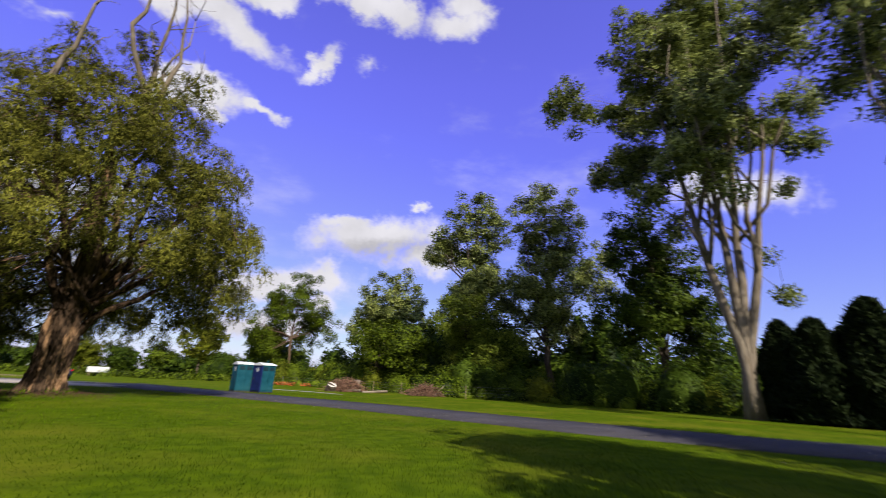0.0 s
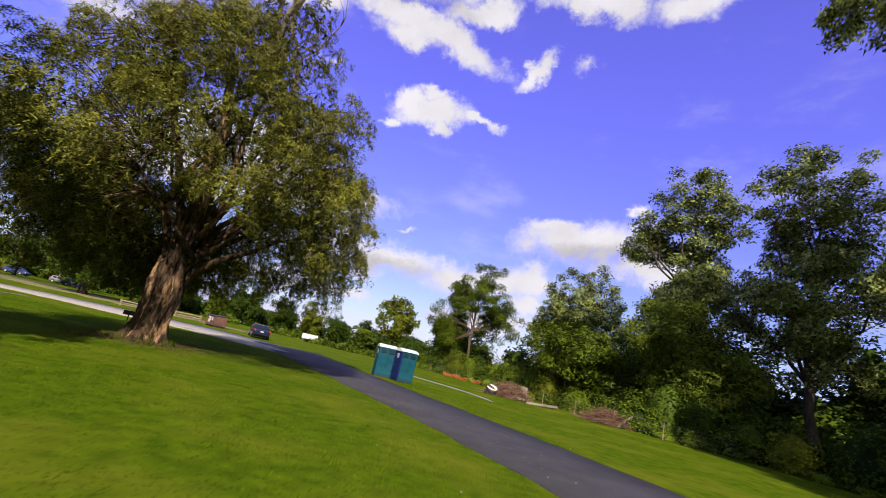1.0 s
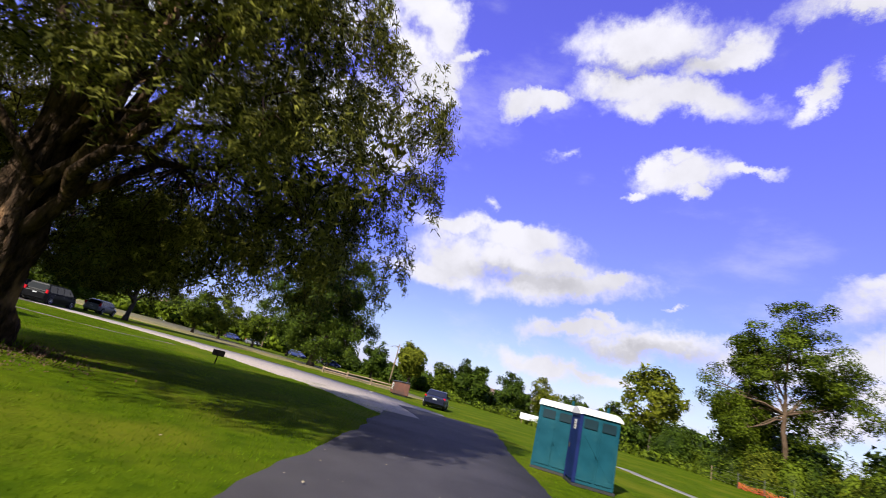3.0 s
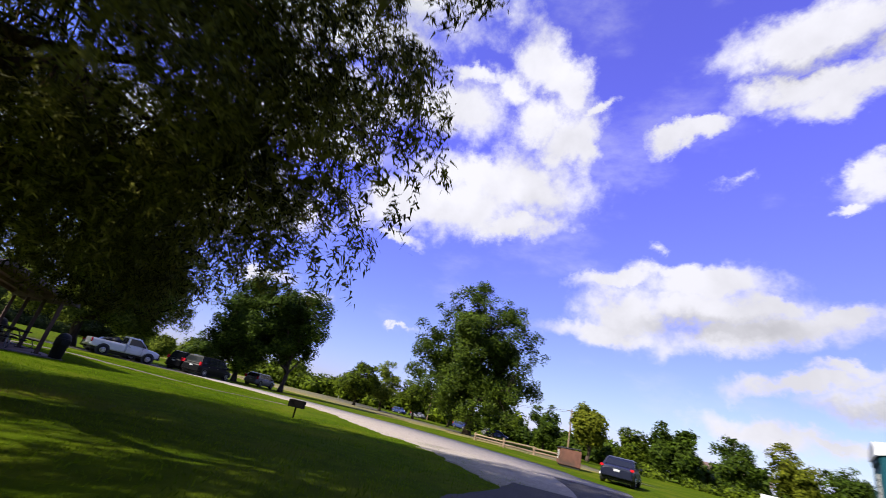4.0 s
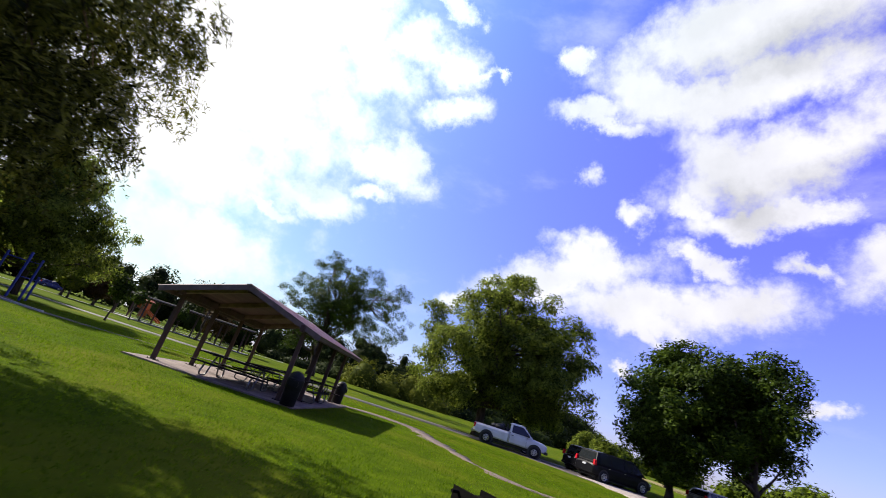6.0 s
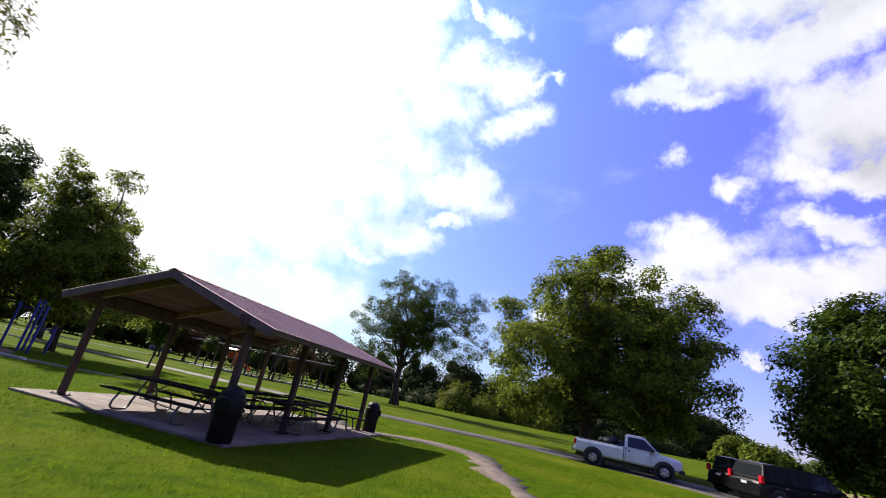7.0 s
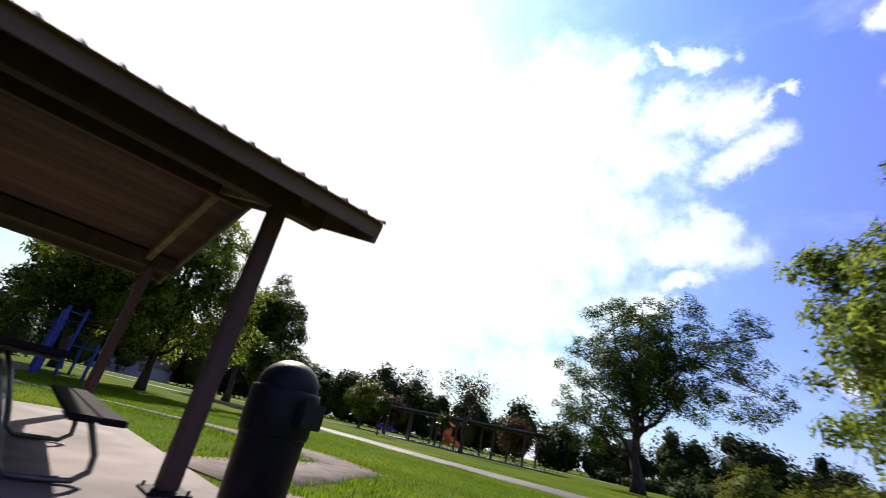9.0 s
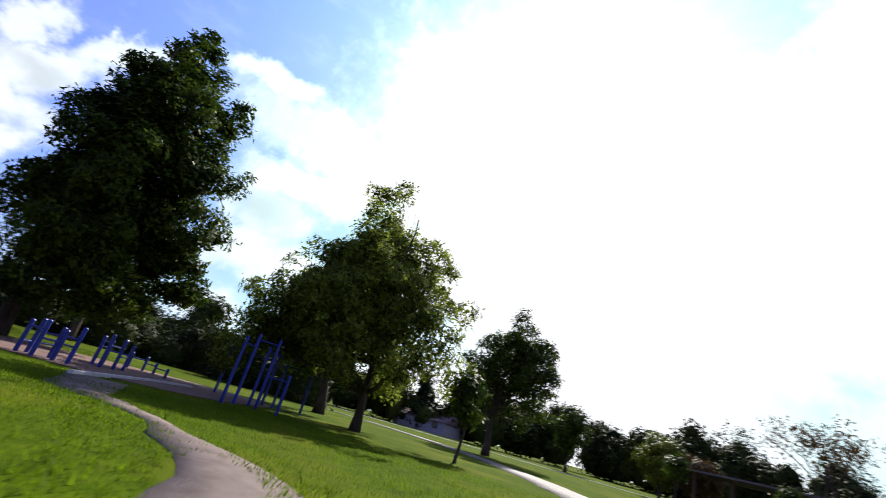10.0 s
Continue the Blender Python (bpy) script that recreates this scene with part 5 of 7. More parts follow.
def loft(sections, cap=True):
    """A body skinned over cross-sections, each a list of points of the same count."""
    bm = bmesh.new()
    rings = [[bm.verts.new(p) for p in s] for s in sections]
    n = len(rings[0])
    for a, b in zip(rings, rings[1:]):
        for k in range(n):
            bm.faces.new((a[k], a[(k + 1) % n], b[(k + 1) % n], b[k]))
    if cap:
        bm.faces.new(rings[0][::-1])
        bm.faces.new(rings[-1])
    return bm


def section(x, low, high, wide, tuck=0.06, crown=0.03):
    """A car-like cross-section at x: sill, bulging side, shoulder and crowned top."""
    w = wide / 2
    h = high - low
    half = [(w - 0.08, low), (w - 0.01, low + 0.12 * h), (w, low + 0.5 * h), (w - tuck * 0.4, low + 0.8 * h), (w - tuck - 0.03, high - 0.02), (w * 0.5, high + crown * 0.7), (0, high + crown)]
    pts = [(x, y, z) for y, z in half] + [(x, -y, z) for y, z in half[-2::-1]]
    return pts


def wheel(top, x, y, r, width, rim_r):
    side = 1 if y > 0 else -1
    prof = [(rim_r, -width / 2), (r - 0.02, -width / 2), (r, -width / 2 + 0.03), (r, width / 2 - 0.03), (r - 0.02, width / 2), (rim_r, width / 2)]
    m = Matrix.Translation((x, y, r)) @ Matrix.Rotation(math.pi / 2, 4, "X")
    v, f = lathe(prof, 28)
    tyre = link_mesh("tyre", [m @ Vector(p) for p in v], f, RUBBER, top, smooth=True)
    v, f = lathe([(0.03, 0.0), (rim_r * 0.4, 0.02), (rim_r * 0.9, 0.0), (rim_r, 0.03), (rim_r, -0.1)], 28)
    m2 = Matrix.Translation((x, y + side * (width / 2 + 0.004), r)) @ Matrix.Rotation(-side * math.pi / 2, 4, "X")
    tagged(link_mesh("rim", [m2 @ Vector(p) for p in v], f, CHROME, tyre), "bright alloy wheel rim")
    # solid dark plugs imitate the shaded holes of the rim
    hole_plugs = bmesh.new()
    for k in range(6):
        a = k * math.pi / 3
        p = m2 @ Vector((rim_r * 0.62 * math.cos(a), rim_r * 0.62 * math.sin(a), 0.02))
        q = m2 @ Vector((rim_r * 0.62 * math.cos(a), rim_r * 0.62 * math.sin(a), 0.045))
        rod(hole_plugs, p, q, rim_r * 0.17, sides=8)
    part("rim_hole", hole_plugs, TRIM, tyre)


def arch(top, x, y, r, lip=0.06):
    """A solid dark disc that stands in for the shaded mouth of a wheel arch."""
    side = 1 if y > 0 else -1
    bm = bmesh.new()
    rod(bm, (x, y - side * 0.2, r + 0.02), (x, y + side * 0.008, r + 0.02), r + lip, sides=26)
    part("wheel_arch", bm, TRIM, top)


def cabin(top, paint_mat, rows, glass_inset=0.012):
    """Roof and glass: rows are (x, z_bottom, z_top, width_bottom, width_top) from the back to the front."""
    secs = []
    for x, zb, zt, wb, wt in rows:
        secs.append([(x, wb / 2, zb), (x, (wb * 0.4 + wt * 0.6) / 2, zb + (zt - zb) * 0.62), (x, wt / 2, zt - 0.04), (x, wt / 2 - 0.09, zt), (x, -wt / 2 + 0.09, zt), (x, -wt / 2, zt - 0.04), (x, -(wb * 0.4 + wt * 0.6) / 2, zb + (zt - zb) * 0.62), (x, -wb / 2, zb)])
    return part("cabin", loft(secs), paint_mat, top, smooth=False)


def side_glass(top, pts, y_low, y_high, z_low, z_high, name="side_window"):
    """A pane on each side, following the lean of the cabin."""
    for side in (-1, 1):
        bm = bmesh.new()
        outer, inner = [], []
        for x, z in pts:
            t = (z - z_low) / (z_high - z_low)
            y = side * (y_low + (y_high - y_low) * t + 0.014)
            outer.append(bm.verts.new((x, y, z)))
            inner.append(bm.verts.new((x, y - side * 0.03, z)))
        n = len(pts)
        bm.faces.new(outer)
        bm.faces.new(inner[::-1])
        for k in range(n):
            bm.faces.new((outer[k], outer[(k + 1) % n], inner[(k + 1) % n], inner[k]))
        part(name, bm, GLASS, top)


def cross_glass(top, name, x0, z0, x1, z1, w0, w1):
    """Windscreen or rear window: a leaning pane across the car."""
    bm = bmesh.new()
    a = [(x0, -w0 / 2, z0), (x0, w0 / 2, z0), (x1, w1 / 2, z1), (x1, -w1 / 2, z1)]
    nrm = Vector((z1 - z0, 0, -(x1 - x0))).normalized()
    if (x1 - x0) > 0:
        nrm = -Vector((z1 - z0, 0, -(x1 - x0))).normalized()
    outer = [bm.verts.new(Vector(p) + nrm * 0.015) for p in a]
    inner = [bm.verts.new(Vector(p) - nrm * 0.02) for p in a]
    bm.faces.new(outer)
    bm.faces.new(inner[::-1])
    for k in range(4):
        bm.faces.new((outer[k], outer[(k + 1) % 4], inner[(k + 1) % 4], inner[k]))
    part(name, bm, GLASS, top)


def both(top, name, mat, x0, x1, y0, y1, z0, z1, bevel=0.015, label=""):
    for s in (-1, 1):
        ya, yb = sorted((s * y0, s * y1))
        part(name, boxed(x0, x1, ya, yb, z0, z1, bevel), mat, top, label)


def pickup():
    top = thing("pickup_truck", pose(0, 0, 0), "white regular-cab pickup truck with long bed parked by the lane", "pickup truck")
    W = 1.94
    secs = [section(x, lo, hi, w, 0.03, 0.0) for x, lo, hi, w in ((0.42, 0.6, 1.12, W - 0.1), (0.48, 0.55, 1.17, W), (0.9, 0.5, 1.19, W), (2.9, 0.48, 1.2, W))]
    part("bed_side", loft(secs), WHITE_PAINT, top, "white load bed")
    # flat dark sheet at rim height stands in for the shaded bed inside
    part("bed_floor", boxed(0.56, 2.82, -W / 2 + 0.12, W / 2 - 0.12, 1.19, 1.215), TRIM, top, "dark flat sheet for the shade inside the load bed")
    secs = [section(x, lo, hi, w, 0.05, c) for x, lo, hi, w, c in ((2.94, 0.48, 1.2, W, 0.0), (4.25, 0.48, 1.18, W, 0.02), (4.6, 0.5, 1.16, W, 0.03), (5.4, 0.52, 1.08, W - 0.06, 0.03), (5.6, 0.55, 1.02, W - 0.16, 0.02), (5.66, 0.62, 0.92, W - 0.26, 0.0))]
    part("front_body", loft(secs), WHITE_PAINT, top, "white cab sides and bonnet")
    cabin(top, WHITE_PAINT, [(2.95, 1.17, 1.78, W - 0.08, W - 0.36), (3.05, 1.17, 1.85, W - 0.08, W - 0.34), (3.75, 1.17, 1.86, W - 0.08, W - 0.34), (3.95, 1.17, 1.8, W - 0.08, W - 0.36), (4.62, 1.14, 1.2, W - 0.1, W - 0.16)])
    side_glass(top, [(3.1, 1.22), (3.1, 1.72), (3.78, 1.73), (3.9, 1.7), (4.38, 1.3), (4.38, 1.22)], W / 2 - 0.05, W / 2 - 0.17, 1.2, 1.8)
    cross_glass(top, "windscreen", 4.52, 1.26, 3.98, 1.77, W - 0.2, W - 0.42)
    cross_glass(top, "rear_window", 2.944, 1.28, 2.95, 1.72, W - 0.5, W - 0.55)
    part("door_seam", boxed(2.99, 3.01, -W / 2 - 0.004, W / 2 + 0.004, 0.55, 1.2), TRIM, top)
    part("door_seam", boxed(4.2, 4.215, -W / 2 - 0.004, W / 2 + 0.004, 0.55, 1.2), TRIM, top)
    both(top, "door_handle", TRIM, 3.1, 3.26, W / 2 - 0.01, W / 2 + 0.03, 1.02, 1.07)
    both(top, "mirror", TRIM, 4.2, 4.34, W / 2 - 0.02, W / 2 + 0.2, 1.2, 1.36, 0.03)
    both(top, "tail_light", RED_LENS, 0.4, 0.52, W / 2 - 0.13, W / 2 + 0.005, 0.84, 1.14, 0.012, "red tail light")
    both(top, "head_light", CLEAR_LENS, 5.5, 5.66, W / 2 - 0.4, W / 2 - 0.12, 0.8, 0.98, 0.02, "clear head light")
    part("grille", boxed(5.6, 5.69, -0.5, 0.5, 0.66, 0.95, 0.02), TRIM, top)
    part("front_bumper", boxed(5.52, 5.78, -W / 2 + 0.05, W / 2 - 0.05, 0.45, 0.64, 0.03), TRIM, top)
    part("rear_bumper", boxed(0.28, 0.46, -W / 2 + 0.08, W / 2 - 0.08, 0.5, 0.66, 0.03), CHROME, top, "bright rear bumper")
    part("tailgate", boxed(0.385, 0.43, -W / 2 + 0.16, W / 2 - 0.16, 0.68, 1.16, 0.015), WHITE_PAINT, top)
    part("underbody", boxed(0.6, 5.3, -0.7, 0.7, 0.3, 0.52), TRIM, top)
    rack = bmesh.new()
    for y in (-0.8, 0.8):
        box(rack, 2.72, 2.79, y - 0.04, y + 0.04, 1.19, 1.7, 0.01)
    for z in (1.36, 1.66):
        box(rack, 2.725, 2.785, -0.8, 0.8, z - 0.03, z + 0.03, 0.008)
    part("bed_rack", rack, TRIM, top, "dark steel rack behind the cab")
    for x in (1.42, 4.85):
        for y in (-W / 2 + 0.1, W / 2 - 0.1):
            wheel(top, x, y, 0.385, 0.26, 0.215)
            arch(top, x, W / 2 if y > 0 else -W / 2, 0.385, 0.11)
    return top


def wagon(name, label, category, paint_mat, L, W, H, belt, nose, tail, glass_rows, wheels=(0.36, 0.2), lamps=True):
    """A closed car: nose and tail are (length of bonnet, of boot) at belt height; glass_rows the cabin."""
    top = thing(name, pose(0, 0, 0), label, category)
    secs = [section(x, lo, hi, w, 0.07, 0.02) for x, lo, hi, w in (
        (0.0, 0.42, belt - 0.14, W - 0.3), (0.06, 0.34, belt - 0.05, W - 0.12), (0.35, 0.28, belt, W), (L * 0.5, 0.24, belt + 0.01, W),
        (L - nose, 0.26, belt - 0.01, W), (L - 0.4, 0.28, belt - nose * 0.14, W - 0.06), (L - 0.1, 0.34, belt - nose * 0.2 - 0.05, W - 0.22), (L, 0.42, belt - nose * 0.2 - 0.16, W - 0.45))]
    part("body", loft(secs), paint_mat, top)
    rows = [(x, belt - 0.03, z, W - 0.06, W - 0.06 - (z - belt) * 0.62) for x, z in glass_rows]
    cabin(top, paint_mat, rows)
    (xa, za), (xb, zb), (xc, zc), xd = glass_rows[0], glass_rows[1], glass_rows[-2], glass_rows[-1][0]
    lean = (W - 0.06) / 2
    span = 0.31
    zg = H - 0.1
    x0, x1 = xb + 0.05, xc
    for k in range(3):
        u0, u1 = x0 + (x1 - x0) * k / 3 + 0.04, x0 + (x1 - x0) * (k + 1) / 3 - 0.04
        side_glass(top, [(u0, belt + 0.05), (u0 + 0.02, zg), (u1 - 0.02, zg), (u1, belt + 0.05)], lean, lean - (H - belt) * span, belt, H)
    side_glass(top, [(x1 + 0.02, belt + 0.05), (x1 + 0.02, zg - 0.02), (x1 + (xd - x1) * 0.72, belt + 0.05)], lean, lean - (H - belt) * span, belt, H)
    cross_glass(top, "windscreen", xd - (xd - xc) * 0.1, belt + 0.03, xc + (xd - xc) * 0.1, zc - 0.04, W - 0.24, W - 0.5)
    cross_glass(top, "rear_window", xa + (xb - xa) * 0.12, za + (zb - za) * 0.12, xa + (xb - xa) * 0.88, za + (zb - za) * 0.88 - 0.02, W - 0.3, W - 0.55)
    both(top, "tail_light", RED_LENS, 0.0, 0.16, W / 2 - 0.2, W / 2 - 0.02, belt - 0.12, belt + (0.2 if tail < 0.3 else 0.02), 0.02, "red tail light")
    both(top, "head_light", CLEAR_LENS, L - 0.35, L - 0.08, W / 2 - 0.42, W / 2 - 0.1, belt - nose * 0.2 - 0.2, belt - nose * 0.2 - 0.06, 0.02, "clear head light")
    part("number_plate", boxed(-0.012, 0.03, -0.16, 0.16, belt - 0.26, belt - 0.14, 0.004), PLATE, top, "pale number plate")
    part("rear_bumper", boxed(-0.04, 0.2, -W / 2 + 0.08, W / 2 - 0.08, 0.36, 0.5, 0.03), paint_mat, top)
    part("underbody", boxed(0.3, L - 0.3, -W / 2 + 0.2, W / 2 - 0.2, 0.16, 0.3), TRIM, top)
    both(top, "mirror", paint_mat, xd - 0.5, xd - 0.36, W / 2 - 0.02, W / 2 + 0.17, belt + 0.02, belt + 0.16, 0.03)
    for k in range(2):
        both(top, "door_handle", CHROME, x0 + (x1 - x0) * (k + 0.62) * 0.42, x0 + (x1 - x0) * (k + 0.62) * 0.42 + 0.16, W / 2 - 0.02, W / 2 + 0.015, belt - 0.14, belt - 0.11, 0.006)
    for x in (0.85, L - 0.95):
        for y in (-W / 2 + 0.08, W / 2 - 0.08):
            wheel(top, x, y, wheels[0], 0.22, wheels[1])
            arch(top, x, W / 2 if y > 0 else -W / 2, wheels[0])
    return top


truck = pickup()
heading = math.degrees(math.atan2(25.34 - 20.37, -49.27 + 46.86))
truck.matrix_world = pose(-47.45, 19.95, 0.02, 0, 0, heading)
for lx, ly, r, h in ((2.2, -0.35, 0.34, 0.34), (1.85, 0.3, 0.3, 0.26), (2.4, 0.42, 0.22, 0.42)):
    sack = thing("dark_sack", truck.matrix_world @ pose(lx, ly, 1.215), "dark filled sack in the pickup bed", "sack", "sacks in the pickup")
    v, f = lathe([(r * 0.9, 0.0), (r, h * 0.3), (r * 0.85, h * 0.75), (r * 0.4, h * 0.97), (0.03, h)], 14)
    link_mesh("sack", [Vector(p) * (1 + 0.1 * noise.noise(Vector(p) * 5)) for p in v], f, TRIM, sack, smooth=True)
van = wagon("minivan", "black minivan parked at the gravel edge", "minivan", BLACK_PAINT, 5.1, 1.95, 1.76, 1.02, 1.05, 0.2, [(0.1, 1.05), (0.3, 1.7), (0.9, 1.76), (3.2, 1.76), (3.5, 1.7), (4.4, 1.05)], (0.35, 0.22))
van.matrix_world = pose(-48.9, 28.1, 0.02, 0, 0, 146.4)
sedan = wagon("dark_sedan", "dark navy sedan parked on the drive", "car", NAVY_PAINT, 4.7, 1.82, 1.43, 0.92, 1.15, 0.9, [(0.62, 0.93), (1.35, 1.38), (1.8, 1.43), (2.7, 1.42), (2.95, 1.38), (3.75, 0.94)], (0.33, 0.21))
sedan.matrix_world = pose(-22.7, 52.6, 0.04, 0, 0, 128)
silver = wagon("silver_car", "silver hatchback parked under the dark maples", "car", SILVER_PAINT, 4.3, 1.76, 1.48, 0.92, 0.95, 0.2, [(0.15, 0.95), (0.5, 1.42), (1.0, 1.48), (2.5, 1.47), (2.8, 1.42), (3.6, 0.95)], (0.32, 0.2))
silver.matrix_world = pose(-58.7, 33.7, 0.02, 0, 0, 146)
jeep = wagon("dark_jeep", "dark open jeep parked beside the minivan", "car", BLACK_PAINT, 3.9, 1.75, 1.75, 1.05, 1.15, 0.2, [(0.3, 1.08), (0.4, 1.7), (0.8, 1.75), (2.2, 1.75), (2.35, 1.7), (2.7, 1.08)], (0.39, 0.2))
jeep.matrix_world = pose(-51.2, 26.4, 0.0, 0, 0, 146)
behind = wagon("dark_car", "dark car parked on the grass behind the pickup", "car", BLACK_PAINT, 4.6, 1.8, 1.45, 0.92, 1.1, 0.8, [(0.6, 0.93), (1.3, 1.4), (1.8, 1.45), (2.7, 1.44), (2.95, 1.4), (3.7, 0.94)], (0.33, 0.2))
behind.matrix_world = pose(-50.6, 19.3, 0.0, 0, 0, 116)
far_car = wagon("blue_car", "blue car parked far across the lawn", "car", BLUE_PAINT, 4.5, 1.8, 1.5, 0.93, 1.0, 0.2, [(0.15, 0.95), (0.5, 1.44), (1.0, 1.5), (2.5, 1.48), (2.8, 1.42), (3.6, 0.95)], (0.33, 0.2))
far_car.matrix_world = pose(-44.5, -86.0, 0.02, 0, 0, 185)

# ---- portable toilets ----
TEAL = material("teal_plastic", (0.004, 0.038, 0.056), (0.008, 0.056, 0.08), 2.0, 0.55, bump=0.15, bump_scale=20, patch=(0.012, 0.06, 0.078), patch_scale=1.5, spec=0.06)
# darker copy of the teal, with the vents' shade put into the colour
VENT_TEAL = material("shaded_teal_vent", (0.0022, 0.014, 0.021), (0.004, 0.02, 0.029), 2.0, 0.6, bump=0.1, spec=0.2)
DEEP_BLUE = material("deep_blue_plastic", (0.0063, 0.0116, 0.0527), (0.0105, 0.0184, 0.0843), 2.0, 0.5, bump=0.15, spec=0.06)
ROOF_WHITE = material("white_roof_plastic", (0.3825, 0.3938, 0.405), (0.45, 0.4556, 0.4612), 2.0, 0.5)
NOTICE = material("pale_notice", (0.3506, 0.357, 0.3506), (0.4208, 0.4208, 0.408), 9.0, 0.7)
DARK_MARK = material("dark_print", (0.0192, 0.0192, 0.0192), (0.0248, 0.0248, 0.0248), 9.0, 0.7)


def toilet(label, front_mat, m):
    """A unit 1.12 wide (y) and 1.2 deep (x), its door at x = 0."""
    top = thing("portable_toilet", m, label, "portable toilet", "portable toilets")
    body = bmesh.new()
    box(body, 0.0, 1.2, -0.56, 0.56, 0.09, 2.1, 0.02)
    part("body", body, TEAL, top)
    part("skid", boxed(-0.05, 1.25, -0.6, 0.6, 0.0, 0.1, 0.02), TRIM, top)
    for s in (-1, 1):
        for k in range(2):
            y0, y1 = sorted((s * 0.552, s * 0.59))
            part("side_panel", boxed(0.06 + 0.56 * k, 0.56 + 0.56 * k, y0, y1, 0.2, 1.62, 0.02), TEAL, top)
            part("vent_strip", boxed(0.1 + 0.56 * k, 0.52 + 0.56 * k, y0 - 0.002, y1 - 0.012, 1.7, 1.98, 0.01), VENT_TEAL, top)
        # the moulded slanting rib
        rib = bmesh.new()
        box(rib, -0.72, 0.72, -0.012, 0.012, -0.03, 0.03, 0.008, Matrix.Translation((0.6, s * 0.592, 0.95)) @ Matrix.Rotation(radians(52), 4, "Y"))
        part("rib", rib, TEAL, top)
    part("door", boxed(-0.035, 0.012, -0.46, 0.46, 0.16, 2.0, 0.012), front_mat, top)
    part("door_handle", boxed(-0.07, -0.03, 0.3, 0.38, 1.0, 1.16, 0.01), TRIM, top)
    part("door_notice", boxed(-0.045, -0.03, -0.15, 0.15, 1.6, 1.9, 0.004), NOTICE, top, "pale notice panel")
    for k in range(3):
        part("notice_line", boxed(-0.05, -0.043, -0.11, 0.11, 1.65 + 0.08 * k, 1.68 + 0.08 * k), DARK_MARK, top)
    for y in (-0.54, 0.54):
        part("corner_post", boxed(-0.04, 0.06, y - 0.05, y + 0.05, 0.09, 2.12, 0.015), front_mat, top)
    roof = bmesh.new()
    prof = [(-0.62, 2.1), (-0.6, 2.17), (-0.3, 2.27), (0, 2.32), (0.3, 2.27), (0.6, 2.17), (0.62, 2.1)]
    ends = [[roof.verts.new((x, y * (1.0 if 0 < x < 1.2 else 0.97), z - (0.0 if 0 < x < 1.2 else 0.02))) for y, z in prof] for x in (-0.08, 0.02, 1.18, 1.27)]
    for a, b in zip(ends, ends[1:]):
        for k in range(len(prof)):
            j = (k + 1) % len(prof)
            roof.faces.new((a[k], a[j], b[j], b[k]))
    roof.faces.new(ends[0][::-1])
    roof.faces.new(ends[-1])
    part("roof", roof, ROOF_WHITE, top, "white moulded roof")
    part("gable", boxed(-0.06, -0.02, -0.5, 0.5, 2.0, 2.12, 0.01), front_mat, top)
    vent = bmesh.new()
    rod(vent, (1.05, 0.4, 2.15), (1.05, 0.4, 2.5), 0.05, sides=12)
    part("vent_pipe", vent, TEAL, top)
    return top


LOO_TURN = math.degrees(math.atan2(0.47, 0.88)) + 11
toilet("teal portable toilet with blue front and white roof", DEEP_BLUE, pose(-3.45 - 0.56 * math.sin(radians(LOO_TURN)), 38.7 + 0.56 * math.cos(radians(LOO_TURN)), -0.01, 0, 0, LOO_TURN))
toilet("teal portable toilet with teal door and white roof", TEAL, pose(-5.3 - 0.47 * 0.56, 39.4 + 0.88 * 0.56, -0.01, 0, 0, LOO_TURN - 12))


SOOT = material("sooty_black_steel", (0.0025, 0.0025, 0.0025), (0.006, 0.0055, 0.005), 8.0, 0.9, bump=0.3, spec=0.04)


# ---- park grill on a post ----
def grill(m, group="park grills"):
    top = thing("park_grill", m, "black steel park grill on a pedestal post in the grass", "grill", group)
    post = bmesh.new()
    rod(post, (0, 0, -0.1), (0, 0, 0.42), 0.035, sides=10)
    part("post", post, SOOT, top)
    tray = bmesh.new()
    box(tray, -0.3, 0.3, -0.22, 0.22, 0.42, 0.44)
    for y0, y1 in ((-0.225, -0.21), (0.21, 0.225)):
        box(tray, -0.3, 0.3, y0, y1, 0.435, 0.7)
    box(tray, 0.288, 0.3, -0.21, 0.21, 0.435, 0.7)
    part("fire_box", tray, SOOT, top)
    for k in range(9):
        bar = bmesh.new()
        rod(bar, (-0.29, -0.18 + 0.045 * k, 0.63), (0.29, -0.18 + 0.045 * k, 0.63), 0.007, sides=6)
        part("grate_bar", bar, SOOT, top)
    for y in (-0.27, 0.27):
        h = bmesh.new()
        rod(h, (-0.2, y - 0.05, 0.65), (-0.2, y + 0.05, 0.65), 0.02, sides=8)
        part("handle", h, SOOT, top)
    return top


one = grill(pose(-21.9, 34.5, 0, 0, 0, 70))
copy_thing(one, pose(-57, -24, 0, 0, 0, 20))
copy_thing(one, pose(-60, -27, 0, 0, 0, 10))

# ---- skip with a notice, rail barrier and sign by the gravel ----
BRICK_RED = material("brown_red_steel", (0.079, 0.029, 0.0184), (0.1265, 0.0501, 0.0316), 3.0, 0.7, bump=0.3, patch=(0.0527, 0.0263, 0.0184), patch_scale=1.2)
RAIL_WOOD = material("weathered_rail", (0.1054, 0.0685, 0.0422), (0.2213, 0.1581, 0.1054), 4.0, 0.9, bump=0.6, bump_scale=20, stretch=(0.2, 1, 1), vary=0.2)
skip = thing("waste_skip", pose(-31.2, 56.4, 0, 0, 0, -35), "brown-red steel waste skip with a white notice", "waste container")
part("body", boxed(-1.3, 1.3, -0.75, 0.75, 0.12, 1.25, 0.03), BRICK_RED, skip)
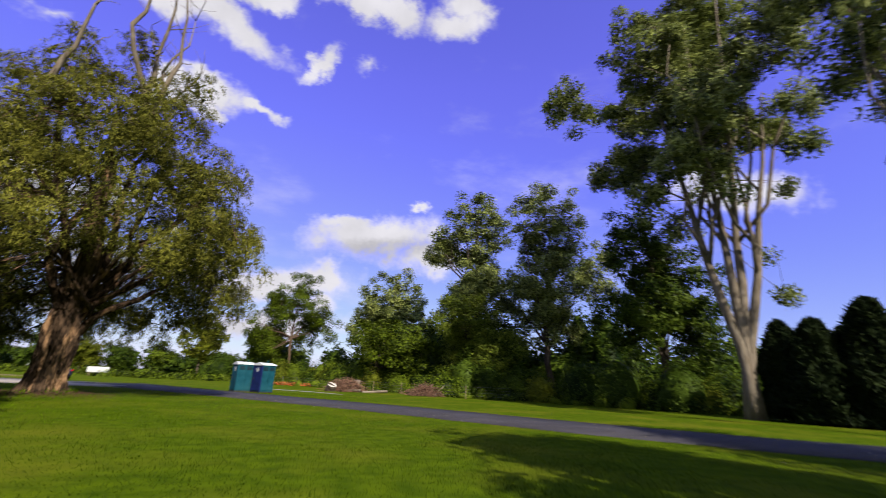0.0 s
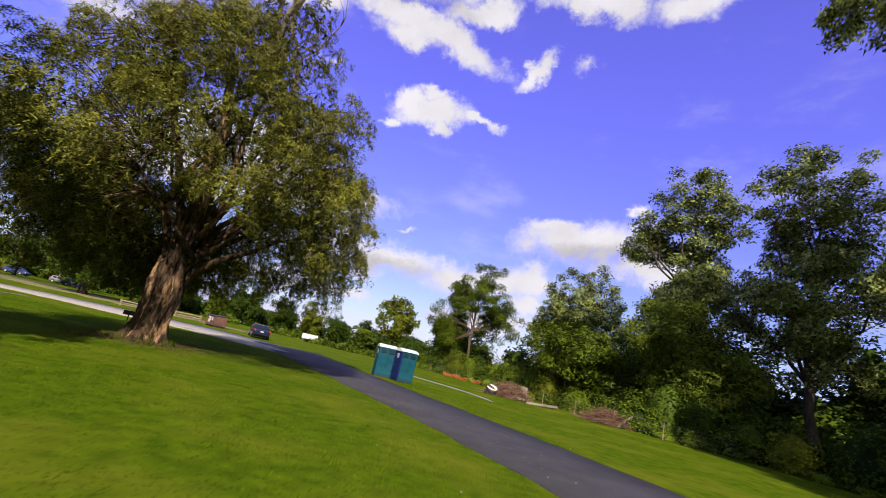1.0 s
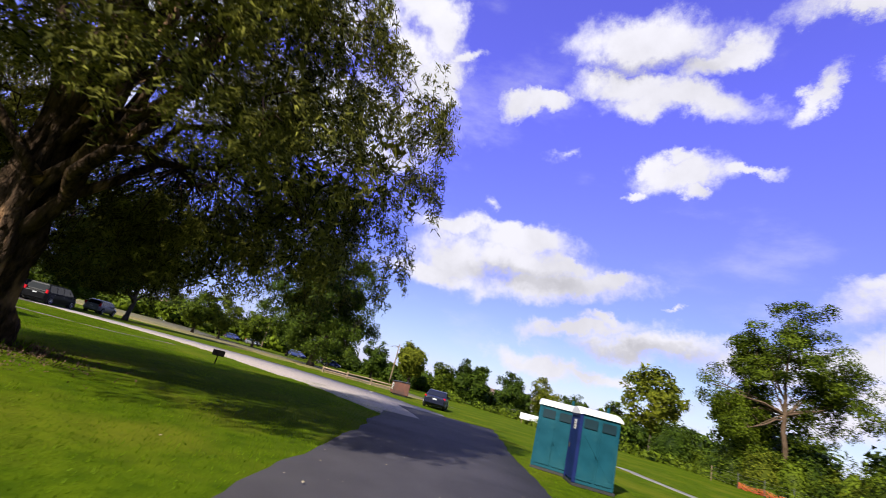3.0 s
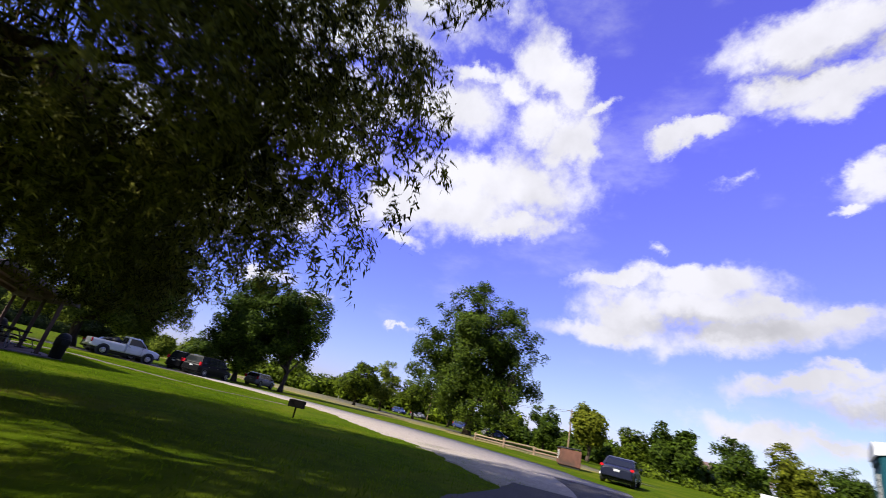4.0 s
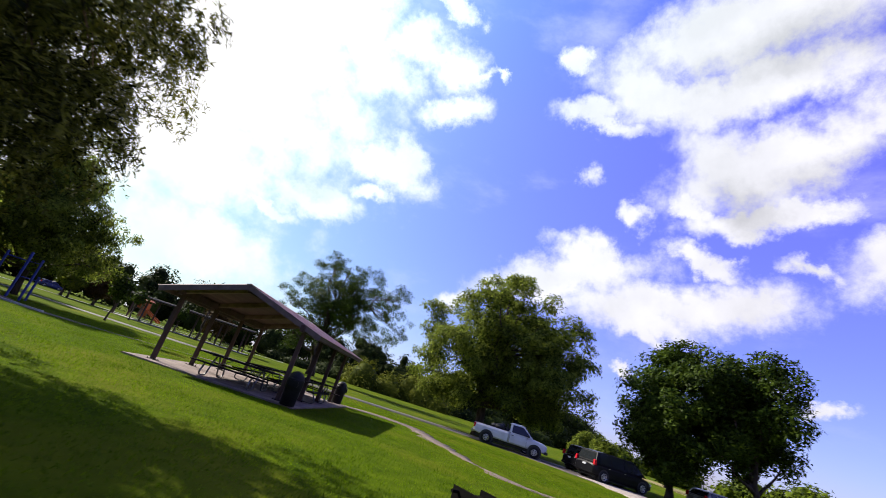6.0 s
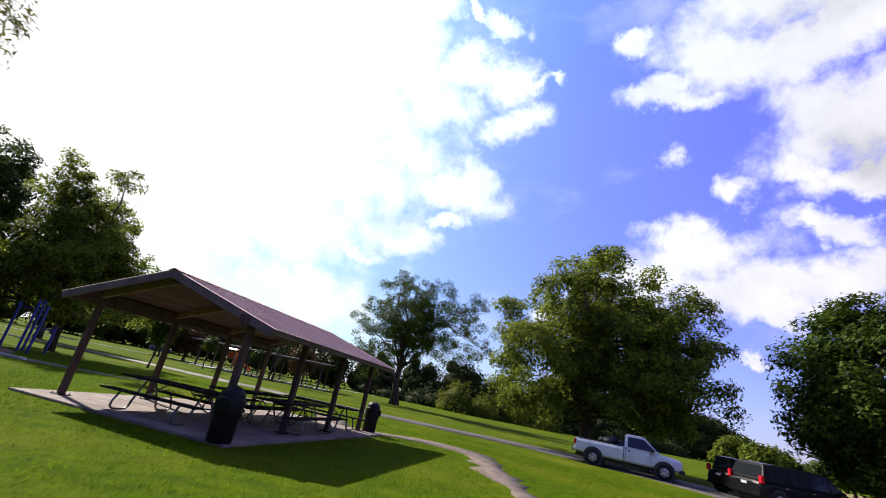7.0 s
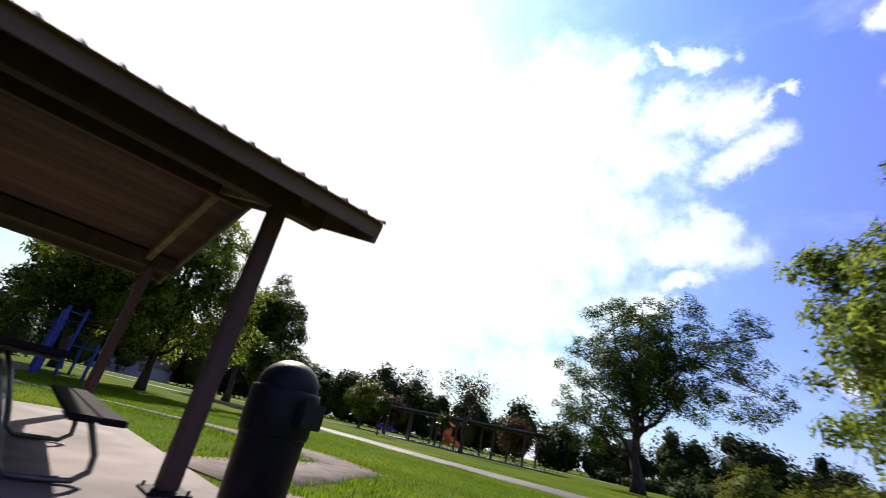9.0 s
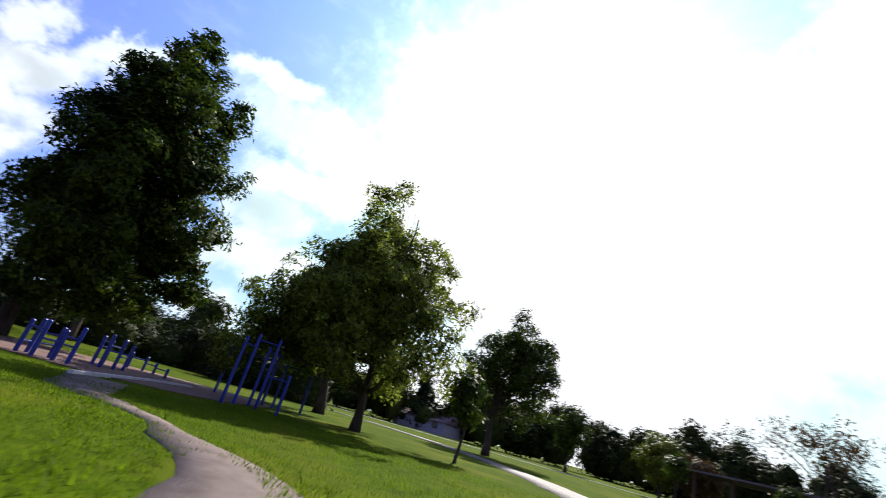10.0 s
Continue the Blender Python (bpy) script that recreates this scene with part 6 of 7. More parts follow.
part("lid", boxed(-1.33, 1.33, -0.78, 0.8, 1.25, 1.33, 0.02, Matrix.Translation((0, 0, 0.02)) @ Matrix.Rotation(radians(4), 4, "X")), TRIM, skip, "dark plastic lid")
for k in range(5):
    part("rib", boxed(-1.25 + k * 0.6, -1.17 + k * 0.6, -0.8, -0.74, 0.15, 1.22, 0.01), BRICK_RED, skip)
part("notice", boxed(-0.45, 0.35, -0.825, -0.81, 0.45, 1.1, 0.004), NOTICE, skip, "white notice board")
part("notice", boxed(0.68, 0.98, -0.825, -0.81, 0.72, 1.1, 0.004), NOTICE, skip, "small white notice")
for k in range(3):
    part("notice_line", boxed(-0.38, 0.28, -0.832, -0.824, 0.6 + 0.14 * k, 0.64 + 0.14 * k), DARK_MARK, skip)
for x in (-1.15, 1.15):
    part("runner", boxed(x - 0.08, x + 0.08, -0.7, 0.7, 0.0, 0.13, 0.01), TRIM, skip)

barrier = thing("rail_barrier", pose(-40.5, 58.2, 0, 0, 0, 40), "low barrier of weathered split rails at the road edge", "fence")
rng = np.random.default_rng(4)
for k in range(4):
    x = -4.5 + 3.0 * k
    part("post", boxed(x - 0.09, x + 0.09, -0.09, 0.09, -0.1, 0.75 + 0.06 * (k % 2), 0.02), RAIL_WOOD, barrier)
    if k < 3:
        for r in range(2):
            v, f = tube(limb_points((x - 0.15, 0.02, 0.28 + 0.3 * r), (x + 3.15, -0.02, 0.3 + 0.3 * r + rng.normal() * 0.03), rng, 0.004), [0.075, 0.085, 0.08, 0.085, 0.08, 0.07], 7)
            link_mesh("rail", v, f, RAIL_WOOD, barrier)
sign = thing("notice_sign", pose(-29.5, 78.5, 0, 0, 0, 20), "blank white sign board on two posts", "sign")
part("board", boxed(-1.3, 1.3, -0.03, 0.03, 0.55, 1.35, 0.01), ROOF_WHITE, sign)
for x in (-1.0, 1.0):
    part("post", boxed(x - 0.05, x + 0.05, 0.03, 0.12, -0.1, 1.3, 0.01), RAIL_WOOD, sign)

# ---- cut stump, brush heap and fences at the wood edge ----
CUT_WOOD = material("fresh_cut_wood", (0.3506, 0.3187, 0.2677), (0.4163, 0.3938, 0.3488), 5.0, 0.8, bump=0.3)
BRUSH = material("dry_brush", (0.075, 0.033, 0.019), (0.19, 0.1, 0.062), 6.0, 0.9, vary=0.2)
ORANGE = material("orange_mesh", (0.3825, 0.0638, 0.0127), (0.4219, 0.09, 0.0225), 3.0, 0.6)
WIRE = material("dull_wire", (0.0843, 0.0843, 0.0843), (0.1318, 0.1318, 0.1318), 5.0, 0.5, 0.6)
stump = thing("felled_trunk", pose(2.6, 50.6, 0), "felled trunk section with a pale cut face", "log")
v, f = lathe([(0.52, -0.55), (0.55, -0.4), (0.56, -0.25), (0.52, -0.1), (0.5, 0.05), (0.54, 0.2), (0.51, 0.3), (0.5, 0.36)], 40)
m = Matrix.Translation((0, 0, 0.36)) @ Matrix.Rotation(radians(24), 4, "Z") @ Matrix.Rotation(radians(28), 4, "X")
link_mesh("bark", [m @ (Vector(p) * (1 + 0.06 * noise.noise(Vector(p) * 4) + 0.06 * noise.noise(Vector((p[0] * 14, p[1] * 14, p[2] * 3))))) for p in v], f, BARK, stump)
v, f = lathe([(0.02, 0.362), (0.49, 0.367), (0.495, 0.35)], 22)
tagged(link_mesh("cut_face", [m @ Vector(p) for p in v], f, CUT_WOOD, stump), "pale cut face")
for k, (lx, ly, lz, yaw, tilt, r, ln) in enumerate(((5.6, 54.0, 0.62, 20, 8, 0.36, 1.3), (4.6, 50.9, 0.16, 70, 88, 0.16, 2.4), (7.2, 49.8, 0.14, 100, 86, 0.14, 2.8), (13.4, 46.6, 0.5, 130, 60, 0.09, 2.2))):
    log = thing("log", pose(lx, ly, lz, tilt, 0, yaw), "sawn log lying by the brush heap" if k else "upright pale log end by the brush heap", "log", "sawn logs")
    v, f = lathe([(r, -ln / 2), (r * 1.04, -ln / 4), (r * 0.97, ln / 4), (r, ln / 2)], 14)
    link_mesh("bark", v, f, PALE_BARK, log, smooth=True)


def brush_heap(x, y, rx, ry, h, count, seed, label):
    rng = np.random.default_rng(seed)
    pile = Pile()
    for k in range(count):
        a, r = rng.uniform(0, 6.28), math.sqrt(rng.uniform(0, 1))
        c = np.array([rx * r * math.cos(a), ry * r * math.sin(a), h * (1 - r * r) * rng.uniform(0.1, 1) + 0.05])
        d = rng.normal(size=3) * (0.8, 0.8, 0.25)
        ends = [c - d * 0.6, c + d * 0.6]
        for e in ends:
            e[2] = max(e[2], 0.03)
        pile.add(*tube(limb_points(ends[0], ends[1], rng, 0.08, 0, 4), [0.022, 0.018, 0.013, 0.006], 4))
    ob = link_mesh("brush_heap", pile.verts, pile.faces, BRUSH)
    ob.location = (x, y, 0)
    tagged(ob, label, "brush heap", kind="stuff")


brush_heap(4.3, 51.8, 1.9, 1.2, 1.4, 900, 5, "heap of dry brown brush and cut twigs")
brush_heap(12.0, 46.9, 1.6, 0.9, 1.2, 700, 6, "small heap of reddish dry twigs by the wire fence")
safety = thing("safety_fence", pose(0, 0, 0), "sagging orange plastic safety mesh between stakes", "fence")
rng = np.random.default_rng(8)
base = [np.array((-5.5, 73.5)), np.array((-3.4, 71.7)), np.array((-1.4, 70.2)), np.array((0.6, 68.6))]
for a, b in zip(base, base[1:]):
    stake = bmesh.new()
    rod(stake, (a[0], a[1], -0.1), (a[0], a[1], 1.25), 0.03, sides=6)
    part("stake", stake, WIRE, safety)
    net = Pile()
    for k in range(9):
        z = 0.06 + 0.06 * k
        p = limb_points((*a, z + rng.normal() * 0.03), (*b, z - 0.1 + rng.normal() * 0.05), rng, 0.03, -0.12, 8)
        net.add(*tube(p, 0.016, 4))
    for k in range(26):
        q = a + (b - a) * k / 26
        net.add(*tube([(q[0], q[1], 0.08), (q[0], q[1], 0.56 - 0.14 * math.sin(math.pi * k / 26))], 0.014, 4))
    link_mesh("mesh", net.verts, net.faces, ORANGE, safety)
wire_fence = thing("wire_fence", pose(0, 0, 0), "old wire fence on thin posts at the wood edge", "fence")
line = [(-7.5, 73.5), (3.5, 58.5), (7.5, 53.5), (10.0, 49.5), (12.6, 46.6), (15.5, 44.0), (19, 41)]
for a, b in zip(line, line[1:]):
    bm = bmesh.new()
    rod(bm, (*a, -0.1), (*a, 1.25), 0.035, sides=7)
    part("post", bm, RAIL_WOOD, wire_fence)
    for z in (0.3, 0.6, 0.9, 1.15):
        bm = bmesh.new()
        rod(bm, (*a, z), (*b, z), 0.006, sides=4)
        part("wire", bm, WIRE, wire_fence)

# ---- exercise area: mulch bed, kerb and blue frames ----
GYM_BLUE = material("blue_powder_coat", (0.007, 0.018, 0.15), (0.012, 0.03, 0.23), 2.0, 0.4, 0.1, vary=0.1)
KERB = material("pale_kerb", (0.36, 0.345, 0.32), (0.5, 0.485, 0.455), 2.0, 0.9)
bed = bmesh.new()
ring = [bed.verts.new((-17.5 + 5.6 * math.cos(a) * (1 + 0.1 * math.sin(3 * a)), 4.3 + 6.2 * math.sin(a), 0.03)) for a in np.linspace(0, 2 * math.pi, 40, endpoint=False)]
bed.faces.new(ring)
ext = bmesh.ops.extrude_face_region(bed, geom=list(bed.faces))
bmesh.ops.translate(bed, vec=(0, 0, -0.06), verts=[g for g in ext["geom"] if isinstance(g, bmesh.types.BMVert)])
tagged(part("mulch_bed", bed, MULCH), "bed of dark brown wood mulch under the exercise frames", "mulch", kind="structure")
kerb = thing("kerb_edging", pose(0, 0, 0), "pale concrete edging strip along the mulch bed", "kerb")
for (xa, ya), (xb, yb), count in (((-23.7, 9.6), (-20.6, 5.4), 5), ((-20.6, 5.4), (-19.2, 2.6), 3)):
    turn, long = math.atan2(yb - ya, xb - xa), math.hypot(xb - xa, yb - ya) / count
    for k in range(count):
        u = (k + 0.5) / count
        m = pose(xa + (xb - xa) * u, ya + (yb - ya) * u, 0.03, 0, 0, math.degrees(turn))
        part("kerb_stone", boxed(-long / 2 + 0.006, long / 2 - 0.006, -0.07, 0.07, -0.05, 0.07, 0.012, m), KERB, kerb)


def frame_set(name, x, y, turn, posts, label, bars):
    """Blue steel uprights joined by bars: posts (x, y, height), bars (post, post, height)."""
    top = thing(name, pose(x, y, 0.02, 0, 0, turn), label, "exercise frame", "exercise frames")
    for px, py, h in posts:
        bm = bmesh.new()
        rod(bm, (px, py, -0.1), (px, py, h), 0.062, sides=12)
        p = part("post", bm, GYM_BLUE, top, smooth=False)
        capv = lathe([(0.065, h - 0.01), (0.067, h + 0.015), (0.04, h + 0.045), (0.01, h + 0.056)], 12)
        link_mesh("post_cap", [(a + px, b + py, c) for a, b, c in capv[0]], capv[1], GYM_BLUE, p)
    for i, j, h in bars:
        bm = bmesh.new()
        rod(bm, (posts[i][0], posts[i][1], h), (posts[j][0], posts[j][1], h), 0.028, sides=8)
        part("bar", bm, GYM_BLUE, top)
    return top


frame_set("pull_up_frame", -23.5, 3.6, 0, [(-0.2, 1.2, 2.3), (0.2, 0.3, 2.55), (0.0, -0.6, 2.6), (-0.9, -0.8, 1.4), (0.9, -1.1, 2.3)], "blue steel pull-up posts with cross bars", [(0, 1, 2.1), (1, 2, 2.4), (2, 3, 1.2), (2, 4, 2.1)])
frame_set("pull_up_frame", -21.0, 0.2, 0, [(0, 0, 2.3), (0.2, -0.9, 2.0), (-0.5, -2.1, 2.5), (1.9, 1.1, 2.2)], "blue steel pull-up posts with cross bars", [(0, 1, 1.8), (1, 2, 1.95), (0, 3, 2.0)])
frame_set("step_frame", -20.4, 8.8, 0, [(0.5, 0.5, 0.95), (-0.1, 0.35, 1.05), (-0.25, -0.15, 0.9), (-0.4, -0.5, 1.1), (0.5, -0.4, 0.95), (0.9, 0.05, 1.05)], "low blue exercise stations with rails", [(0, 1, 0.8), (1, 2, 0.55), (2, 3, 0.75), (3, 4, 0.5), (4, 5, 0.7), (0, 5, 0.35), (1, 4, 0.4)])
frame_set("step_frame", -18.7, 5.7, 0, [(-0.5, 0.8, 1.15), (-0.05, 0.05, 1.1), (0.5, -0.65, 0.95), (0.45, 0.55, 1.05), (1.0, -0.1, 0.95)], "low blue exercise stations with rails", [(0, 1, 0.8), (1, 2, 0.5), (0, 3, 0.9), (3, 4, 0.7), (2, 4, 0.6)])
frame_set("step_frame", -15.8, 2.2, 10, [(0, 0, 0.5), (-1.1, 0.35, 0.4), (1.0, -0.3, 0.65), (1.3, 0.3, 0.7)], "low blue exercise stations with rails", [(0, 1, 0.32), (0, 2, 0.38), (2, 3, 0.5)])

# ---- far shelter and play things across the lawn ----
PLAY_ORANGE = material("orange_play_plastic", (0.5, 0.095, 0.004), (0.62, 0.13, 0.006), 2.0, 0.45)
DARK_SHINGLE = material("dark_shingles", (0.009, 0.008, 0.008), (0.018, 0.015, 0.015), 3.0, 0.95, bump=0.4, spec=0.1)
far = thing("far_shelter", pose(-48.2, -27.4, 0, 0, 0, -38), "long low dark picnic shelter far across the lawn", "shelter")
for k in range(6):
    for y in (-2.6, 2.6):
        part("post", boxed(-8.0 + 3.2 * k - 0.1, -8.0 + 3.2 * k + 0.1, y - 0.1, y + 0.1, 0, 3.15, 0.01), BROWN_WOOD, far)
for s in (-1, 1):
    m = Matrix.Translation((0, 0, 3.45)) @ Matrix.Rotation(s * radians(-3), 4, "X")
    ya, yb = sorted((0.0, s * 3.5))
    part("roof_slope", boxed(-9.2, 9.2, ya, yb, -0.1, 0.0, 0.01, m), DARK_SHINGLE, far)
    part("fascia", boxed(-9.2, 9.2, s * 3.5 - 0.03, s * 3.5 + 0.03, -0.15, 0.01, 0.008, m), GREY_WOOD, far, "pale fascia board")
part("slab", boxed(-9, 9, -3.2, 3.2, -0.05, 0.06, 0.02), CONCRETE, far)
for k in range(4):
    copy_thing(table, pose(-48.2, -27.4, 0, 0, 0, -38) @ pose(-6 + 3.6 * k, 0.3, 0.06, 0, 0, 4 * k))
play = thing("play_slide", pose(-53.3, -56.3, 0, 0, 0, 30), "orange plastic play slide on posts", "slide")
for x, y in ((0, 0), (1.2, 0), (0, 1.2), (1.2, 1.2)):
    bm = bmesh.new()
    rod(bm, (x, y, -0.05), (x, y, 2.4), 0.06, sides=8)
    part("post", bm, RAIL_WOOD, play)
part("deck", boxed(-0.1, 1.3, -0.1, 1.3, 1.1, 1.2, 0.02), RAIL_WOOD, play)
part("roof", loft([[(-0.3, -0.3, 2.35), (1.5, -0.3, 2.35), (1.5, 1.5, 2.35), (-0.3, 1.5, 2.35)], [(0.55, 0.55, 3.0), (0.65, 0.55, 3.0), (0.65, 0.65, 3.0), (0.55, 0.65, 3.0)]]), PLAY_ORANGE, play, "orange pyramid roof")
chute = bmesh.new()
box(chute, -0.35, 0.35, 0, 2.6, -0.03, 0.03, 0.01, Matrix.Translation((0.6, 1.3, 1.15)) @ Matrix.Rotation(radians(-24), 4, "X"))
for x0 in (-0.38, 0.33):
    box(chute, x0, x0 + 0.05, 0, 2.6, 0, 0.22, 0.01, Matrix.Translation((0.6, 1.3, 1.15)) @ Matrix.Rotation(radians(-24), 4, "X"))
part("chute", chute, PLAY_ORANGE, play, "orange slide chute")
for y0, y1 in ((-0.08, -0.03), (1.23, 1.28)):
    part("side_panel", boxed(0.05, 1.15, y0, y1, 1.25, 2.1, 0.02), PLAY_ORANGE, play, "orange side panel")
part("end_panel", boxed(-0.08, -0.03, 0.05, 1.15, 0.2, 2.1, 0.02), PLAY_ORANGE, play, "orange climbing panel")
play.matrix_world = play.matrix_world @ Matrix.Scale(1.4, 4)

# ---- undergrowth, wood edge and far trees ----
def along(points, step, radius, height, seed, wide=2.0):
    """Domes strewn along a line: (x, y, radius, height)."""
    rng = np.random.default_rng(seed)
    out = []
    for (x0, y0), (x1, y1) in zip(points, points[1:]):
        d = math.hypot(x1 - x0, y1 - y0)
        for k in range(max(1, int(d / step))):
            t = (k + rng.uniform(0, 1)) / max(1, int(d / step))
            r = radius * rng.uniform(0.6, 1.35)
            out.append((x0 + (x1 - x0) * t + rng.normal() * wide, y0 + (y1 - y0) * t + rng.normal() * wide, r, height * rng.uniform(0.55, 1.3)))
    return out


EDGE = [(-16, 92), (-8, 84), (5, 70), (10.5, 61), (15.5, 53.5), (20.5, 48), (25, 42.5), (30, 35.5), (34, 28)]
shrub_mass("wood_edge_bushes", along(EDGE, 1.9, 2.3, 3.4, 1, 1.3), "dense green bushes along the wood edge", BUSH_LEAF, 70000, 0.2, 51)
shrub_mass("wood_edge_bushes", along(EDGE, 2.6, 2.4, 4.2, 21, 1.5), "darker tall bushes along the wood edge", DARK_LEAF, 60000, 0.22, 71)
shrub_mass("wood_edge_bushes", along(EDGE, 4.5, 1.9, 3.2, 22, 1.2), "yellowish green bushes along the wood edge", YELLOW_LEAF, 26000, 0.2, 72)
shrub_mass("wood_edge_weeds", along([(-11, 82), (2, 67.5), (9, 57.5), (12.6, 50.6), (17, 46.2), (21.5, 42), (27, 34.5)], 0.8, 0.9, 1.0, 2, 0.5), "tall weeds and brambles before the bushes", BUSH_LEAF, 16000, 0.17, 52)
shrub_mass("wood_behind", along([(-14, 108), (6, 88), (20, 78), (32, 66), (42, 54), (50, 42), (54, 28)], 2.6, 4.2, 6.5, 3, 2.5), "dark wood standing behind the bushes", DARK_LEAF, 46000, 0.7, 53, "wood")
shrub_mass("wood_behind", along([(18, 70), (26, 62), (32, 54), (38, 44)], 1.8, 4.2, 11.5, 33, 2.0), "taller dark wood behind the poplars", DARK_LEAF, 30000, 0.5, 73, "wood")
far_wood("far_hedge_north", along([(-120, 96), (-95, 97), (-82, 98), (-70, 96), (-58, 103), (-44, 108), (-30, 112), (-16, 104)], 3.2, 3.4, 4.6, 4, 2.0), "row of mixed trees and bushes beyond the meadow", DARK_LEAF, 30000, 0.7, 54)
shrub_mass("far_hedge_low", along([(-52, 86), (-42, 90), (-34, 86), (-26, 80), (-18, 82), (-12, 84)], 1.6, 1.5, 1.3, 12, 1.2), "low rough bushes at the meadow's end", BUSH_LEAF, 14000, 0.4, 62)
far_wood("far_trees_west", along([(-186, -16), (-190, 10), (-170, 40), (-150, 62), (-122, 84), (-100, 90)], 4.0, 6.0, 7.0, 5, 3.0), "far line of trees beyond the houses", BUSH_LEAF, 26000, 0.95, 55)
far_wood("wood_south_west", along([(-190, -10), (-150, -22), (-120, -38), (-102, -52), (-86, -66), (-72, -74)], 1.9, 4.8, 11.0, 6, 3.0), "dark wood along the far lawn edge", SHADE_LEAF, 64000, 0.62, 56)
shrub_mass("wood_hedge_south_west", along([(-150, -12), (-118, -30), (-98, -44), (-82, -58)], 2.0, 3.4, 3.0, 16, 1.8), "low dark shrubs in front of the far wood", SHADE_LEAF, 20000, 0.42, 66)
far_wood("wood_south", along([(-72, -74), (-60, -84), (-44, -104), (-28, -96), (-10, -84), (10, -70), (30, -54), (44, -34)], 2.4, 4.8, 11.5, 7, 3.0), "far dark trees along the southern edge", SHADE_LEAF, 60000, 0.62, 57)
shrub_mass("bright_shrubs", along([(-110, -22), (-100, -33), (-92, -40)], 2.2, 3.6, 6.0, 18, 1.6), "yellow-green shrubs in front of the far wood", YELLOW_LEAF, 12000, 0.4, 67)
far_wood("hill_trees", along([(-52, -108), (-42, -112), (-32, -108)], 2.0, 6.0, 17.0, 8, 2.0), "taller clump of dark trees far off", SHADE_LEAF, 12000, 0.7, 58)
shrub_mass("bushes_south", along([(-6, -20), (6, -22), (18, -14), (24, -2)], 1.8, 3.0, 5.0, 9, 1.5), "dark shrubs and small trees behind the exercise area", SHADE_LEAF, 30000, 0.34, 59)

for k, (cx, cy, h, r) in enumerate(((30.9, 20.8, 6.2, 1.9), (32.6, 18.6, 7.4, 2.2), (35.0, 17.4, 6.2, 2.3), (36.5, 14.5, 6.0, 2.3), (31.4, 23.4, 6.4, 1.8), (38.0, 11.0, 6.4, 2.4), (33.8, 20.6, 6.0, 2.3), (35.4, 19.6, 6.6, 2.4))):
    rng = np.random.default_rng(80 + k)
    top = thing("cedar_tree", pose(cx, cy, 0), "dark columnar evergreen beside the drive", "tree", "evergreens by the drive")
    wood = Pile()
    wood.add(*tube([(0, 0, -0.1), (0.02, 0, h * 0.5), (0, 0, h * 0.95)], [0.14, 0.09, 0.02], 8))
    link_mesh("trunk", wood.verts, wood.faces, BARK, top)
    n = 15000
    t = rng.uniform(0.02, 1, n) ** 1.3
    a = rng.uniform(0, 6.283, n)
    wide = r * 1.2 * (1 - t) ** 0.42 * (0.82 + 0.18 * np.sin(3 * a + k) * np.sin(11 * t + 2 * a)) * rng.uniform(0.25, 1.0, n) ** 0.5
    pts = np.stack([wide * np.cos(a), wide * np.sin(a), 0.15 + t * h], 1)
    v, f = leaf_quads(pts, 0.34, rng, slim=0.5, droop=-0.4, fine=False)
    link_mesh("crown", v, f, CEDAR_LEAF, top)

tree("bushy_tree", -63, 87, [(0, 0, 5.4, 3.0, 3.0, 3.6)], 0.3, "round olive-green tree by the far hedge", YELLOW_LEAF, BARK, 6000, 0.6, 1.0, 80, 41)
tree("slim_tree", -51.5, 94.5, [(0, 0, 3.8, 1.9, 1.9, 3.9)], 0.2, "slim dark conical tree in the far hedge", DARK_LEAF, BARK, 5000, 0.55, 0.8, 70, 42)
tree("young_tree", -8, 90, [(0, 0, 7, 4, 4, 4)], 0.25, "bushy tree behind the slender ash", BUSH_LEAF, BARK, 6000, 0.55, 1.0, 80, 43)
tree("bush_tree", 9, 62, [(0, 0, 6, 4.5, 4.5, 4.5), (4, -4, 5, 4, 4, 4)], 0.25, "bushy bright green tree at the wood edge", BUSH_LEAF, BARK, 22000, 0.3, 1.0, 150, 44)
tree("bush_tree", 18, 52, [(0, 0, 8, 4.2, 4.2, 5), (3, -3, 5, 4, 4, 4)], 0.25, "bushy olive-green tree at the wood edge", MAPLE_LEAF, BARK, 22000, 0.3, 1.0, 150, 45)
tree("park_tree", -38, -44, [(0, 0, 4.2, 3.2, 3.2, 3)], 0.18, "low bushy tree near the far walkway", BUSH_LEAF, BARK, 5000, 0.45, 0.8, 70, 46)
tree("park_tree", -26, -56, [(0, 0, 6, 2.8, 2.8, 4)], 0.2, "dark tree beyond the far walkway", DARK_LEAF, BARK, 5000, 0.45, 0.8, 70, 47)
tree("russet_tree", -61.5, -44.0, [(0, 0, 4.0, 3.0, 3.0, 2.8)], 0.2, "reddish-brown tree behind the far shelter", RUSSET_LEAF, BARK, 5000, 0.4, 0.9, 80, 46)
tree("russet_tree", -41.4, -41.5, [(0, 0, 3.2, 2.4, 2.4, 2.2)], 0.22, "reddish-brown tree beside the yellow-green tree", RUSSET_LEAF, BARK, 5000, 0.4, 0.9, 80, 48)
tree("sparse_tree", -46.3, -19.6, [(0, 0, 5.9, 3.4, 3.4, 1.8)], 0.13, "thin nearly bare small tree on the lawn", RUSSET_LEAF, BARK, 1300, 0.22, 0.7, 80, 49)
tree("yellow_tree", -37.9, -40.5, [(0, 0, 3.6, 2.5, 2.5, 2.6)], 0.12, "small yellow-green tree by the far shelter", YELLOW_LEAF, BARK, 2500, 0.35, 0.6, 40, 50)
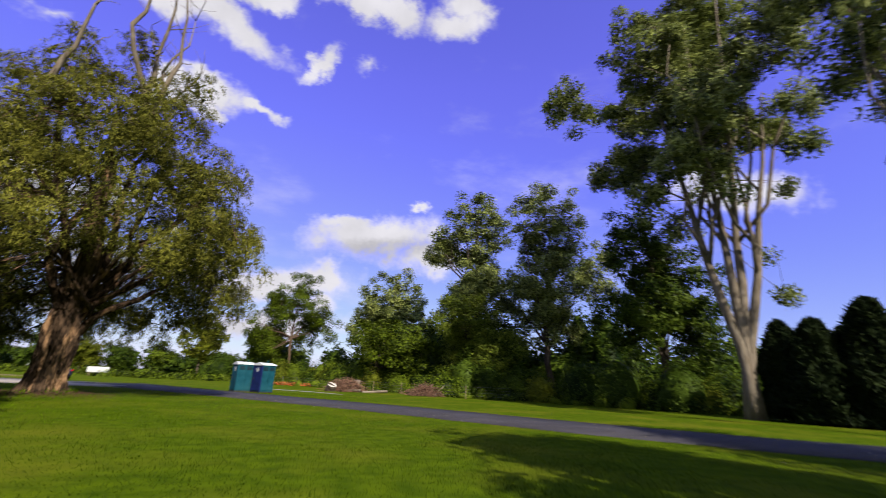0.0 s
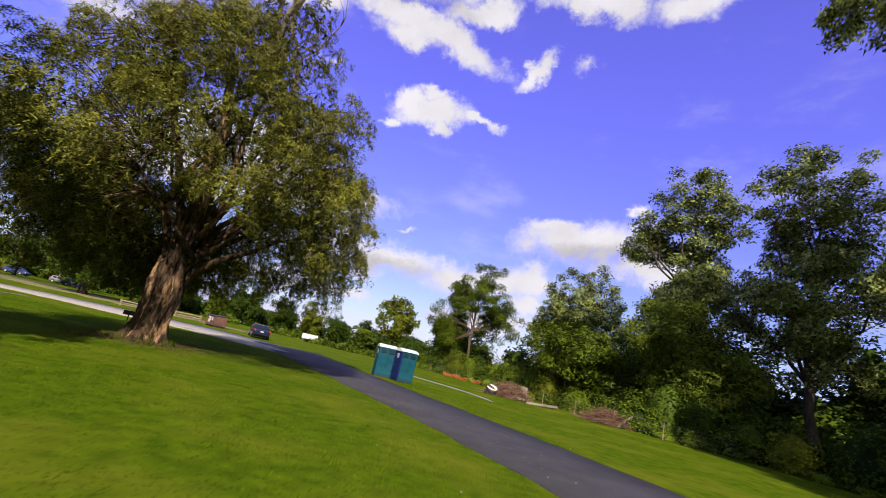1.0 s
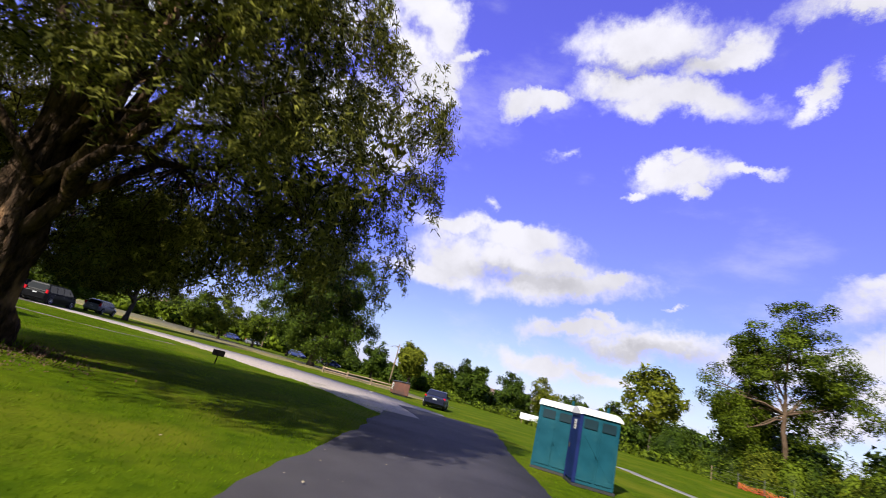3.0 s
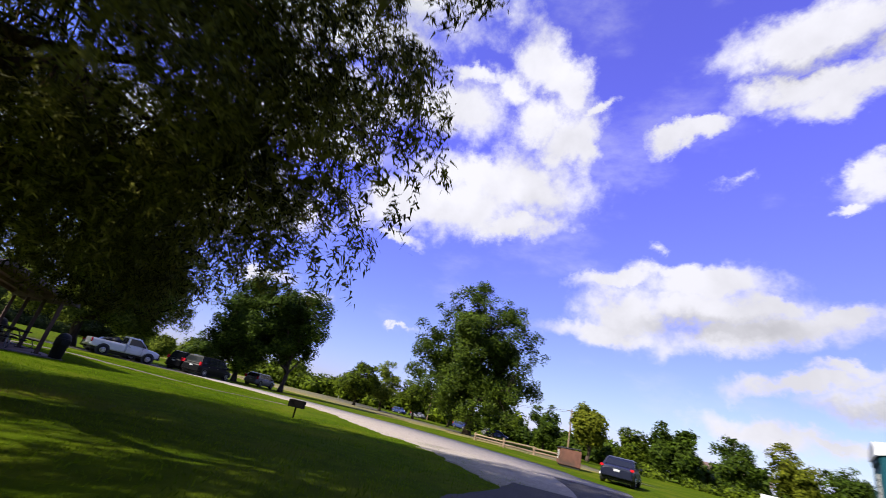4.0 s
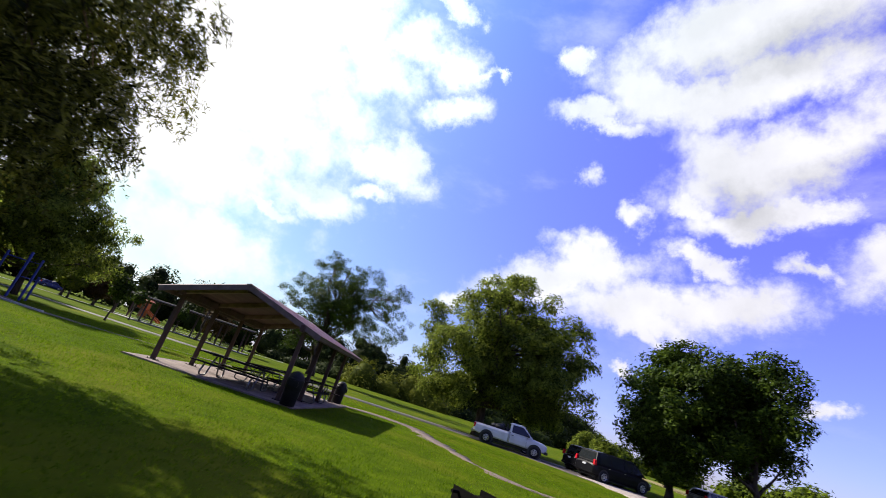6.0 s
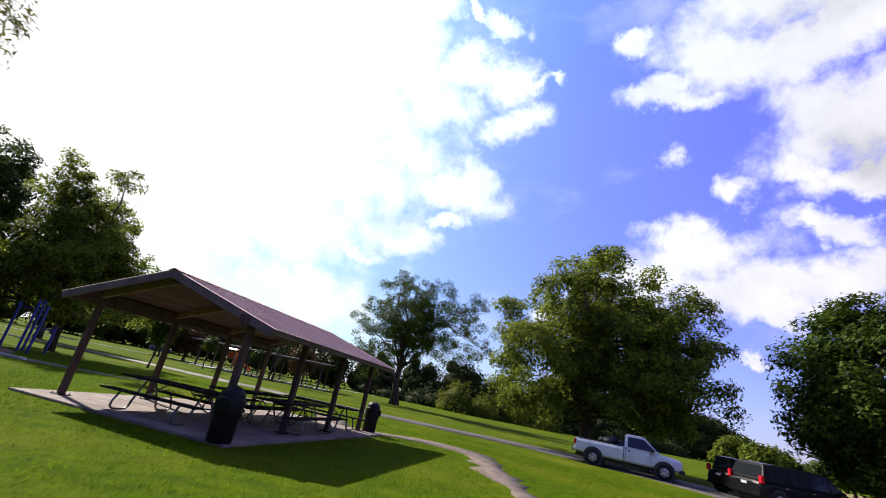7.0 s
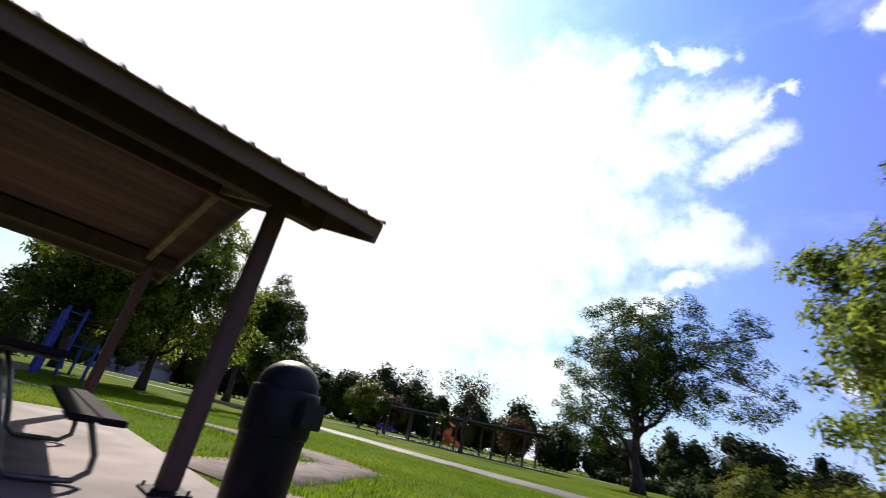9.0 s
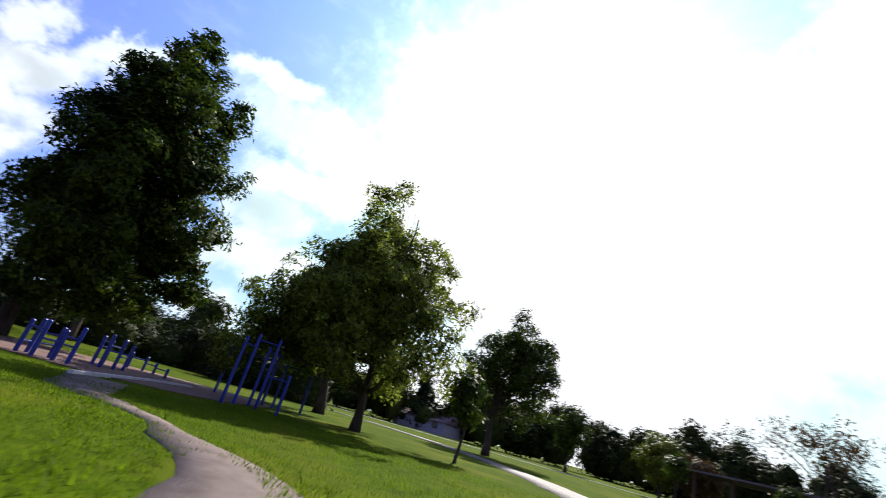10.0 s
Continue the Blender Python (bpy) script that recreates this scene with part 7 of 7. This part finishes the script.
for k, (sx, sy) in enumerate(((-30, -1.5), (-45.4, -24.0), (-38.5, -20))):
    tree("young_tree", sx, sy, [(0, 0, 2.6, 0.9, 0.9, 1.1)], 0.06, "young staked tree on the lawn", DARK_LEAF, BARK, 900, 0.25, 0.4, 24, 70 + k)

HEDGE_TREES = (
    ("round_tree", -85, 20.6, 2.2, 1.7, 1.6, MAPLE_LEAF, "small pale green tree beyond the parked cars"),
    ("round_tree", -98, 14, 2.8, 2.0, 2.0, MAPLE_LEAF, "small pale green tree beyond the parked cars"),
    ("round_tree", -104, 26, 4.0, 4.2, 3.4, DARK_LEAF, "dark round tree beyond the parked cars"),
    ("round_tree", -82, 52, 4.6, 3.4, 3.4, BUSH_LEAF, "round green tree beyond the meadow"),
    ("round_tree", -86, 58, 5.2, 3.6, 4.2, MAPLE_LEAF, "round light green tree beyond the meadow"),
    ("round_tree", -84, 64, 5.6, 4.0, 4.6, BUSH_LEAF, "round green tree beyond the meadow"),
    ("round_tree", -83, 71, 6.2, 4.4, 5.2, DARK_LEAF, "dark round tree beyond the meadow"),
    ("round_tree", -78, 78, 5.4, 4.2, 4.4, DARK_LEAF, "dark round tree beyond the meadow"),
    ("round_tree", -72, 85, 4.4, 3.6, 3.6, DARK_LEAF, "dark round tree beyond the meadow"),
    ("round_tree", -58, 91, 4.0, 2.6, 3.0, BUSH_LEAF, "small bushy tree in the far hedge"),
    ("round_tree", -54.5, 93.5, 4.8, 2.2, 3.4, DARK_LEAF, "dark slim tree in the far hedge"),
    ("round_tree", -47, 99, 4.6, 3.2, 3.8, DARK_LEAF, "dark round tree in the far hedge"),
    ("round_tree", -41.5, 102, 4.8, 3.0, 4.2, YELLOW_LEAF, "pale open tree in the far hedge"),
    ("round_tree", -36.5, 104, 4.0, 2.6, 3.5, DARK_LEAF, "dark round tree in the far hedge"),
    ("round_tree", -30, 106, 4.0, 3.0, 3.6, BUSH_LEAF, "round green tree in the far hedge"),
)
for k, (kind, tx, ty, tz, wide, high, leaf, label) in enumerate(HEDGE_TREES):
    tree(kind, tx, ty, [(0, 0, tz, wide, wide, high), (wide * 0.4, -wide * 0.3, tz * 0.7, wide * 0.8, wide * 0.8, high * 0.7)], 0.22, label, leaf, BARK, 5500, 0.42, 0.8, 70, 120 + k, group="far hedge trees")

# ---- houses, poles and wires far off ----
HOUSE_WHITE = material("white_siding", (0.2, 0.2, 0.2), (0.26, 0.26, 0.255), 2.0, 0.8, bump=0.2)
HOUSE_ROOF = material("brown_shingles", (0.0843, 0.0527, 0.0422), (0.137, 0.0896, 0.0738), 3.0, 0.9, bump=0.4)
PINK_ROOF = material("pinkish_shingles", (0.1897, 0.1159, 0.0896), (0.253, 0.1634, 0.1318), 3.0, 0.9, bump=0.4)


def house(x, y, turn, w, d, h, roof_h, roof_mat, label):
    top = thing("house", pose(x, y, 0, 0, 0, turn), label, "house", "far houses")
    part("wall", boxed(-w / 2, w / 2, -d / 2, d / 2, 0, h, 0.02), HOUSE_WHITE, top)
    ends = []
    bm = bmesh.new()
    for xx in (-w / 2 - 0.4, w / 2 + 0.4):
        ends.append([bm.verts.new((xx, -d / 2 - 0.4, h - 0.1)), bm.verts.new((xx, 0, h + roof_h)), bm.verts.new((xx, d / 2 + 0.4, h - 0.1))])
    for k in range(3):
        bm.faces.new((ends[0][k], ends[0][(k + 1) % 3], ends[1][(k + 1) % 3], ends[1][k]))
    bm.faces.new(ends[0])
    bm.faces.new(ends[1][::-1])
    part("roof", bm, roof_mat, top)
    for k in range(3):
        wx = -w / 2 + w * (k + 0.5) / 3
        for s in (-1, 1):
            y0, y1 = sorted((s * (d / 2 - 0.02), s * (d / 2 + 0.03)))
            if k == 1:
                part("door", boxed(wx - 0.5, wx + 0.5, y0, y1, 0.1, 2.15, 0.01), HOUSE_ROOF, top)
            else:
                part("window", boxed(wx - 0.6, wx + 0.6, y0, y1, 1.0, 2.2, 0.01), GLASS, top)
    part("chimney", boxed(w / 4, w / 4 + 0.6, -0.3, 0.3, h + 0.2, h + roof_h + 0.6, 0.01), HOUSE_ROOF, top)
    return top


house(-150, 66, 20, 10, 8, 3.2, 3.2, PINK_ROOF, "far house with pinkish gable roof")
house(-172, 50, 10, 11, 8, 5.0, 3.0, HOUSE_ROOF, "far white two-storey house")
house(-128, 88, 40, 13, 8, 2.8, 1.6, HOUSE_ROOF, "far low white house behind the meadow")
house(-62, 118, 30, 14, 8, 2.8, 1.8, HOUSE_ROOF, "far low house among the trees")
house(4, -71, -8, 12, 7, 2.4, 1.5, HOUSE_ROOF, "far white house beyond the walkway")
for k, (px, py) in enumerate(((-75.4, 93.3), (-92, 86), (-112, 79))):
    pole = thing("utility_pole", pose(px, py, 0), "weathered wooden utility pole with a cross-arm", "utility pole", "utility poles")
    bm = bmesh.new()
    rod(bm, (0, 0, -0.2), (0, 0, 8.6), 0.16, 0.11, 10)
    part("pole", bm, RAIL_WOOD, pole)
    part("cross_arm", boxed(-0.9, 0.9, -0.06, 0.06, 8.0, 8.14, 0.01, Matrix.Rotation(radians(70), 4, "Z")), RAIL_WOOD, pole)
for z in (7.9, 8.2):
    wire = link_mesh("overhead_wire", *tube(limb_points((-112, 79, z), (-75.4, 93.3, z), np.random.default_rng(3), 0, -0.02, 10), 0.025, 5), WIRE)
    tagged(wire, "overhead wire between the utility poles", "wire", "overhead wires")
for k, (cx, cy, turn) in enumerate(((-118, 72, 15), (-112, 75, 15), (-98, 80, 18), (-90, 83, 20), (-84, 80, 60))):
    twin = copy_thing(silver if k % 2 else far_car, pose(cx, cy, 0, 0, 0, turn))
    tagged(twin, "silver car parked beyond the meadow" if k % 2 else "blue car parked beyond the meadow", "car", "far parked cars")

# ---- grass blades, clover and litter on the lawn ----
def blades(name, count, inside, size, seed, label, mat=BLADES, keep_out=()):
    """Single blades strewn where the camera passes low; inside gives the stretch as (x0, x1, y0, y1)."""
    rng = np.random.default_rng(seed)
    x0, x1, y0, y1 = inside
    x, y = rng.uniform(x0, x1, count), rng.uniform(y0, y1, count)
    tuft = np.sin(x * 1.7 + 2 * np.sin(y * 0.9)) * np.cos(y * 1.3 + np.sin(x * 0.7))
    # the blades thin out towards the rim of their stretch
    rim = np.minimum(np.minimum(x - x0, x1 - x), np.minimum(y - y0, y1 - y))
    keep = rng.uniform(size=count) < np.clip(rim / 3.5, 0, 1)
    for test in keep_out:
        keep &= ~test(x, y)
    x, y, tuft = x[keep], y[keep], tuft[keep]
    m = len(x)
    h = size * rng.uniform(0.5, 1.3, m) * (1 + 0.35 * tuft)
    a = rng.uniform(0, 2 * np.pi, m)
    lean = rng.normal(size=(m, 2)) * 0.55
    wide = size * 0.13 * rng.uniform(0.7, 1.4, m)
    z = ground_z(x, y)
    base = np.stack([x, y, z - 0.005], 1)
    off = np.stack([np.cos(a) * wide, np.sin(a) * wide, 0 * a], 1)
    tip = base + np.stack([lean[:, 0] * h, lean[:, 1] * h, h], 1)
    v = np.stack([base - off, base + off, tip], 1).reshape(-1, 3)
    ob = link_mesh(name, v, np.arange(3 * m).reshape(m, 3), mat)
    return tagged(ob, label, "grass", kind="stuff")


def near_line(points, reach):
    """Whether places lie within reach of a line of points."""
    line = smooth_line([(p[0], p[1], 0) for p in points], 0.6)[:, :2]

    def test(x, y):
        out = np.zeros(len(x), bool)
        for k in range(0, len(x), 20000):
            d = (x[k:k + 20000, None] - line[None, :, 0]) ** 2 + (y[k:k + 20000, None] - line[None, :, 1]) ** 2
            out[k:k + 20000] = d.min(1) < reach ** 2
        return out

    return test


def on_slab(x, y):
    c, s = math.cos(radians(33.2)), math.sin(radians(33.2))
    u, w = (x + 28.91) * c + (y - 19.96) * s, -(x + 28.91) * s + (y - 19.96) * c
    return (u > -4.32) & (u < 4.52) & (w > -3.02) & (w < 3.14)


DRIVE = near_line([(30, 1.5), (17, 9.8), (11, 15.5), (7, 20.5), (3.4, 25), (0, 28.8), (-3.5, 32.8), (-8, 37.7), (-13, 43.2)], 2.6)
TRAIL = near_line([(-34.0, 19.6), (-36.2, 20.3), (-36.9, 22.2), (-35.2, 24.9), (-32.6, 28.0), (-30.8, 31.5)], 0.5)
PATHS = near_line([(-33.0, 18.2), (-34.2, 16.7), (-34.8, 15.0), (-34.0, 13.6), (-32.5, 12.3)], 0.52)
PATHS_2 = near_line([(-32.5, 12.3), (-31.4, 11.6), (-29.6, 11.0), (-27.8, 10.8), (-26.2, 10.7)], 0.28)
LANE = near_line([(-50.3, 24), (-48.6, 17), (-44.3, 11.5), (-39.2, 4.6), (-35.2, -2)], 1.4)
blades("lawn_blades", 280000, (-44, -18, 0, 35), 0.046, 91, "fine green grass blades of the mown lawn", keep_out=(on_slab, TRAIL, PATHS, PATHS_2, LANE))
blades("lawn_blades", 120000, (-26, 6, 13, 43), 0.052, 92, "fine green grass blades of the mown lawn", keep_out=(DRIVE,))


def thin_out(x, y):
    """The blades darkened for shade thin out away from the start of the drive."""
    chance = np.random.default_rng(5).uniform(size=len(x))
    return chance > np.clip((19 - np.hypot(x - 3, (y - 3) * 1.1)) / 14, 0, 1)


blades("lawn_blades", 222000, (-14, 20, -2, 21), 0.046, 93, "mown lawn grass blades, darkened for the shade there", SHADE_BLADES, keep_out=(DRIVE, thin_out))
blades("edge_tufts", 26000, (-37, -24, 9, 21), 0.072, 94, "longer grass tufts along the worn path", keep_out=(on_slab, TRAIL, PATHS, PATHS_2, lambda x, y: ~near_line([(-33.0, 18.2), (-34.2, 16.7), (-34.8, 15.0), (-34.0, 13.6), (-32.5, 12.3), (-29.6, 11.0), (-27.8, 10.8), (-26.2, 10.7)], 1.5)(x, y)))

LITTER = material("fallen_leaf", (0.1581, 0.1265, 0.0632), (0.3187, 0.2805, 0.1913), 6.0, 0.8, vary=0.3)
rng = np.random.default_rng(17)
t = rng.uniform(0, 1, 260)
spine = smooth_line([(17, 9.8, 0), (11, 15.5, 0), (7, 20.5, 0), (3.4, 25, 0), (0, 28.8, 0), (-3.5, 32.8, 0), (-8, 37.7, 0)], 0.5)
pts = spine[(t * (len(spine) - 1)).astype(int)][:, :2] + rng.normal(size=(260, 2)) * 2.2
pts3 = np.concatenate([pts, np.full((260, 1), 0.062)], 1)
v, f = leaf_quads(pts3, 0.07, rng, 0.6, up=3.0)
v[:, 2] = np.clip(v[:, 2], 0.056, 0.075)
tagged(link_mesh("fallen_leaves", v, f, LITTER), "scattered pale fallen leaves on the drive", "leaves", kind="stuff")

# reddish litter and a few weeds round the willow's foot
FOOT_LITTER = material("willow_litter", (0.05, 0.022, 0.012), (0.13, 0.062, 0.034), 9.0, 0.95, vary=0.35)
rng = np.random.default_rng(23)
a, r = rng.uniform(0, 2 * np.pi, 5200), 0.7 + np.abs(rng.normal(size=5200)) * 1.05
pts3 = np.stack([-11.4 + r * np.cos(a), 24.8 + r * np.sin(a) * 1.1, np.full(5200, 0.0)], 1)
pts3[:, 2] = ground_z(pts3[:, 0], pts3[:, 1]) + 0.03
v, f = leaf_quads(pts3, 0.08, rng, 0.35, up=2.2)
tagged(link_mesh("fallen_leaves", v, f, FOOT_LITTER), "reddish-brown fallen leaves and twigs round the willow", "leaves", kind="stuff")
blades("weeds", 9000, (-17, -6, 19, 30), 0.2, 95, "taller weeds at the foot of the willow", keep_out=(lambda x, y: np.abs(np.hypot(x + 11.4, y - 24.8) - 1.15) > 0.2 + 0.15 * np.sin(7 * np.arctan2(y - 24.8, x + 11.4)),))
